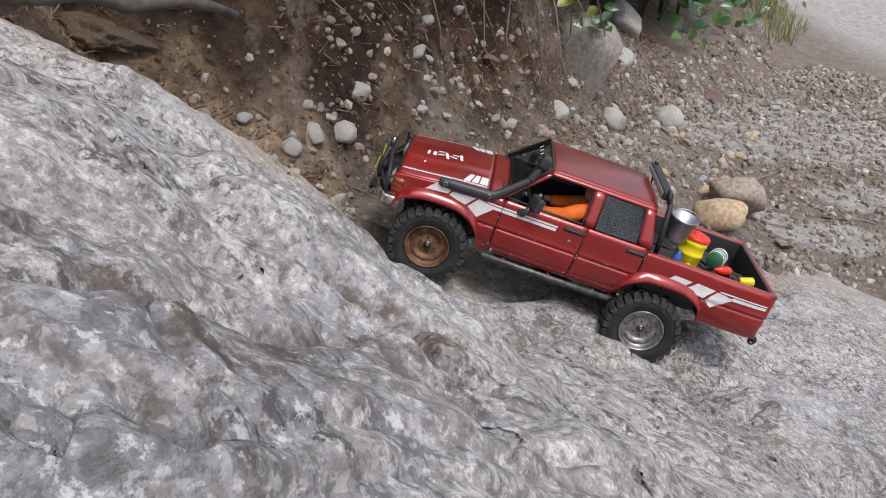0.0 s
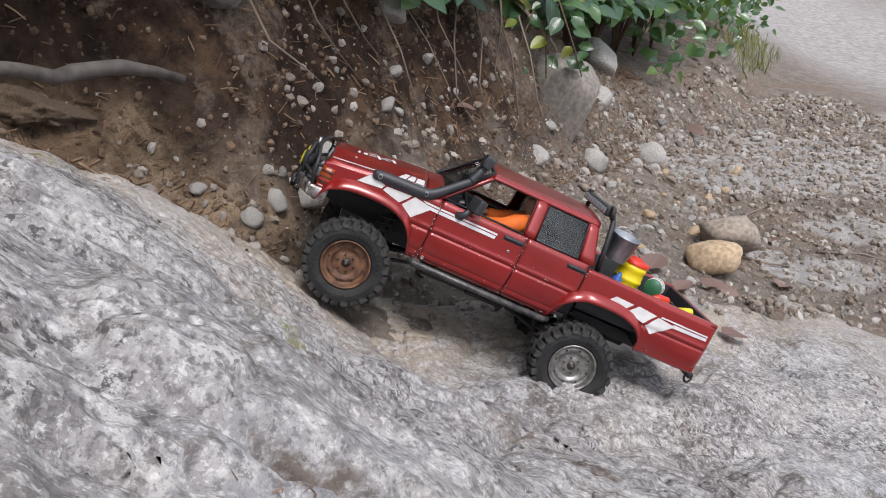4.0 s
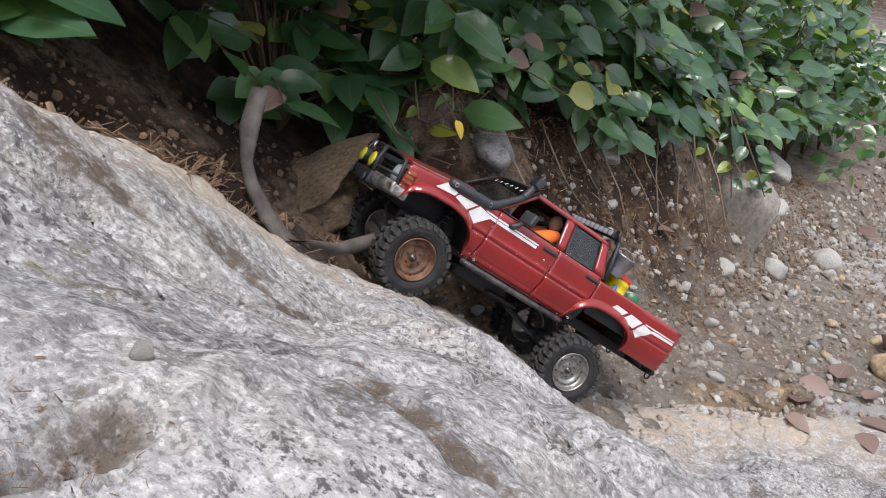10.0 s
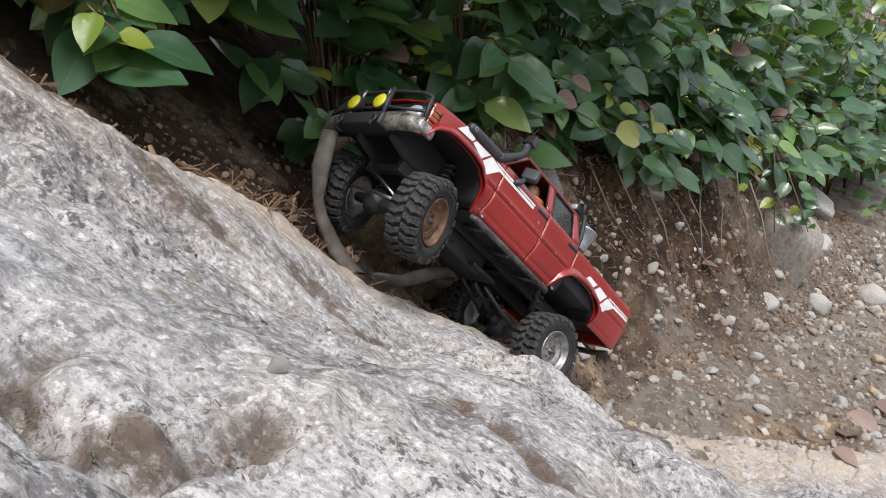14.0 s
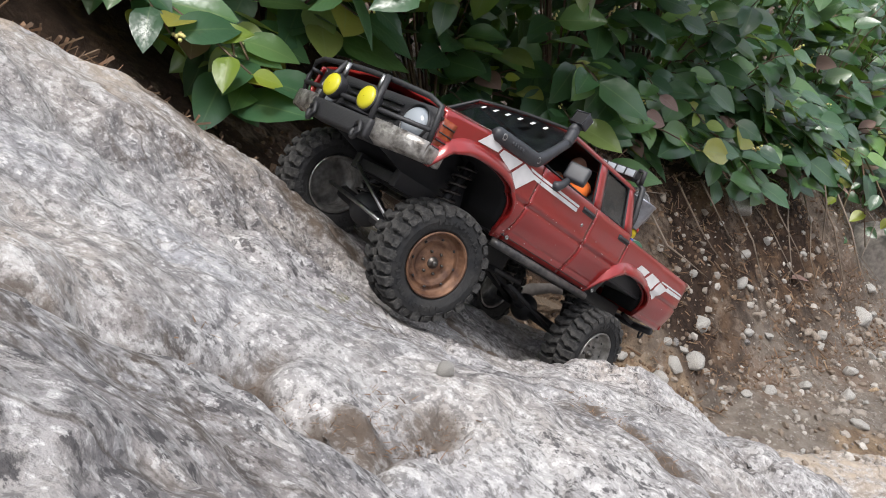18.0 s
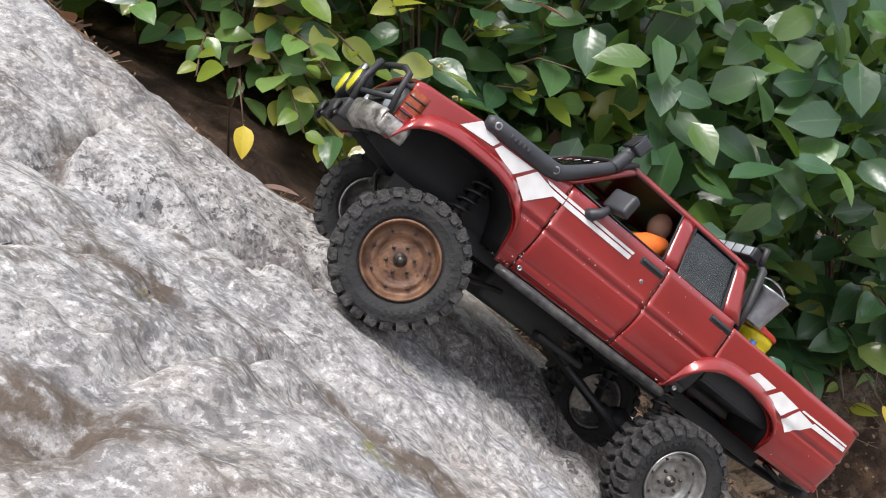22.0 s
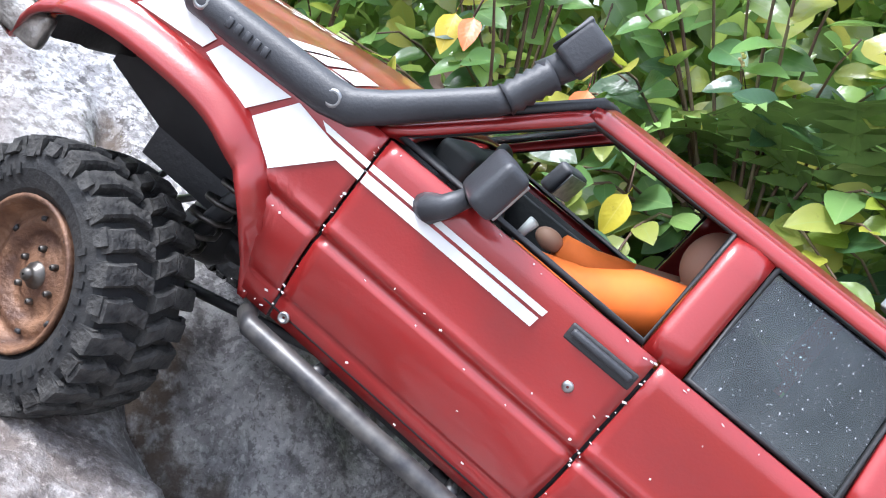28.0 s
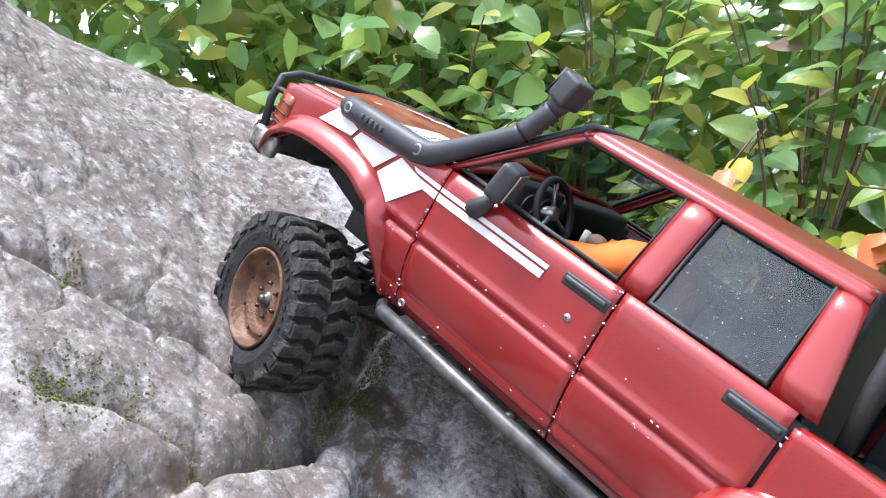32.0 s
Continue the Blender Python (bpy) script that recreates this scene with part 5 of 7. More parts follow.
for s in (1, -1):
    hood_decal([[(0.1200, s * 0.0780), (0.1310, s * 0.0780), (0.1290, s * 0.0560), (0.1200, s * 0.0560)], [(0.1330, s * 0.0780), (0.1420, s * 0.0780), (0.1370, s * 0.0560), (0.1310, s * 0.0560)], [(0.1440, s * 0.0780), (0.1530, s * 0.0780), (0.1450, s * 0.0560), (0.1390, s * 0.0560)]], "hood_stripe", M_STRIPE, "grey hood stripe in slanted bars")
    hood_decal([[(0.1200, s * 0.0835), (0.2350, s * 0.0790), (0.2350, s * 0.0772), (0.1200, s * 0.0815)], [(0.1200, s * 0.0808), (0.2350, s * 0.0764), (0.2350, s * 0.0756), (0.1200, s * 0.0798)]], "hood_line", M_STRIPE, "thin grey line along the hood")
# a white drawn mark on the hood, kept as plain strokes
for stroke in ([(0.1980, 0.0180), (0.2030, 0.0180), (0.2030, 0.0030), (0.1980, 0.0030)], [(0.1790, 0.0240), (0.1830, 0.0240), (0.1870, -0.0020), (0.1830, -0.0020)], [(0.1690, 0.0180), (0.1800, 0.0120), (0.1800, 0.0080), (0.1690, 0.0140)], [(0.1870, 0.0120), (0.1960, 0.0140), (0.1960, 0.0100), (0.1870, 0.0080)], [(0.1600, 0.0200), (0.1640, 0.0200), (0.1660, -0.0030), (0.1620, -0.0030)], [(0.1660, 0.0060), (0.1760, 0.0040), (0.1760, 0.0005), (0.1660, 0.0025)], [(0.1880, -0.0010), (0.1960, 0.0010), (0.1960, -0.0030), (0.1880, -0.0050)], [(0.2080, 0.0200), (0.2110, 0.0180), (0.2100, 0.0020), (0.2070, 0.0040)], [(0.2090, 0.0480), (0.2115, 0.0480), (0.2105, 0.0420), (0.2080, 0.0430)]):
    hood_decal([stroke], "mark_stroke", M_WHITE, "white hand-drawn stroke on the hood")
# banner strokes along the top of the windscreen
for k in range(6):
    y = -0.052 + k * 0.0185
    bm = bmesh.new()
    P = [(0.0985 - cc * 0.0525 + 0.0009, yy, 0.1315 + cc * 0.0482 + 0.002 * (1 - (yy / 0.08) ** 2) + 0.0009) for cc, yy in ((0.76, y), (0.76, y + 0.0045), (0.84, y + 0.0045), (0.84, y))]
    bm.faces.new([bm.verts.new(p) for p in P])
    part("banner_bar", bm, M_STRIPE, truck, "white bar of lettering on the windscreen")

# chassis: rails, gearbox, plates
bm = bmesh.new()
for s in (1, -1):
    rbox(-0.270, 0.200, s * 0.030 - 0.004, s * 0.030 + 0.004, 0.040, 0.056, 0.001, bm=bm)
for x in (-0.25, -0.06, 0.07, 0.190):
    rbox(x - 0.006, x + 0.006, -0.032, 0.032, 0.042, 0.052, 0.001, bm=bm)
part("chassis_frame", bm, M_BLACK, truck, "black ladder chassis")
bm = rbox(-0.020, 0.075, -0.024, 0.024, 0.014, 0.046, 0.005)
rbox(-0.045, 0.010, -0.036, 0.036, 0.016, 0.022, 0.002, bm=bm)
part("gearbox", bm, M_BLACK, truck, "black gearbox and skid plate")
bm = bmesh.new()
tube(bm, [(-0.22, 0.012, 0.046), (-0.185, 0.012, 0.046)], 0.016, 14)
part("motor_can", bm, M_BLACK, truck)
for s in (1, -1):
    for x, lean in ((FX - 0.012, 1), (RX + 0.012, -1)):
        bm = bmesh.new()
        tube(bm, [(x, s * 0.050, 0.004), (x - 0.024 * lean, s * 0.046, 0.098)], 0.0044, 10)
        part("shock_body", bm, M_BLACK, truck, "black shock absorber")
    for x, lean in ((FX - 0.012, 1), (RX + 0.012, -1)):
        bm = bmesh.new()
        pts = []
        for k in range(70):
            a, u = k * math.tau / 8, k / 69
            pts.append((x - 0.002 * lean - 0.020 * lean * u + 0.0086 * math.cos(a), s * (0.0500 - 0.003 * u) + 0.0086 * math.sin(a), 0.016 + 0.078 * u))
        tube(bm, pts, 0.0014, 6)
        part("coil_spring", bm, M_DARKSTEEL, truck, "dark steel coil spring")


# axles, each carrying its diff, links and a tie rod
def axle(front):
    bm = bmesh.new()
    tube(bm, [(0, -0.060, 0), (0, 0.060, 0)], 0.0072, 12)
    bmesh.ops.create_uvsphere(bm, u_segments=16, v_segments=10, radius=0.0175, matrix=Matrix.Translation((0, -0.016, 0.001)))
    tube(bm, [(0, -0.016, 0.001), (-0.03 if front else 0.03, -0.012, 0.006)], [0.010, 0.006], 10)
    ob = part("front_axle" if front else "rear_axle", bm, M_BLACK, truck, "black live axle with a round diff")
    d = -1 if front else 1
    for s in (1, -1):
        bm = bmesh.new()
        tube(bm, [(0.0, s * 0.040, -0.004), (d * 0.110, s * 0.026, 0.022)], 0.0026, 8)
        part("lower_link", bm, M_BLACK, ob, "black suspension link")
    if front:
        bm = bmesh.new()
        tube(bm, [(0.022, -0.058, 0.003), (0.024, 0.0, 0.004), (0.022, 0.058, 0.003)], 0.0022, 8)
        part("tie_rod", bm, M_SILVER, ob, "bare steel tie rod")
        bm = bmesh.new()
        tube(bm, [(0.024, 0.050, 0.006), (0.030, -0.030, 0.034)], 0.0018, 8)
        part("drag_link", bm, M_SILVER, ob)
    bm = bmesh.new()
    tube(bm, [(d * 0.030, -0.012, 0.006), (d * 0.105, -0.004, 0.024)], 0.0036, 10)
    part("driveshaft", bm, M_BLACK, ob)
    return ob


front_axle = axle(True)
rear_axle = axle(False)

# ---- wheels ----
TW = 0.0215  # half the tyre's width


def tyre_mesh():
    prof = [(0.0300, -0.0165), (0.0330, -0.0190), (0.0400, -0.0212), (0.0462, -0.0205), (0.0488, -0.0185), (0.0497, -0.010), (0.0500, 0.0), (0.0497, 0.010), (0.0488, 0.0185), (0.0462, 0.0205), (0.0400, 0.0212), (0.0330, 0.0190), (0.0300, 0.0165), (0.0295, 0.0)]
    bm = lathe(prof, 60, "y", close=True)
    bmesh.ops.recalc_face_normals(bm, faces=bm.faces)
    return bm


def lug_mesh(kind, s, big):
    """One tread block at angle 0: outer block, inner block or a rib that wraps on to the sidewall."""
    bm = bmesh.new()
    st = math.tau / 26
    if kind == "rib":
        a0, a1, low = st * 0.05, st * 0.62, 0.0445 if big else 0.0468
        vs = [bm.verts.new((r * math.cos(t), y, r * math.sin(t))) for r, y in ((0.0515, s * 0.0202), (low, s * 0.0222)) for t in (a0, a1)]
        vb = [bm.verts.new((r * math.cos(t), y, r * math.sin(t))) for r, y in ((0.0515, s * 0.0180), (low, s * 0.0205)) for t in (a0, a1)]
        bm.faces.new((vs[0], vs[1], vs[3], vs[2]))
        for p, q in ((0, 1), (1, 3), (3, 2), (2, 0)):
            bm.faces.new((vs[p], vs[q], vb[q], vb[p]))
    else:
        if kind == "outer":
            a0, a1, y0, y1, r0, r1, skew = 0.0, st * 0.74, s * 0.0095, s * (0.0214 if big else 0.0195), 0.0470, 0.0545, st * 0.10
        else:
            a0, a1, y0, y1, r0, r1, skew = st * 0.05, st * 0.66, s * 0.0102, s * 0.0008, 0.0485, 0.0542, st * 0.30
        cols = []
        for r, shrink in ((r0, 0.0), (r1 - 0.0012, 0.006), (r1, 0.022)):
            ring = []
            for a, y, dy in ((a0 + shrink, y0, 1), (a1 - shrink, y0, 1), (a1 - shrink + skew * 0.5, (y0 + y1) / 2, 0), (a1 - shrink + skew, y1, -1), (a0 + shrink + skew, y1, -1), (a0 + shrink * 1.5 + skew * 0.6, (y0 + y1) / 2, 0)):
                y = y + (y1 - y0) * 0.5 * shrink * 2.2 * dy
                rr = r - 0.20 * max(0, abs(y) - 0.0135)
                ring.append(bm.verts.new((rr * math.cos(a), y, rr * math.sin(a))))
            cols.append(ring)
        for p, q in zip(cols, cols[1:]):
            for k in range(6):
                bm.faces.new((p[k], p[(k + 1) % 6], q[(k + 1) % 6], q[k]))
        bm.faces.new(cols[-1])
    bmesh.ops.recalc_face_normals(bm, faces=bm.faces)
    return mesh(bm, "tread_lug", M_TREAD, False)


def letter_bars():
    """Raised sidewall lettering, kept as plain bars."""
    bm = bmesh.new()
    for s in (1, -1):
        for arc0, cnt in ((0.35, 13), (3.5, 13)):
            for k in range(cnt):
                a = arc0 + k * 0.145
                vs = []
                for y in (0.0211, 0.0218):
                    for r, t in ((0.0378, a), (0.0378, a + 0.07), (0.0420, a + 0.065), (0.0420, a + 0.005)):
                        vs.append(bm.verts.new((r * math.cos(t), s * y, r * math.sin(t))))
                for f in ((4, 5, 6, 7), (0, 1, 5, 4), (1, 2, 6, 5), (2, 3, 7, 6), (3, 0, 4, 7)):
                    bm.faces.new([vs[i] for i in f])
    bmesh.ops.recalc_face_normals(bm, faces=bm.faces)
    return bm


RIM = [(0.0300, 0.0170), (0.0308, 0.0195), (0.0292, 0.0198), (0.0282, 0.0175), (0.0265, 0.0120), (0.0245, 0.0105), (0.0225, 0.0120), (0.0200, 0.0125), (0.0175, 0.0090), (0.0150, 0.0080), (0.0110, 0.0095), (0.0060, 0.0105), (0.0005, 0.0105)]
RIM_BACK = [(0.0300, 0.0170), (0.0290, -0.0150), (0.0305, -0.0185), (0.0285, -0.0185), (0.0270, -0.0140), (0.0262, 0.0080), (0.0150, 0.0060), (0.0005, 0.0060)]
tyre_me = mesh(tyre_mesh(), "tyre", M_RUBBER, False)
LUGS = {(kind, side, big): lug_mesh(kind, side, big) for kind in ("outer", "inner", "rib") for side in (1, -1) for big in (0, 1)}
bars_me = mesh(letter_bars(), "sidewall_relief", M_RUBBER, False)
wheels = {}
for key, x, s, m, lab in (("fl", FX, 1, M_RUST, "rusty copper-brown"), ("fr", FX, -1, M_STEEL, "grey"), ("rl", RX, 1, M_STEEL, "bare silver"), ("rr", RX, -1, M_STEEL, "grey")):
    bm = lathe(RIM, 44)
    lathe(RIM_BACK, 44, bm=bm)
    bmesh.ops.recalc_face_normals(bm, faces=bm.faces)
    if s < 0:
        moved(bm, Matrix.Rotation(math.pi, 4, "Z"))
    w = part("wheel", bm, m, truck, lab + " steel wheel")
    w.location = (x, s * HUB_Y, 0)
    ty = new("tyre", tyre_me)
    ty.parent = w
    tagged(ty, "black mud-terrain tyre with chunky worn lugs")
    sb = tagged(new("sidewall_relief", bars_me), kind="stuff")
    sb.parent = w
    for k in range(26):
        for side in (1, -1):
            turn = (k + (0 if side > 0 else 0.5)) * math.tau / 26
            for kind in ("outer", "inner", "rib"):
                lg = new("tread_lug", LUGS[kind, side, k % 2])
                lg.parent = w
                lg.rotation_euler = (0, -turn, 0)
    for k in range(6):
        a = k * math.tau / 6 + 0.3
        bm = lathe([(0.0005, 0.0120), (0.0012, 0.0118), (0.0015, 0.0100), (0.0015, 0.0080)], 6)
        part("wheel_nut", moved(bm, Matrix.Rotation(0 if s > 0 else math.pi, 4, "Z") @ Matrix.Translation((0.0105 * math.cos(a), 0, 0.0105 * math.sin(a)))), M_DARKSTEEL, w)
    bm = lathe([(0.0005, 0.0160), (0.0022, 0.0158), (0.0030, 0.0140), (0.0032, 0.0125), (0.0052, 0.0120), (0.0058, 0.0095)], 14)
    part("hub_cap", moved(bm, Matrix.Rotation(0 if s > 0 else math.pi, 4, "Z")), M_DARKSTEEL, w, "dark hub nut")
    # vent holes as dark recessed slots
    bm = bmesh.new()
    for k in range(8):
        a = k * math.tau / 8
        tube(bm, [(0.0222 * math.cos(a + d), s * 0.0123, 0.0222 * math.sin(a + d)) for d in (-0.05, 0, 0.05)], 0.0011, 6)
    part("vent_hole", bm, M_BLACK, w)
    wheels[key] = w

# ---- load and driver: what rides in the truck moves with it ----
def load(name, bm, m, label, parent=None):
    return part(name, bm, m, parent or truck, label)


D_Y = 0.046
bm = bmesh.new()
for r, c, sc in ((0.5, (-0.024, D_Y, 0.116), (0.032, 0.042, 0.064)), (0.5, (-0.024, D_Y, 0.083), (0.034, 0.042, 0.030)), (0.5, (-0.020, D_Y, 0.160), (0.022, 0.020, 0.026)), (0.5, (-0.021, D_Y, 0.147), (0.012, 0.012, 0.014))):
    bmesh.ops.create_uvsphere(bm, u_segments=18, v_segments=12, radius=r, matrix=Matrix.Translation(c) @ Matrix.Diagonal((*sc, 1)))
tube(bm, [(-0.022, 0.064, 0.141), (-0.006, 0.069, 0.134), (0.010, 0.066, 0.1225), (0.028, 0.061, 0.1175), (0.040, 0.056, 0.1155)], [0.0105, 0.0120, 0.0112, 0.0092, 0.0070], 12)
tube(bm, [(-0.022, 0.030, 0.140), (-0.004, 0.024, 0.131), (0.014, 0.025, 0.1265), (0.028, 0.029, 0.1265)], [0.0105, 0.0110, 0.0090, 0.0066], 12)
n_top = len(bm.faces)
for x, y, z in ((0.046, 0.053, 0.1150), (0.033, 0.0305, 0.1270)):
    bmesh.ops.create_uvsphere(bm, u_segments=12, v_segments=8, radius=0.5, matrix=Matrix.Translation((x, y, z)) @ Matrix.Diagonal((0.013, 0.009, 0.009, 1)))
n_skin = len(bm.faces)
for s in (1, -1):
    tube(bm, [(-0.018, D_Y + s * 0.012, 0.084), (0.012, D_Y + s * 0.014, 0.100), (0.036, D_Y + s * 0.013, 0.112), (0.050, D_Y + s * 0.013, 0.104), (0.058, D_Y + s * 0.013, 0.066)], [0.0115, 0.0110, 0.0100, 0.0092, 0.0080], 12)
bm.faces.ensure_lookup_table()
for k, f in enumerate(bm.faces):
    c = f.calc_center_median()
    f.material_index = 2 if k >= n_skin else 1 if k >= n_top or (c.z > 0.1435 and abs(c.y - D_Y) < 0.016) else 0
me = mesh(bm, "driver_doll", M_DOLL)
doll = new("driver_doll", me)
doll.parent = truck
tagged(doll, "small driver doll in an orange top")
me.materials.append(M_SKIN)
me.materials.append(M_TROUSER)
# white tip of the cup in the doll's hand, on an added thin rod
bm = bmesh.new()
tube(bm, [(0.050, 0.020, 0.075), (0.044, 0.026, 0.121)], 0.0012, 6)
cup_stand = part("cup_rod", bm, M_DASH, truck)
bm = bmesh.new()
tube(bm, [(0.0442, 0.0258, 0.1195), (0.0425, 0.0275, 0.1285)], [0.0018, 0.0026], 12)
part("cup_tip", bm, M_WHITE, cup_stand, "white tip of the doll's cup")

bm = lathe([(0.0005, 0.0), (0.0150, 0.0), (0.0155, 0.002), (0.0150, 0.006), (0.0162, 0.007), (0.0158, 0.0135), (0.0168, 0.0145), (0.0168, 0.0170), (0.0160, 0.0180), (0.0158, 0.0270), (0.0166, 0.0285), (0.0162, 0.0350), (0.0005, 0.0352)], 26, "z")
cooler = load("water_cooler", moved(bm, Matrix.Translation((-0.179, 0.036, 0.1065)) @ Matrix.Scale(1.12, 4)), M_YELLOW, "yellow round drinks cooler with a red lid")
bm = lathe([(0.0005, 0.0080), (0.0060, 0.0080), (0.0065, 0.0055), (0.0150, 0.0050), (0.0172, 0.0035), (0.0172, 0.0)], 26, "z")
part("lid", moved(bm, Matrix.Translation((-0.179, 0.036, 0.1457)) @ Matrix.Scale(1.12, 4)), M_REDLID, cooler, "red screw lid")
bm = bmesh.new()
tube(bm, [(-0.179, 0.0535, 0.1115), (-0.179, 0.0580, 0.1105)], 0.0022, 8)
part("tap", bm, M_WHITE, cooler, "small white tap")
bm = lathe([(0.0005, 0.0), (0.0120, 0.0), (0.0122, 0.001), (0.0165, 0.0280), (0.0172, 0.0285), (0.0172, 0.0300), (0.0160, 0.0300), (0.0118, 0.0020), (0.0005, 0.0018)], 26, "z")
bucket = load("bucket", moved(bm, Matrix.Translation((-0.143, 0.060, 0.143)) @ Matrix.Rotation(radians(-6), 4, "X") @ Matrix.Scale(1.15, 4)), M_GALV, "galvanised bucket hung behind the cab")
bm = bmesh.new()
tube(bm, [(-0.143 + 0.0190 * math.cos(a), 0.0635, 0.177 + 0.010 * math.sin(a)) for a in np.linspace(0, math.pi, 12)], 0.0008, 6)
part("bucket_handle", bm, M_SILVER, bucket)
bm = lathe([(0.0005, 0.0), (0.0115, 0.0), (0.0120, 0.001), (0.0120, 0.0040), (0.0112, 0.0045), (0.0120, 0.0052), (0.0120, 0.0300), (0.0112, 0.0310), (0.0005, 0.0312)], 24, "x")
flask = load("camp_pot", moved(bm, Matrix.Translation((-0.226, 0.020, 0.1270)) @ Matrix.Rotation(radians(62), 4, "Z")), M_GREEN, "dark green cylinder pot with pale bands")
bm = bmesh.new()
for u in (0.004, 0.016, 0.024):
    lathe([(0.0121, u), (0.0124, u + 0.0005), (0.0124, u + 0.0022), (0.0121, u + 0.0027)], 24, "x", bm=bm)
part("band", moved(bm, Matrix.Translation((-0.226, 0.020, 0.1270)) @ Matrix.Rotation(radians(62), 4, "Z")), M_WHITE, flask, "pale band")
load("water_bottle", moved(lathe([(0.0005, 0.0), (0.0062, 0.0), (0.0065, 0.002), (0.0065, 0.017), (0.0030, 0.021), (0.0030, 0.025), (0.0005, 0.0252)], 16, "z"), Matrix.Translation((-0.156, 0.068, 0.1065))), M_BLUE, "small blue bottle")
load("fire_extinguisher", moved(lathe([(0.0005, 0.0), (0.0058, 0.001), (0.0062, 0.004), (0.0062, 0.019), (0.0040, 0.023), (0.0026, 0.024), (0.0024, 0.028), (0.0005, 0.0282)], 16, "x"), Matrix.Translation((-0.240, 0.044, 0.1180)) @ Matrix.Rotation(radians(25), 4, "Z")), M_REDLID, "small red extinguisher lying on the load")
load("hand_winch", moved(rbox(-0.010, 0.010, -0.006, 0.006, -0.005, 0.005, 0.003), Matrix.Translation((-0.262, 0.058, 0.1170)) @ Matrix.Rotation(radians(20), 4, "Y")), M_YELLOW, "small yellow tool box")
load("tool_box", moved(rbox(-0.022, 0.022, -0.026, 0.026, -0.012, 0.010, 0.003), Matrix.Translation((-0.225, -0.030, 0.0920))), M_BLACK, "black tool box in the bed")
bm = bmesh.new()
rnd = random.Random(3)
for k in range(5):
    cx, cy = rnd.uniform(-0.26, -0.18), rnd.uniform(0.03, 0.07)
    tube(bm, [(cx + 0.014 * math.cos(a) * (1 + 0.3 * math.sin(3 * a + k)), cy + 0.009 * math.sin(a), 0.1085 + 0.002 * k + 0.003 * math.sin(2 * a + k)) for a in np.linspace(0, math.tau, 18)[:-1]], 0.0016, 6, True)
load("rope_coil", bm, M_STRAP, "dark coiled straps and cables")
load("bed_crate", rbox(-0.275, -0.125, 0.004, 0.080, 0.076, 0.1065, 0.004), M_BLACK, "black crate under the load")

# ---- shrubs on the bank ----
rng = random.Random(7)


def leaf_mesh(name, length, width, fold, curl, material, rows=7, twist=0.0, wave=0.0):
    """An ovate leaf with a pointed tip: its stalk at the origin, its tip along +x, its face up."""
    bm = bmesh.new()
    uv = bm.loops.layers.uv.new("UVMap")
    grid = []
    for i in range(rows + 1):
        u = i / rows
        half = 0.5 * width * (math.sin(math.pi * min(1, u * 1.02) ** 0.80) ** 0.68 if 0 < u < 1 else 0.02) * (1 - 0.16 * u)
        line = []
        for j, v in enumerate((-1, -0.55, 0, 0.55, 1)):
            y = half * v
            z = fold * abs(y) - curl * length * u * u + twist * y * u + wave * math.sin(u * 11 + v * 2) * abs(v) * width
            line.append((bm.verts.new((length * (0.06 + 0.94 * u), y, z)), (u, 0.5 + 0.5 * v)))
        grid.append(line)
    for a, b in zip(grid, grid[1:]):
        for k in range(4):
            f = bm.faces.new([a[k][0], b[k][0], b[k + 1][0], a[k + 1][0]])
            for loop, q in zip(f.loops, (a[k][1], b[k][1], b[k + 1][1], a[k + 1][1])):
                loop[uv].uv = q
    # the stalk
    ring = [[bm.verts.new((x, 0.0007 * math.cos(a), 0.0007 * math.sin(a) - 0.0008)) for a in (0, 2.1, 4.2)] for x in (-0.008, length * 0.10)]
    for k in range(3):
        bm.faces.new([ring[0][k], ring[0][(k + 1) % 3], ring[1][(k + 1) % 3], ring[1][k]])
    return mesh(bm, name, material)


LEAF_SHAPES = ((0.080, 0.054, 0.20, 0.10, 0.0, 0.0), (0.074, 0.048, 0.28, 0.22, 0.2, 0.02), (0.088, 0.056, 0.12, 0.16, -0.2, 0.015), (0.066, 0.046, 0.32, 0.05, 0.1, 0.0), (0.078, 0.050, 0.18, 0.26, 0.0, 0.02))


def leaf_set(name, material, count=5):
    return [leaf_mesh(name, *s[:4], material, twist=s[4], wave=s[5]) for s in LEAF_SHAPES[:count]]


LEAVES = leaf_set("leaf", M_LEAF)
YOUNG = leaf_set("young_leaf", M_NEWLEAF, 3)
SUN_TINTED_LEAVES = leaf_set("leaf", M_SUN_TINTED)
DEAD = leaf_set("dead_leaf", M_DEADLEAF, 3)


def aim(place, tip, face, size):
    """A pose with its x along tip and its z near face."""
    x = Vector(tip).normalized()
    z = Vector(face)
    z = (z - x * z.dot(x)).normalized()
    y = z.cross(x)
    m = Matrix((x, y, z)).transposed().to_4x4()
    return Matrix.Translation(place) @ m @ Matrix.Diagonal((size, size, size, 1))


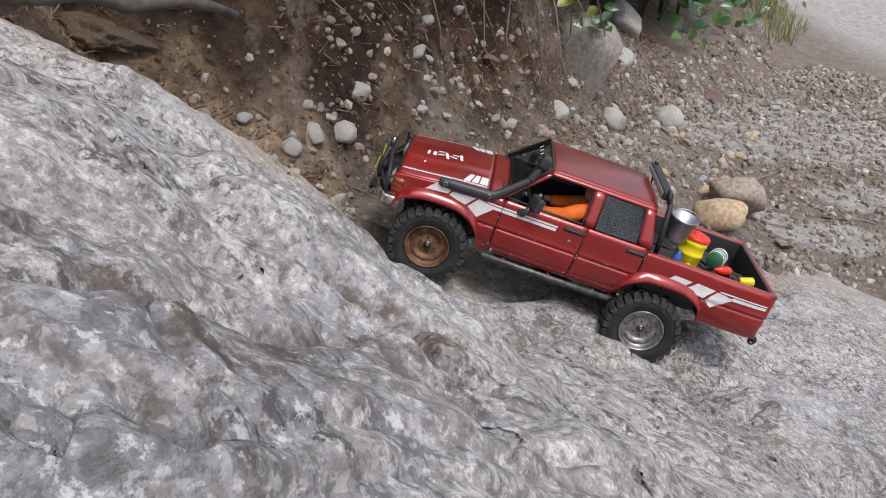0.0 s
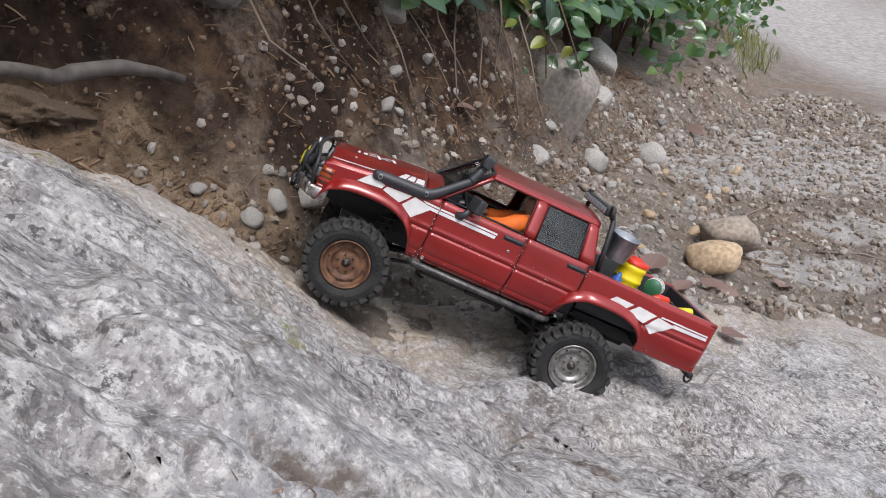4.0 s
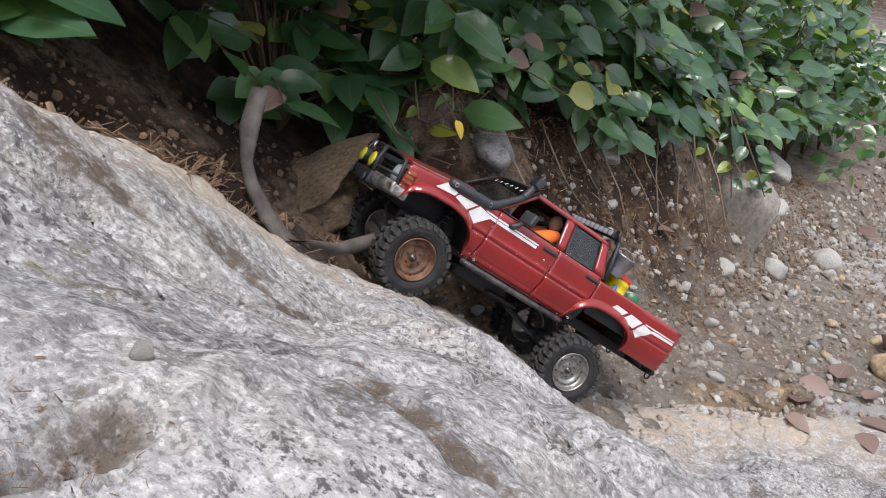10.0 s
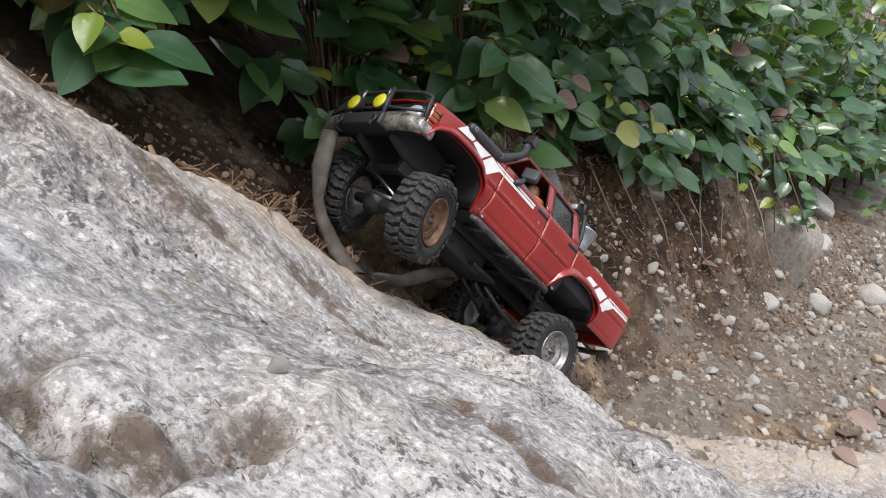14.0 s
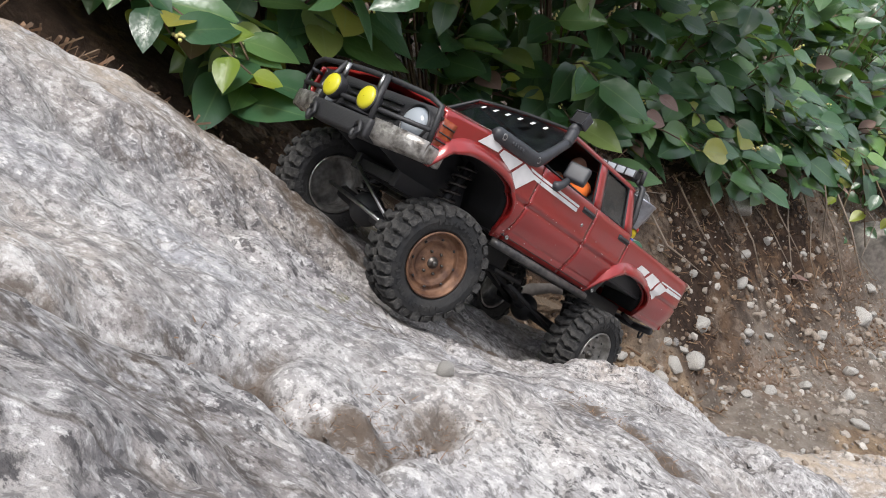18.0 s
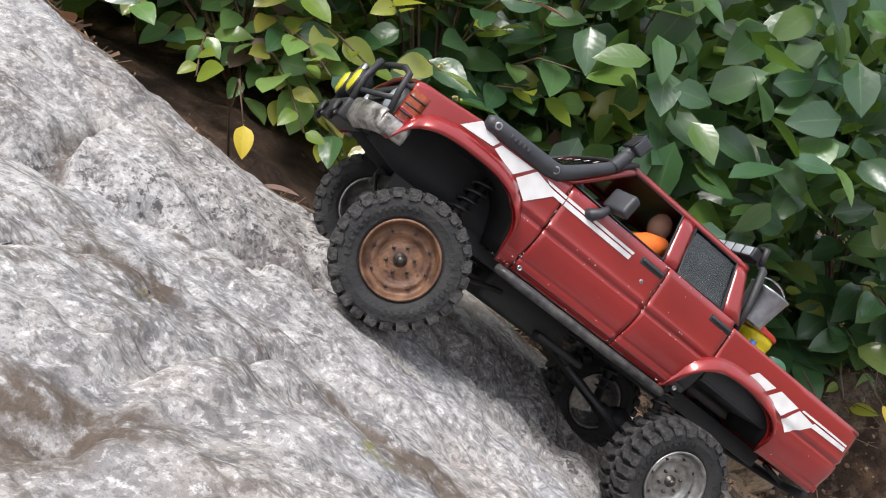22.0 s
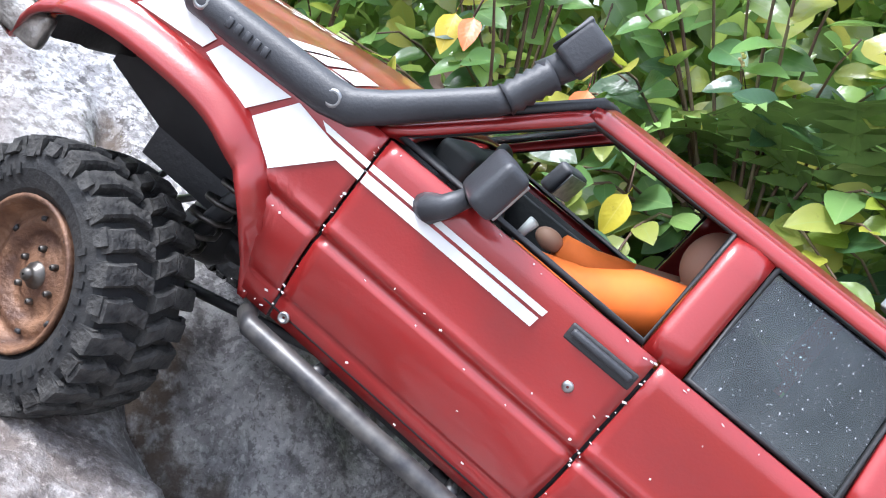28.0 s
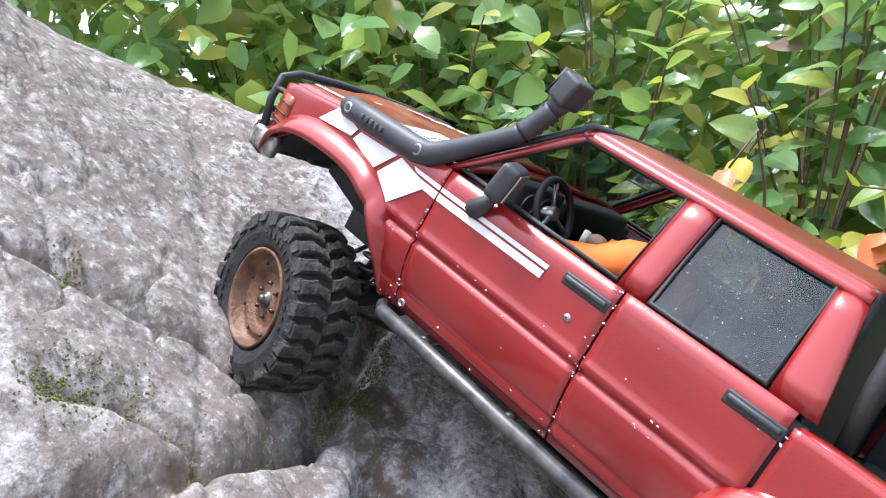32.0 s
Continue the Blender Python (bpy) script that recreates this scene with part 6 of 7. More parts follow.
def twig(bm, pts, r0, r1, sides=5):
    rings = []
    for i, p in enumerate(pts):
        p = Vector(p)
        d = (Vector(pts[min(i + 1, len(pts) - 1)]) - Vector(pts[max(i - 1, 0)])).normalized()
        a = d.orthogonal().normalized()
        b = d.cross(a)
        r = r0 + (r1 - r0) * i / (len(pts) - 1)
        rings.append([bm.verts.new(p + r * (a * math.cos(k * 2 * math.pi / sides) + b * math.sin(k * 2 * math.pi / sides))) for k in range(sides)])
    for p, q in zip(rings, rings[1:]):
        for k in range(sides):
            bm.faces.new([p[k], p[(k + 1) % sides], q[(k + 1) % sides], q[k]])
    for ring in (rings[0][::-1], rings[-1]):
        bm.faces.new(ring)


# the front of the shrubs, in plan, and the height of their lowest leaves
HEDGE = [(-2.3, -1.0), (-1.75, -0.5), (-1.4, -0.02), (-1.15, 0.22), (-0.98, 0.34), (-0.82, 0.48), (-0.67, 0.65), (-0.57, 0.80), (-0.47, 1.00), (-0.37, 1.14), (-0.2, 1.35), (0.0, 1.64), (0.2, 1.94), (0.4, 2.27), (0.6, 2.6), (1.0, 3.3), (1.7, 4.5)]
LOW_X = [-2.3, -1.4, -1.1, -1.0, -0.8, -0.68, -0.56, -0.5, -0.37, -0.27, -0.16, 0.0, 0.2, 0.48, 1.05, 1.7]
LOW_Z = [1.34, 1.40, 1.38, 1.24, 1.02, 0.92, 0.80, 0.74, 0.64, 0.58, 0.60, 0.46, 0.42, 0.26, 0.12, 0.0]
_run = np.r_[0, np.cumsum([math.dist(a, b) for a, b in zip(HEDGE, HEDGE[1:])])]


def hedge(s):
    """The place on the shrubs' front at s metres along it, and the way out of the shrubs there."""
    x, y = np.interp(s, _run, [p[0] for p in HEDGE]), np.interp(s, _run, [p[1] for p in HEDGE])
    x2, y2 = np.interp(s + 0.05, _run, [p[0] for p in HEDGE]), np.interp(s + 0.05, _run, [p[1] for p in HEDGE])
    d = Vector((x2 - x, y2 - y, 0)).normalized()
    return Vector((x, y, 0)), Vector((d.y, -d.x, 0))


def low_z(x):
    return float(np.interp(x, LOW_X, LOW_Z))


def flower_mesh():
    bm = bmesh.new()
    r = random.Random(3)
    for k in range(9):
        bmesh.ops.create_icosphere(bm, subdivisions=1, radius=r.uniform(0.0018, 0.0032), matrix=Matrix.Translation((0.004 + 0.0024 * k, r.uniform(-0.004, 0.004), r.uniform(-0.003, 0.003))))
    return mesh(bm, "blossom", M_FLOWER)


FLOWER = flower_mesh()


def shrub(s0, s1, tips, high, label, r, group="shrubs on the bank", flower=0.10, young=0.10, small=1.0, sun_tinted=0.0):
    """One shrub: stems from one root, each with leaves along its outer half."""
    mid, out = hedge((s0 + s1) / 2)
    rx, ry = mid.x - out.x * 0.22, mid.y - out.y * 0.22
    root = Vector((rx, ry, settle(rx, ry) - 0.01))
    base = tagged(new("salal_shrub"), label, "shrub", group)
    base.matrix_basis = Matrix.Translation(root)
    for k in range(tips):
        s = r.uniform(s0, s1)
        p, o = hedge(s)
        up = r.random() ** 1.7
        deep = r.random()
        tip = p - o * (0.20 * deep - 0.03) + Vector((0, 0, low_z(p.x) - 0.01 + high * up))
        tip.z = max(tip.z, settle(tip.x, tip.y) + 0.03)
        mid_p = root.lerp(tip, 0.5) + Vector((0, 0, 0.12 + 0.10 * r.random())) - o * 0.04
        pts = []
        for i in range(7):
            t = i / 6
            pts.append(root.lerp(mid_p, t).lerp(mid_p.lerp(tip, t), t) + Vector((r.uniform(-1, 1), r.uniform(-1, 1), r.uniform(-1, 1))) * 0.006 * t)
        loc = [q - root for q in pts]
        bm = bmesh.new()
        twig(bm, loc, 0.0032, 0.0012)
        stem = part("stem", bm, M_STEM, base)
        way = (pts[-1] - pts[-3]).normalized()
        n = r.randint(5, 8)
        fresh = r.random() < young
        for j in range(n):
            t = 1 - 0.62 * (j / n)
            i = min(5, int(t * 6))
            at = pts[i].lerp(pts[i + 1], t * 6 - i)
            side = way.cross(Vector((0, 0, 1)))
            side = side.normalized() if side.length > 0.1 else Vector((1, 0, 0))
            side *= (1 if j % 2 else -1) * r.uniform(0.5, 1.1)
            tipway = way * r.uniform(0.1, 0.7) + side + o * r.uniform(0.1, 0.7) + Vector((0, 0, r.uniform(-0.75, 0.25)))
            face = o * r.uniform(0.5, 1.2) + Vector((r.uniform(-0.5, 0.5), r.uniform(-0.5, 0.5), r.uniform(0.25, 0.95)))
            pick = r.random()
            if fresh and j < 3:
                me, name, size = YOUNG[j % 3], "young_leaf", r.uniform(0.35, 0.75)
            elif pick < 0.035:
                me, name, size = DEAD[j % 3], "dead_leaf", r.uniform(0.6, 0.95)
            else:
                me, name, size = (SUN_TINTED_LEAVES if r.random() < sun_tinted else LEAVES)[r.randrange(5)], "leaf", small * r.uniform(0.72, 1.28)
            ob = new(name, me)
            ob.parent = base
            ob.matrix_basis = aim(at - root, tipway, face, size)
        if r.random() < flower:
            ob = new("blossom", FLOWER)
            ob.parent = base
            ob.matrix_basis = aim(pts[-1] - root, way + Vector((0, 0, 0.6)), o, r.uniform(0.8, 1.4))
    return base


_labels = ("dense shrub with dark green glossy oval leaves", "overhanging shrub with dark green pointed leaves and thin stems", "green leafy shrub with pale flower clusters on the bank", "leafy evergreen shrub with some yellow young leaves")
_r = random.Random(11)
_s, _k = 0.25, 0
while _s < _run[-1] - 0.9:
    _w = 0.30
    _x = hedge(_s)[0].x
    _behind = _x < -0.95
    # towards the crest, more leaves have sunlight put into their colour
    shrub(_s - 0.05, _s + _w + 0.05, 44 if -1.25 < _x < -0.8 else 34, 0.62 if _x < -0.95 else 0.90 if _x < -0.1 else 0.55, _labels[_k % 4], _r, young=0.45 if _x < -0.8 else 0.12, small=0.70 if _x < -1.0 else 0.9 if _x < -0.8 else 1.08, sun_tinted=0.8 if _x < -0.9 else 0.45 if _x < -0.62 else 0.25 if _x < -0.3 else 0.06)
    _s += _w
    _k += 1

# a small hanging plant over the boulder in the bank
_p = Vector((0.345, 2.17, 0.215))
hang = tagged(new("hanging_plant"), "small trailing plant with round leaves over a boulder", "plant")
hang.matrix_basis = Matrix.Translation(_p)
for _i in range(26):
    _q = Vector((_r.uniform(-0.13, 0.11), _r.uniform(-0.10, 0.02), _r.uniform(-0.03, 0.16)))
    _o = new("leaf", LEAVES[_i % 5] if _i % 7 else YOUNG[0])
    _o.parent = hang
    _o.matrix_basis = aim(_q, (_r.uniform(-1, 1), -0.5, _r.uniform(-0.9, 0.3)), (_r.uniform(-0.4, 0.4), -0.8, 0.8), _r.uniform(0.45, 0.8))
for _i in range(3):
    bm = bmesh.new()
    twig(bm, [(0.0, 0.06, 0.20), (-0.03 + 0.03 * _i, 0.0, 0.12), (-0.08 + 0.07 * _i, -0.05, 0.02), (-0.10 + 0.09 * _i, -0.06, -0.05)], 0.003, 0.0015)
    part("stem", bm, M_STEM, hang)


def leaf_cloud(name, count, placer, label, category, seed, size=(0.5, 1.0), material=M_LEAVES):
    """Leaves past counting, far in or far off, as one mesh with real blades."""
    r = random.Random(seed)
    verts, faces, uvs = [], [], []
    shapes = []
    for s in LEAF_SHAPES[:3]:
        me = leaf_mesh("pattern", *s[:4], None, rows=4, twist=s[4])
        shapes.append(([v.co.copy() for v in me.vertices][:25], [tuple(p.vertices) for p in me.polygons][:16], [tuple(d.uv) for d in me.uv_layers[0].data][:64]))
        bpy.data.meshes.remove(me)
    for k in range(count):
        p, out = placer(r)
        m = aim(p, (r.uniform(-1, 1), r.uniform(-1, 1), r.uniform(-1.1, 0.3)), out + Vector((r.uniform(-0.8, 0.8), r.uniform(-0.8, 0.8), r.uniform(0.1, 1.2))), r.uniform(*size))
        co, fa, uv = shapes[k % 3]
        n = len(verts)
        verts += [(m @ c)[:] for c in co]
        faces += [tuple(n + i for i in f) for f in fa]
        uvs += uv
    me = bpy.data.meshes.new(name)
    me.from_pydata(verts, [], faces)
    layer = me.uv_layers.new(name="UVMap")
    layer.data.foreach_set("uv", np.array(uvs).ravel())
    me.shade_smooth()
    me.materials.append(material)
    return tagged(new(name, me), label, category, kind="stuff")


def inner(r):
    s = r.uniform(2.28, _run[-1] - 0.3)
    p, o = hedge(s)
    high = 1.3
    p = p - o * r.uniform(0.20, 0.75)
    return Vector((p.x, p.y, low_z(p.x) + 0.03 + high * r.random() ** 1.35)), o


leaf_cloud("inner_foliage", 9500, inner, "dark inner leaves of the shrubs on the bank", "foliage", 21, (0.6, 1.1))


# leaves added ahead of the shrubs to keep sky and sun off the bank
def shading_canopy(r):
    s = r.uniform(2.38, 3.55)
    p, o = hedge(s)
    p = p + o * r.uniform(-0.25, float(np.interp(p.x, (-0.62, -0.45, -0.1, 0.2), (0.16, 0.27, 0.27, 0.15))))
    return Vector((p.x, p.y, max(low_z(p.x) + 0.20, 0.99) + 0.50 * r.random())), o


leaf_cloud("overhanging_foliage", 1500, shading_canopy, "dark green leaves overhanging the earth bank, added to shade it", "foliage", 27, (0.7, 1.15))


def upper(r):
    p, o = hedge(r.uniform(0.0, 2.28))
    p = p - o * r.uniform(0.20, 0.75)
    return Vector((p.x, p.y, low_z(p.x) + 0.03 + 0.85 * r.random() ** 1.4)), o


leaf_cloud("upper_foliage", 7000, upper, "yellow-green leaves of the shrubs behind the rock, lightened as if sunlit", "foliage", 25, (0.6, 1.1), M_SUN_TINTED_FAR)


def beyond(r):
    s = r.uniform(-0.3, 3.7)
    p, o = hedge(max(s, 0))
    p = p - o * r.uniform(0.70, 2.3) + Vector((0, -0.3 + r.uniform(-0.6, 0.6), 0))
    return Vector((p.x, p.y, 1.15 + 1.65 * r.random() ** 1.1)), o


leaf_cloud("far_foliage", 24000, beyond, "green leaves of shrubs further back, sunlight put into their colour", "foliage", 22, (0.6, 1.2), M_SUN_TINTED_FAR)


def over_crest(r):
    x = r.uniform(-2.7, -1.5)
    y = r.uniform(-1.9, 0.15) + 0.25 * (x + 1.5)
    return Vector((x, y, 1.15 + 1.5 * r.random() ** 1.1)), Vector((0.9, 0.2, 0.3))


leaf_cloud("crest_foliage", 11000, over_crest, "yellow-green leaves beyond the crest of the rock, lightened as if sunlit", "foliage", 24, (0.6, 1.15), M_SUN_TINTED_FAR)


def far_bank(r):
    x = r.uniform(0.9, 2.6)
    y = 3.2 + (x - 0.9) * 1.7 + r.uniform(-0.2, 0.9)
    return Vector((x, y, settle(x, y) + r.uniform(0.05, 0.55))), Vector((0.6, -0.8, 0))


leaf_cloud("far_bank_foliage", 900, far_bank, "small leafy shrubs along the far end of the bank", "foliage", 23, (0.6, 1.0))

# ---- stones, roots and litter ----
def stone_mesh(name, seed, material, rough=0.25, flat=0.75, angular=0.0, sub=3):
    """A stone of about unit width."""
    bm = bmesh.new()
    bmesh.ops.create_icosphere(bm, subdivisions=sub, radius=0.5)
    r = random.Random(seed)
    off = Vector((r.uniform(0, 50), r.uniform(0, 50), r.uniform(0, 50)))
    cuts = [(Vector((r.gauss(0, 1), r.gauss(0, 1), r.gauss(0, 1))).normalized(), r.uniform(0.27, 0.40)) for _ in range(int(8 * angular))]
    for v in bm.verts:
        c = v.co.copy()
        v.co *= 1 + rough * noise.noise(c * 2.2 + off) + 0.3 * rough * noise.noise(c * 6 + off) + 0.12 * rough * noise.noise(c * 15 + off)
        for nrm, d in cuts:
            over = v.co.dot(nrm) - d
            if over > 0:
                v.co -= nrm * over * 0.92
        v.co.z *= flat
    me = mesh(bm, name, material)
    return me


STONES = [stone_mesh("stone", k, M_STONE, 0.35, 0.8, a) for k, a in ((1, 1.0), (2, 0.2), (3, 0.8), (4, 0.0), (5, 0.6))]
M_SANDROCK = mat("sandy_rock", (0.20, 0.145, 0.095), 0.95, scale=38, second=(0.10, 0.068, 0.046), bump=1.0, bscale=140)
SANDROCK = [stone_mesh("stone", k, M_SANDROCK, 0.75, 0.8, 0.4, 5) for k in (31, 35)]
BOULDER = stone_mesh("stone", 41, mat("grey_brown_stone", (0.30, 0.27, 0.24), 0.9, vary=0.4, scale=22, bump=0.9, bscale=80), 0.22, 0.9, 0.8, 4)
STONES_BROWN = [stone_mesh("stone", k, m, 0.3, 0.75, a) for k, m, a in ((11, M_BROWNSTONE, 0.5), (12, M_TANSTONE, 0.3), (13, M_BROWNSTONE, 0.9), (14, M_ROCK, 0.7))]


def stone(x, y, size, me, label, category="stone", group="", turn=(0, 0, 0), stretch=(1, 1, 1), sink=0.3, z=None):
    ob = tagged(new("stone", me), label, category, group)
    zz = settle(x, y) if z is None else z
    ob.matrix_basis = pose(x, y, zz + size * stretch[2] * (0.4 - sink), *turn) @ Matrix.Diagonal((size * stretch[0], size * stretch[1], size * stretch[2], 1))
    return ob


stone(-0.142, 1.350, 0.050, STONES[0], "white angular stone at the foot of the bank", turn=(20, 10, 30), stretch=(1, 0.8, 1.0), sink=0.3)
stone(-0.160, 1.255, 0.048, STONES[1], "rounded white stone on the gravel", turn=(0, 10, 60), sink=0.3)
stone(-0.197, 1.190, 0.040, STONES[2], "pale flat stone on the gravel", turn=(30, 0, 20), stretch=(0.8, 1, 1))
stone(-0.225, 1.145, 0.036, STONES[4], "pale angular stone half sunk in the soil", turn=(10, 30, 80), sink=0.4)
stone(-0.292, 1.145, 0.024, STONES[3], "small white pebble on the soil slope")
stone(-0.208, 1.215, 0.020, STONES[1], "small white pebble beside larger stones")
stone(-0.15, 1.42, 0.026, STONES[0], "small pale stone on the soil slope")
stone(0.712, 1.790, 0.165, STONES_BROWN[0], "grey-brown boulder lying on the gravel", "boulder", turn=(0, 14, 20), stretch=(1.0, 0.85, 0.95), sink=0.16)
stone(0.640, 1.655, 0.118, STONES_BROWN[1], "smooth tan boulder lying on the gravel", "boulder", turn=(0, 6, -10), stretch=(1.0, 0.85, 1.0), sink=0.16)
stone(0.375, 2.235, 0.27, BOULDER, "large grey boulder stuck in the earth bank", "boulder", turn=(0, 12, 25), stretch=(1.0, 0.85, 1.2), sink=0.40, z=0.045)
stone(-0.535, 1.055, 0.24, SANDROCK[0], "wide tan rock showing in the earth bank", "boulder", turn=(0, -14, 35), stretch=(1.15, 0.75, 0.60), sink=0.62)
stone(-0.438, 1.055, 0.085, SANDROCK[1], "rounded tan rock at the foot of the bank", turn=(0, 20, 50), stretch=(1.2, 0.8, 0.8), sink=0.45)
stone(0.62, 2.80, 0.15, STONES[2], "pale stone lodged in the earth bank", turn=(0, 40, 10), sink=0.2)
stone(0.56, 2.52, 0.10, STONES[0], "pale stone beside the boulder", turn=(30, 0, 50))
stone(0.763, 2.60, 0.10, STONES[1], "rounded pale stone on the gravel", turn=(0, 0, 70))
stone(0.486, 2.22, 0.085, STONES[4], "pale angular stone on the gravel", turn=(10, 0, 120))
stone(0.30, 1.98, 0.06, STONES[0], "white stone below the boulder", turn=(40, 0, 20))
stone(-0.03, 1.68, 0.07, STONES[2], "pale stone sticking out of the bank", turn=(0, 20, 0), sink=0.1)
stone(-0.255, 1.30, 0.10, STONES_BROWN[3], "grey stone sticking out of the dark bank", turn=(0, 30, 10), sink=0.2)
stone(-0.328, 0.157, 0.012, STONES[1], "tiny white pebble lying on the rock", "pebble", sink=0.0)
_r = random.Random(5)
for _i in range(170):
    while True:
        _x, _y = _r.uniform(-0.35, 1.5), _r.uniform(1.1, 3.3)
        _d = float(bank_d(_x, _y))
        if _y > float(rock_edge(_x)) + 0.02 and _d < 0.05 and _x < 0.35 + 0.5 * (_y - 1):
            break
    _pale = _r.random() < 0.55
    stone(_x, _y, _r.uniform(0.010, 0.032) * (1 + 0.25 * (_y - 1)), (STONES if _pale else STONES_BROWN)[_r.randrange(4)], "small pale stone on the gravel" if _pale else "small brown stone on the gravel", "stone", "loose stones on the gravel", (_r.uniform(-40, 40), _r.uniform(-40, 40), _r.uniform(0, 360)), (1, _r.uniform(0.7, 1), _r.uniform(0.7, 1)), 0.25)


def bits(name, count, placer, shapes, material, label, category, seed):
    """Small pieces past counting, as one mesh."""
    r = random.Random(seed)
    verts, faces = [], []
    for k in range(count):
        got = placer(r)
        if got is None:
            continue
        m = got
        co, fa = shapes[r.randrange(len(shapes))]
        n = len(verts)
        verts += [(m @ c)[:] for c in co]
        faces += [tuple(n + i for i in f) for f in fa]
    me = bpy.data.meshes.new(name)
    me.from_pydata(verts, [], faces)
    me.shade_flat()
    me.materials.append(material)
    return tagged(new(name, me), label, category, kind="stuff")


def pattern(me):
    out = ([v.co.copy() for v in me.vertices], [tuple(p.vertices) for p in me.polygons])
    bpy.data.meshes.remove(me)
    return out


PEBBLE_SHAPES = [pattern(stone_mesh("pattern", 60 + k, None, 0.5, 0.75, 0.4 * k, 1)) for k in range(3)]


def sliver(length, width):
    bm = bmesh.new()
    twig(bm, [(-length / 2, 0, 0), (0, width * 0.4, width * 0.3), (length / 2, 0, 0)], width, width * 0.5, 3)
    return pattern(mesh(bm, "pattern"))


SLIVERS = [sliver(1.0, 0.035), sliver(1.0, 0.06), sliver(0.7, 0.09)]


def gravel_at(r):
    x, y = r.uniform(-0.5, 2.2), r.uniform(0.95, 4.2)
    e = y - float(rock_edge(x))
    if e < -0.03 or float(bank_d(x, y)) > 0.10 * r.random():
        return None
    size = (0.004 + 0.017 * r.random() ** 3) * (1 + 0.3 * (y - 1))
    return pose(x, y, settle(x, y) + 0.1 * size, r.uniform(0, 360), r.uniform(0, 360), r.uniform(0, 360)) @ Matrix.Diagonal((size, size, size, 1))


bits("gravel", 26000, gravel_at, PEBBLE_SHAPES, M_PEBBLE, "loose grey and brown gravel", "gravel", 31)


def bank_bits(r):
    x = r.uniform(-0.75, 0.9)
    d = r.uniform(-0.12, 0.22)
    y = 1.0 + (d + 0.84 * (x + 0.4)) / 0.542
    if y < float(rock_edge(x)) + 0.02:
        return None
    size = 0.004 + 0.012 * r.random() ** 3
    return pose(x, y, settle(x, y) + 0.1 * size, r.uniform(0, 360), r.uniform(0, 360), r.uniform(0, 360)) @ Matrix.Diagonal((size, size, size, 1))


bits("bank_crumbs", 5000, bank_bits, PEBBLE_SHAPES, island_mat("earth_crumbs", [(0.06, 0.035, 0.022), (0.14, 0.085, 0.05), (0.20, 0.13, 0.08)]), "crumbs of brown earth and grit on the bank", "soil", 32)


def litter_on_bank(r):
    x = r.uniform(-1.2, 0.9)
    d = r.uniform(-0.13, 0.20)
    y = 1.0 + (d + 0.84 * (x + 0.4)) / 0.542 if x > -0.5 else float(rock_edge(x)) + r.uniform(-0.03, 0.15)
    if y < float(rock_edge(x)) - 0.03:
        return None
    size = r.uniform(0.012, 0.05)
    return pose(x, y, settle(x, y) + 0.003, r.uniform(-30, 30), r.uniform(-50, 50), r.uniform(0, 360)) @ Matrix.Diagonal((size, size * 0.6, size * 0.6, 1))


bits("bank_litter", 4500, litter_on_bank, SLIVERS, M_LITTER, "dry twigs, needles and rootlets on the bank", "litter", 33)

# strips of dry litter caught in the hollows of the rock
STRIPS = [[(-0.30, 0.30), (-0.25, 0.27), (-0.20, 0.23)], [(-0.345, 0.055), (-0.332, 0.088), (-0.319, 0.126)], [(0.02, 0.62), (0.11, 0.87)], [(-0.59, -0.12), (-0.60, -0.10)], [(-0.05, 0.375), (0.02, 0.34)], [(-0.10, 0.24), (-0.02, 0.29)], [(-0.44, 0.44), (-0.36, 0.56)], [(-0.63, -0.22), (-0.55, -0.30)], [(-0.40, 0.05), (-0.33, 0.07)]]


def on_strip(r):
    line = STRIPS[r.randrange(len(STRIPS))]
    k = r.randrange(len(line) - 1)
    t = r.random()
    x = line[k][0] * (1 - t) + line[k + 1][0] * t + r.gauss(0, 0.014)
    y = line[k][1] * (1 - t) + line[k + 1][1] * t + r.gauss(0, 0.014)
    size = r.uniform(0.002, 0.007)
    return pose(x, y, settle(x, y) + 0.0008, r.uniform(-20, 20) + 25, r.uniform(-30, 30) - 20, r.uniform(0, 360)) @ Matrix.Diagonal((size, size * 0.8, size * 0.8, 1))


bits("rock_litter", 1800, on_strip, SLIVERS, M_LITTER, "brown needles and crumbs lying in hollows of the rock", "litter", 34)
MOSSES = [(-0.907, -0.18), (-0.871, -0.187), (-0.84, -0.20), (-0.538, -0.307), (-0.587, -0.123), (-1.0, 0.0), (-0.38, 0.56), (-0.708, -0.318), (-0.72, -0.304), (-0.733, -0.29), (-0.74, -0.278), (-0.747, -0.267), (-0.755, -0.252), (-0.769, -0.352), (-0.95, -0.187), (-0.89, -0.20), (-0.80, -0.225), (-0.855, -0.203)]


def mossy(r):
    cx, cy = MOSSES[r.randrange(len(MOSSES))]
    x, y = cx + r.gauss(0, 0.009), cy + r.gauss(0, 0.006)
    size = r.uniform(0.0006, 0.0020)
    return pose(x, y, settle(x, y), r.uniform(0, 360), r.uniform(0, 360), r.uniform(0, 360)) @ Matrix.Diagonal((size, size, size, 1))


bits("moss", 5200, mossy, PEBBLE_SHAPES, M_MOSS, "small cushions of olive moss on the rock", "moss", 35)

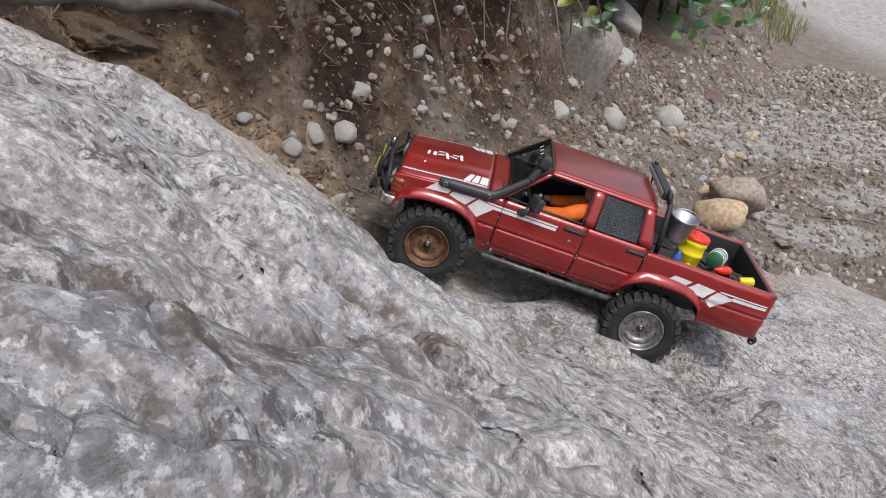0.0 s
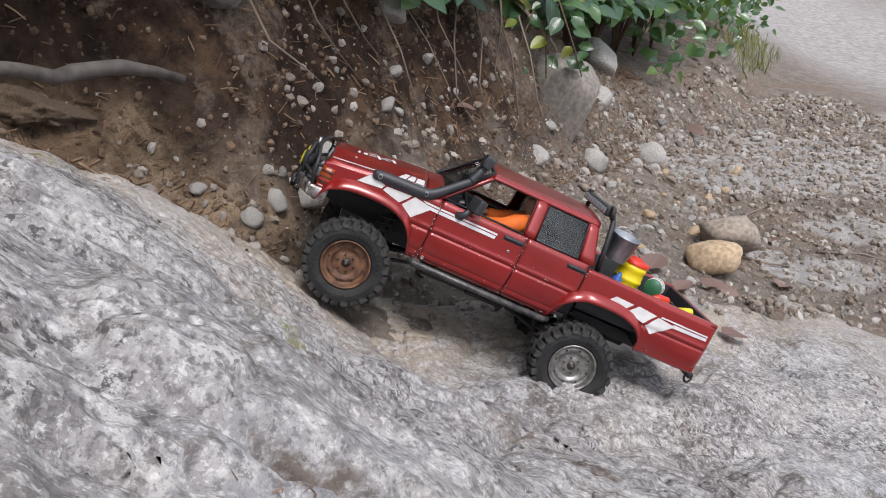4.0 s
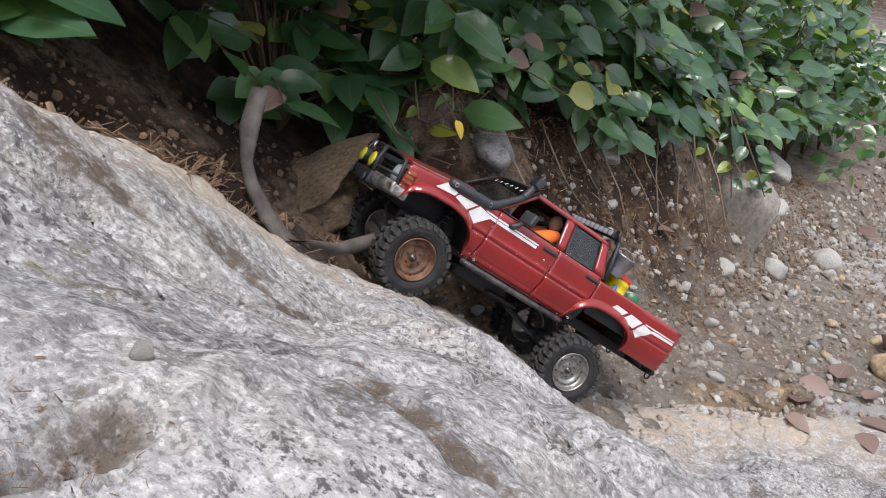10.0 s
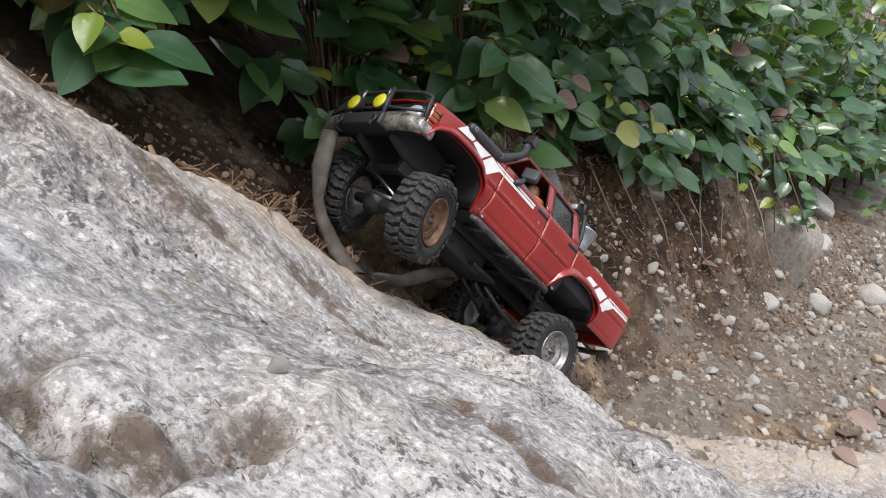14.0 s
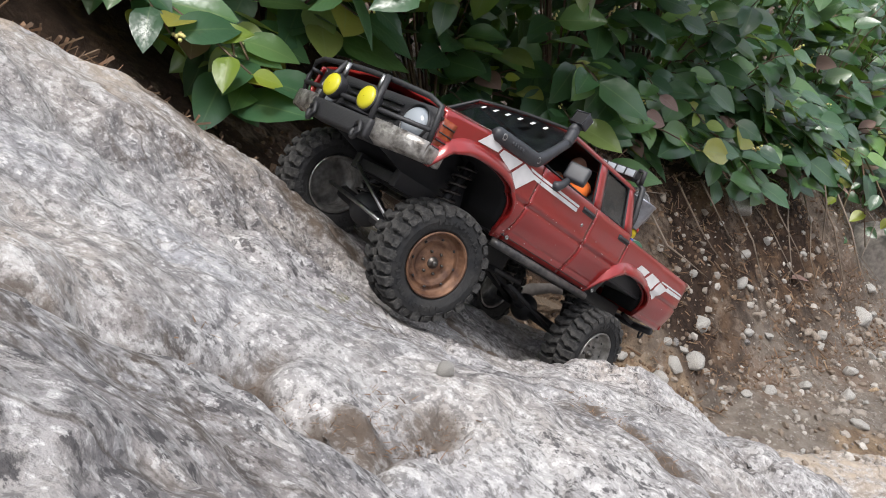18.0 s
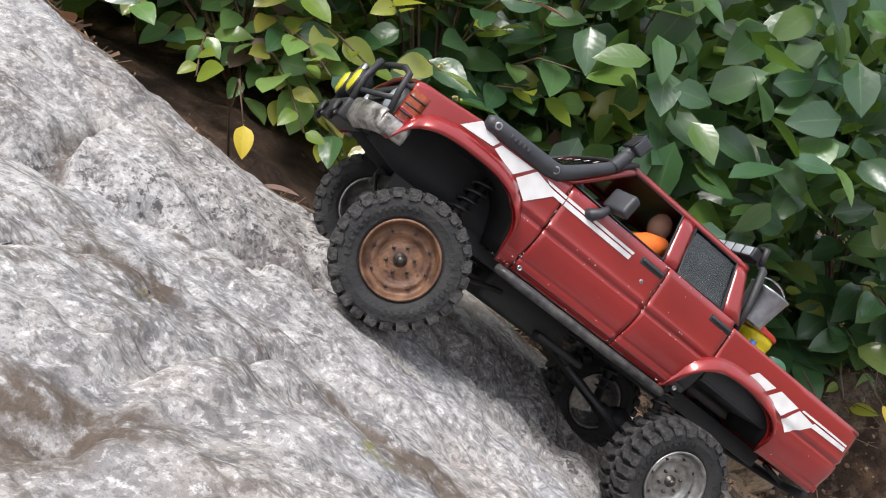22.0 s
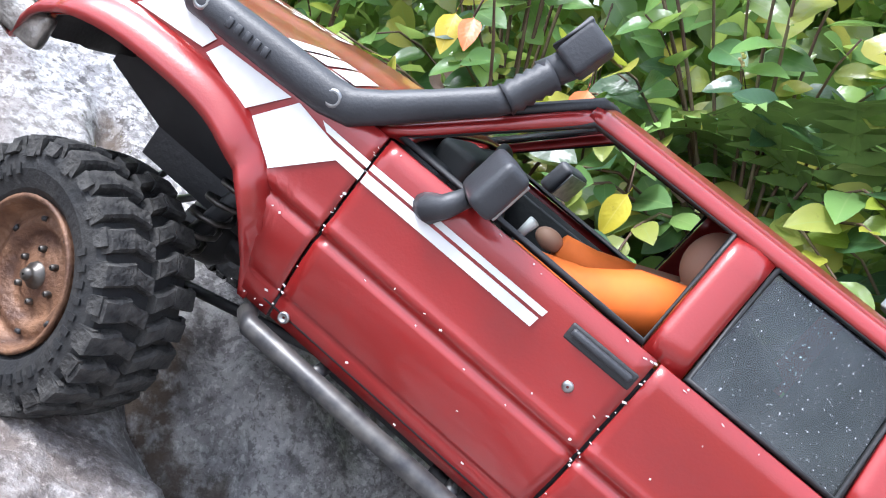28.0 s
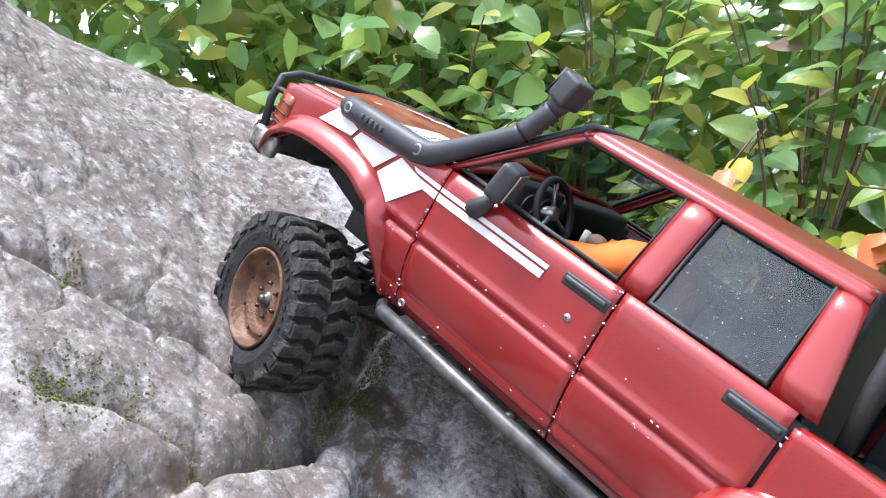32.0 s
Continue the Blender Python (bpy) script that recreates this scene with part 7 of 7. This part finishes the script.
# the grey root that hangs from the bank and lies along its foot
bm = bmesh.new()
twig(bm, [(-0.500, 0.815, 0.778), (-0.510, 0.790, 0.738), (-0.516, 0.772, 0.705), (-0.514, 0.768, 0.675), (-0.500, 0.768, 0.636), (-0.478, 0.772, 0.603), (-0.455, 0.795, 0.580), (-0.438, 0.83, 0.560), (-0.420, 0.860, 0.552), (-0.400, 0.89, 0.548), (-0.383, 0.920, 0.541), (-0.363, 0.955, 0.525), (-0.345, 0.99, 0.518), (-0.320, 1.04, 0.508), (-0.300, 1.08, 0.488), (-0.280, 1.12, 0.470)], 0.0092, 0.0075, 10)
for v in bm.verts:
    v.co += Vector((0, 0, 0.5)) * 0.016 * noise.noise(v.co * 22) + Vector((1, 0.5, 0)) * 0.013 * noise.noise(v.co * 30 + Vector((9, 0, 0)))
tagged(new("root", mesh(bm, "root", M_ROOT)), "thick weathered grey root along the foot of the bank", "root")
_r = random.Random(9)
ROOTLETS = [[(-0.42, 1.12, 0.72), (-0.40, 1.08, 0.66), (-0.36, 1.07, 0.62), (-0.31, 1.10, 0.60)], [(-0.05, 1.62, 0.47), (-0.03, 1.58, 0.38), (0.02, 1.60, 0.28), (0.05, 1.66, 0.20)], [(0.10, 1.88, 0.42), (0.11, 1.82, 0.33), (0.09, 1.76, 0.24), (0.13, 1.74, 0.16)], [(0.22, 2.05, 0.32), (0.25, 1.99, 0.24), (0.24, 1.95, 0.15), (0.27, 1.90, 0.05)], [(-0.22, 1.36, 0.56), (-0.20, 1.31, 0.48), (-0.16, 1.33, 0.42), (-0.13, 1.36, 0.36)]]
for _line in ROOTLETS:
    for _c in range(3):
        bm = bmesh.new()
        twig(bm, [Vector(p) + Vector((_c * 0.05 + _r.uniform(-0.02, 0.02), _c * 0.07 + _r.uniform(-0.02, 0.02), _r.uniform(-0.015, 0.015))) for p in _line], _r.uniform(0.0015, 0.0032), 0.0008, 5)
        tagged(new("rootlet", mesh(bm, "rootlet", M_BARK)), "thin brown root hanging from the earth bank", "root", "rootlets in the bank")
# a dry stick along the rim of the rock
bm = bmesh.new()
_pts = [(-0.98, 0.16), (-0.90, 0.20), (-0.82, 0.26), (-0.74, 0.33)]
twig(bm, [(x, y, settle(x, y) + 0.005) for x, y in _pts], 0.0035, 0.002, 6)
tagged(new("stick", mesh(bm, "stick", M_BARK)), "thin dry stick lying along the rim of the rock", "stick")
for _x, _y, _a, _l in ((0.80, 1.78, 10, 0.16), (0.72, 2.35, -60, 0.14), (0.95, 2.2, 40, 0.20), (0.55, 1.55, 70, 0.10), (0.40, 1.42, 20, 0.12), (1.1, 1.9, -20, 0.18)):
    bm = bmesh.new()
    _c, _s2 = math.cos(radians(_a)), math.sin(radians(_a))
    twig(bm, [(_x + u * _l * _c, _y + u * _l * _s2, settle(_x + u * _l * _c, _y + u * _l * _s2) + 0.004) for u in (-0.5, -0.2, 0.1, 0.5)], 0.004, 0.0018, 6)
    tagged(new("twig", mesh(bm, "twig", M_BARK)), "dry brown twig lying on the gravel", "twig", "twigs on the gravel")
# fallen leaves
FALLEN = [(0.30, 1.28), (0.36, 1.33), (0.42, 1.30), (0.47, 1.40), (0.34, 1.42), (0.54, 1.48), (0.60, 1.53), (0.26, 1.22), (0.50, 1.25), (0.44, 1.48), (0.77, 1.61), (0.40, 1.22), (0.92, 1.95), (-0.92, 0.20), (-0.98, 0.14), (-0.86, 0.27), (-0.78, 0.36), (-0.70, 0.46), (1.06, 3.15), (0.09, 1.76), (-0.62, 0.58)]
for _i, (_x, _y) in enumerate(FALLEN):
    ob = tagged(new("dead_leaf", DEAD[_i % 3]), "curled brown dead leaf lying on the ground", "leaf", "fallen leaves")
    ob.matrix_basis = aim((_x, _y, settle(_x, _y) + 0.012), (_r.uniform(-1, 1), _r.uniform(-1, 1), _r.uniform(-0.25, 0.1)), (_r.uniform(-0.3, 0.3), _r.uniform(-0.3, 0.3), 1), _r.uniform(0.6, 1.15))
# coloured leaves and a fern among the shrubs behind the crest
for _x, _y, _z, _m, _n, _lab, _sz in ((-1.125, 0.287, 1.516, M_REDLEAF, "orange_leaf", "bright orange autumn leaf on a twig", 0.75), (-0.99, 0.068, 1.497, M_REDLEAF, "orange_leaf", "bright orange autumn leaf on a twig", 0.45), (-1.222, 0.367, 1.627, M_YELLOWLEAF, "yellow_leaf", "yellow autumn leaf on a twig", 0.95), (-1.05, 0.30, 1.40, M_YELLOWLEAF, "yellow_leaf", "yellow autumn leaf on a twig", 0.7), (-1.30, 0.20, 1.62, M_YELLOWLEAF, "yellow_leaf", "yellow autumn leaf on a twig", 0.8), (-1.38, -0.1, 1.60, M_REDLEAF, "orange_leaf", "bright orange autumn leaf on a twig", 0.6), (-1.6, -0.2, 1.65, M_YELLOWLEAF, "yellow_leaf", "yellow autumn leaf on a twig", 0.9), (-1.75, -0.6, 1.62, M_YELLOWLEAF, "yellow_leaf", "yellow autumn leaf on a twig", 0.9), (-0.84, 0.24, 1.17, M_YELLOWLEAF, "yellow_leaf", "yellow leaf on a low twig", 0.5), (-0.30, 1.12, 0.66, M_YELLOWLEAF, "yellow_leaf", "yellow leaf on a low twig", 0.45)):
    ob = tagged(new(_n, leaf_mesh(_n, 0.075, 0.045, 0.25, 0.15, _m)), _lab, "leaf")
    ob.matrix_basis = aim((_x, _y, _z), (_r.uniform(-0.4, 0.4), -0.3, -0.9), (0.8, -0.5, 0.4), _sz)
    bm = bmesh.new()
    twig(bm, [(0, 0, 0), (-0.03, 0.03, 0.05), (-0.09, 0.07, 0.02), (-0.16, 0.12, -0.10)], 0.0012, 0.002, 5)
    ob2 = new("twig", mesh(bm, "twig", M_STEM))
    ob2.parent = ob
    ob2.matrix_basis = ob.matrix_basis.to_3x3().inverted().to_4x4()


def fern(x, y, z, lean, size, label):
    base = tagged(new("fern"), label, "fern")
    base.matrix_basis = pose(x, y, z)
    r = random.Random(17)
    for k in range(5):
        a = lean + (k - 2) * 38
        bm = bmesh.new()
        pts = []
        for i in range(15):
            u = i / 14
            pts.append(Vector((math.cos(radians(a)) * u * 0.7, math.sin(radians(a)) * u * 0.7, u * (1.15 - 0.75 * u))) * size)
        twig(bm, pts, 0.0016, 0.0006, 4)
        side = Vector((-math.sin(radians(a)), math.cos(radians(a)), 0))
        for i in range(2, 15):
            w = size * 0.26 * math.sin(math.pi * min(1, (i + 1.5) / 16)) ** 0.8
            d = (pts[i] - pts[i - 1]).normalized()
            for s in (-1, 1):
                q = pts[i]
                e = q + side * s * w + d * w * 0.45 - Vector((0, 0, 0.12 * w))
                h = d * size * 0.022
                m0 = q.lerp(e, 0.5) + Vector((0, 0, 0.02 * size))
                vs = [bm.verts.new(c) for c in (q - h, m0 - h * 1.3, e, m0 + h * 1.3, q + h)]
                bm.faces.new(vs)
        part("frond", bm, M_FERN, base, smooth=False)
    return base


fern(-1.02, 0.60, 1.34, -75, 0.36, "light green fern with feathery fronds among shrubs")


def grass_at(r):
    x = r.uniform(1.7, 2.3)
    y = 4.3 + (x - 1.7) * 1.5 + r.uniform(-0.15, 0.35)
    size = r.uniform(0.06, 0.14)
    return pose(x, y, settle(x, y) + 0.3 * size, r.uniform(-25, 25), -90 + r.uniform(-35, 35), r.uniform(0, 360)) @ Matrix.Diagonal((size, size * 0.5, size * 0.5, 1))


bits("grass", 260, grass_at, SLIVERS[:2], island_mat("grass", [(0.16, 0.20, 0.04), (0.25, 0.26, 0.07), (0.10, 0.15, 0.03)]), "tuft of yellow-green grass beside the path", "grass", 36)
TRUCK_ROWS = [
    (0, pose(0.1419, 1.0332, 0.1089, 6.79, -17.48, 171.98)),
    (0.5, pose(0.1427, 1.0371, 0.1129, 4.91, -17.83, 172.75)),
    (1, pose(0.1400, 1.0319, 0.1191, 3.40, -18.46, 173.50)),
    (1.5, pose(0.1387, 1.0322, 0.1151, 4.83, -18.62, 174.03)),
    (2, pose(0.1382, 1.0356, 0.1095, 6.21, -18.46, 173.84)),
    (2.5, pose(0.1396, 1.0334, 0.1081, 7.28, -17.91, 173.19)),
    (4.5, pose(0.0407, 1.0800, 0.1742, 16.25, -28.40, 173.59)),
    (5, pose(0.0345, 1.0802, 0.1798, 12.93, -28.81, 175.15)),
    (5.5, pose(-0.0007, 1.0779, 0.2015, 9.38, -29.60, 177.05)),
    (6, pose(-0.0233, 1.0768, 0.2199, 7.97, -32.53, 178.11)),
    (6.5, pose(-0.0677, 1.0738, 0.2461, 6.32, -37.32, -179.38)),
    (7, pose(-0.1045, 1.0576, 0.2661, 5.49, -41.16, -175.60)),
    (7.5, pose(-0.1410, 1.0593, 0.2877, 5.95, -43.08, -170.99)),
    (8, pose(-0.1792, 1.0568, 0.3134, 7.60, -43.86, -167.14)),
    (8.5, pose(-0.2032, 1.0538, 0.3290, 8.44, -43.84, -165.10)),
    (9, pose(-0.2250, 1.0529, 0.3463, 8.97, -42.06, -164.02)),
    (9.5, pose(-0.2435, 1.0179, 0.3701, 7.66, -41.50, -161.26)),
    (10, pose(-0.2733, 0.9983, 0.4041, 6.22, -41.28, -157.24)),
    (10.5, pose(-0.2924, 0.9703, 0.4308, 4.99, -40.27, -152.42)),
    (11, pose(-0.3272, 0.9257, 0.4683, 4.85, -39.02, -146.99)),
    (11.5, pose(-0.3433, 0.9055, 0.5112, 6.81, -46.18, -142.50)),
    (12, pose(-0.3453, 0.8895, 0.5298, 9.22, -50.26, -140.34)),
    (12.5, pose(-0.3473, 0.8816, 0.5408, 9.58, -52.08, -138.43)),
    (13, pose(-0.3460, 0.8689, 0.5428, 8.46, -51.39, -136.59)),
    (13.5, pose(-0.3496, 0.8596, 0.5480, 6.39, -50.93, -133.96)),
    (14, pose(-0.3638, 0.8741, 0.5501, 7.29, -49.55, -131.78)),
    (14.5, pose(-0.3657, 0.8577, 0.5508, 9.00, -48.01, -129.91)),
    (16.5, pose(-0.3792, 0.7162, 0.6173, -2.47, -41.33, -115.94)),
    (17, pose(-0.3929, 0.6861, 0.6236, -5.47, -35.88, -113.95)),
    (17.5, pose(-0.4018, 0.6473, 0.6554, -9.73, -35.63, -114.01)),
    (18, pose(-0.4135, 0.5779, 0.6898, -16.45, -36.81, -115.82)),
    (18.5, pose(-0.4290, 0.5190, 0.7217, -18.06, -39.43, -119.81)),
    (19, pose(-0.4436, 0.4929, 0.7496, -13.94, -41.66, -124.69)),
    (19.5, pose(-0.4681, 0.4587, 0.7843, -12.43, -40.92, -124.64)),
    (20, pose(-0.4897, 0.4126, 0.8197, -13.15, -41.27, -122.84)),
    (20.5, pose(-0.5117, 0.3754, 0.8570, -13.35, -42.76, -121.13)),
    (21, pose(-0.5291, 0.3272, 0.8933, -9.92, -43.20, -123.43)),
    (21.5, pose(-0.5415, 0.2954, 0.9182, -6.46, -41.73, -127.60)),
    (22, pose(-0.5535, 0.2741, 0.9414, -5.42, -40.57, -128.97)),
    (22.5, pose(-0.5719, 0.2520, 0.9663, -5.47, -38.93, -128.34)),
    (23, pose(-0.5872, 0.2223, 0.9926, -6.93, -38.55, -126.42)),
    (23.5, pose(-0.5995, 0.1906, 1.0140, -8.50, -37.43, -123.84)),
    (24, pose(-0.6110, 0.1634, 1.0357, -10.94, -36.30, -122.02)),
    (24.5, pose(-0.6270, 0.1425, 1.0606, -11.00, -34.47, -121.50)),
    (25, pose(-0.6511, 0.1032, 1.0948, -11.77, -32.87, -122.51)),
    (25.5, pose(-0.6833, 0.0419, 1.1161, -13.47, -30.34, -125.16)),
    (27.5, pose(-0.7749, -0.0701, 1.1893, -9.94, -32.08, -125.49)),
    (28, pose(-0.7486, -0.0352, 1.1780, -12.16, -31.92, -124.42)),
    (28.5, pose(-0.7552, -0.0073, 1.1593, -14.07, -30.21, -121.59)),
    (29, pose(-0.7134, -0.0059, 1.1760, -16.31, -29.62, -120.04)),
    (29.5, pose(-0.7229, -0.0150, 1.1830, -14.95, -27.93, -120.59)),
    (30, pose(-0.7251, -0.0330, 1.1873, -15.73, -27.53, -120.89)),
    (30.5, pose(-0.7254, -0.0332, 1.1892, -16.10, -27.74, -121.83)),
    (31, pose(-0.7489, -0.0453, 1.1959, -15.70, -26.63, -123.79)),
    (31.5, pose(-0.7743, -0.0507, 1.2146, -13.39, -26.23, -124.75)),
    (32, pose(-0.8107, -0.0669, 1.2393, -9.73, -25.44, -126.25)),
]

# the wheels' droop, steering and roll over the ground: (seconds, value)
LEFT_FRONT_Z = [(0, 0.031), (2.5, 0.031), (4.5, 0.0), (6.0, 0.009), (7.0, 0.015), (8.0, 0.005), (9.0, 0.004), (10.0, 0.009), (11.5, -0.005), (13.0, -0.010), (16.5, -0.007), (18.0, -0.004), (20.0, 0.0), (25.0, 0.0), (32.0, -0.004)]
RIGHT_FRONT_Z = [(0, 0.020), (2.5, 0.020), (5.0, 0.010), (9.0, 0.014), (13.0, 0.020), (16.5, 0.018), (20.0, 0.018), (24.0, 0.028), (25.5, 0.026), (32.0, 0.020)]
LEFT_REAR_Z = [(0, 0.016), (2.5, 0.016), (4.5, -0.005), (5.5, 0.002), (7.0, 0.0), (8.0, -0.007), (10.0, -0.017), (12.5, -0.028), (14.5, -0.027), (16.5, -0.018), (19.0, -0.015), (20.5, -0.005), (22.0, -0.017), (25.0, -0.016), (32.0, -0.014)]
RIGHT_REAR_Z = [(0, 0.010), (2.5, 0.010), (5.0, 0.004), (9.0, 0.0), (13.0, 0.004), (19.0, 0.002), (25.0, 0.002), (32.0, 0.002)]
STEER = [(0, 0), (4.5, 2), (8.0, 6), (9.5, 4), (11.0, 10), (12.0, 25), (14.0, 24), (16.5, 6), (17.5, -12), (19.0, -18), (21.0, -16), (23.0, -12), (25.0, -8), (25.5, -3), (27.5, -18), (30.0, -18), (31.0, -25), (32.0, -12)]


def at(table, t):
    return float(np.interp(t, [a for a, _ in table], [b for _, b in table]))


def motions():
    walk(truck, TRUCK_ROWS)
    times = np.arange(0, 32.01, 0.25)
    stamps = [t for t, _ in TRUCK_ROWS]
    gone = np.r_[0, np.cumsum([(b.translation - a.translation).length for (_, a), (_, b) in zip(TRUCK_ROWS, TRUCK_ROWS[1:])])]
    for key, x, s, table in (("fl", FX, 1, LEFT_FRONT_Z), ("fr", FX, -1, RIGHT_FRONT_Z), ("rl", RX, 1, LEFT_REAR_Z), ("rr", RX, -1, RIGHT_REAR_Z)):
        rows = []
        for t in times:
            roll = math.degrees(float(np.interp(t, stamps, gone)) / TYRE_R)
            turn = pose(0, 0, 0, 0, 0, at(STEER, t) if key[0] == "f" else 0) @ pose(0, 0, 0, 0, roll)
            rows.append((float(t), pose(x, s * HUB_Y, at(table, t)) @ turn))
        walk(wheels[key], rows)
    for ob, x, a, b in ((front_axle, FX, LEFT_FRONT_Z, RIGHT_FRONT_Z), (rear_axle, RX, LEFT_REAR_Z, RIGHT_REAR_Z)):
        rows = []
        for t in times:
            zl, zr = at(a, t), at(b, t)
            rows.append((float(t), pose(x, 0, (zl + zr) / 2, math.degrees(math.atan2(zl - zr, 2 * HUB_Y)))))
        walk(ob, rows)


motions()
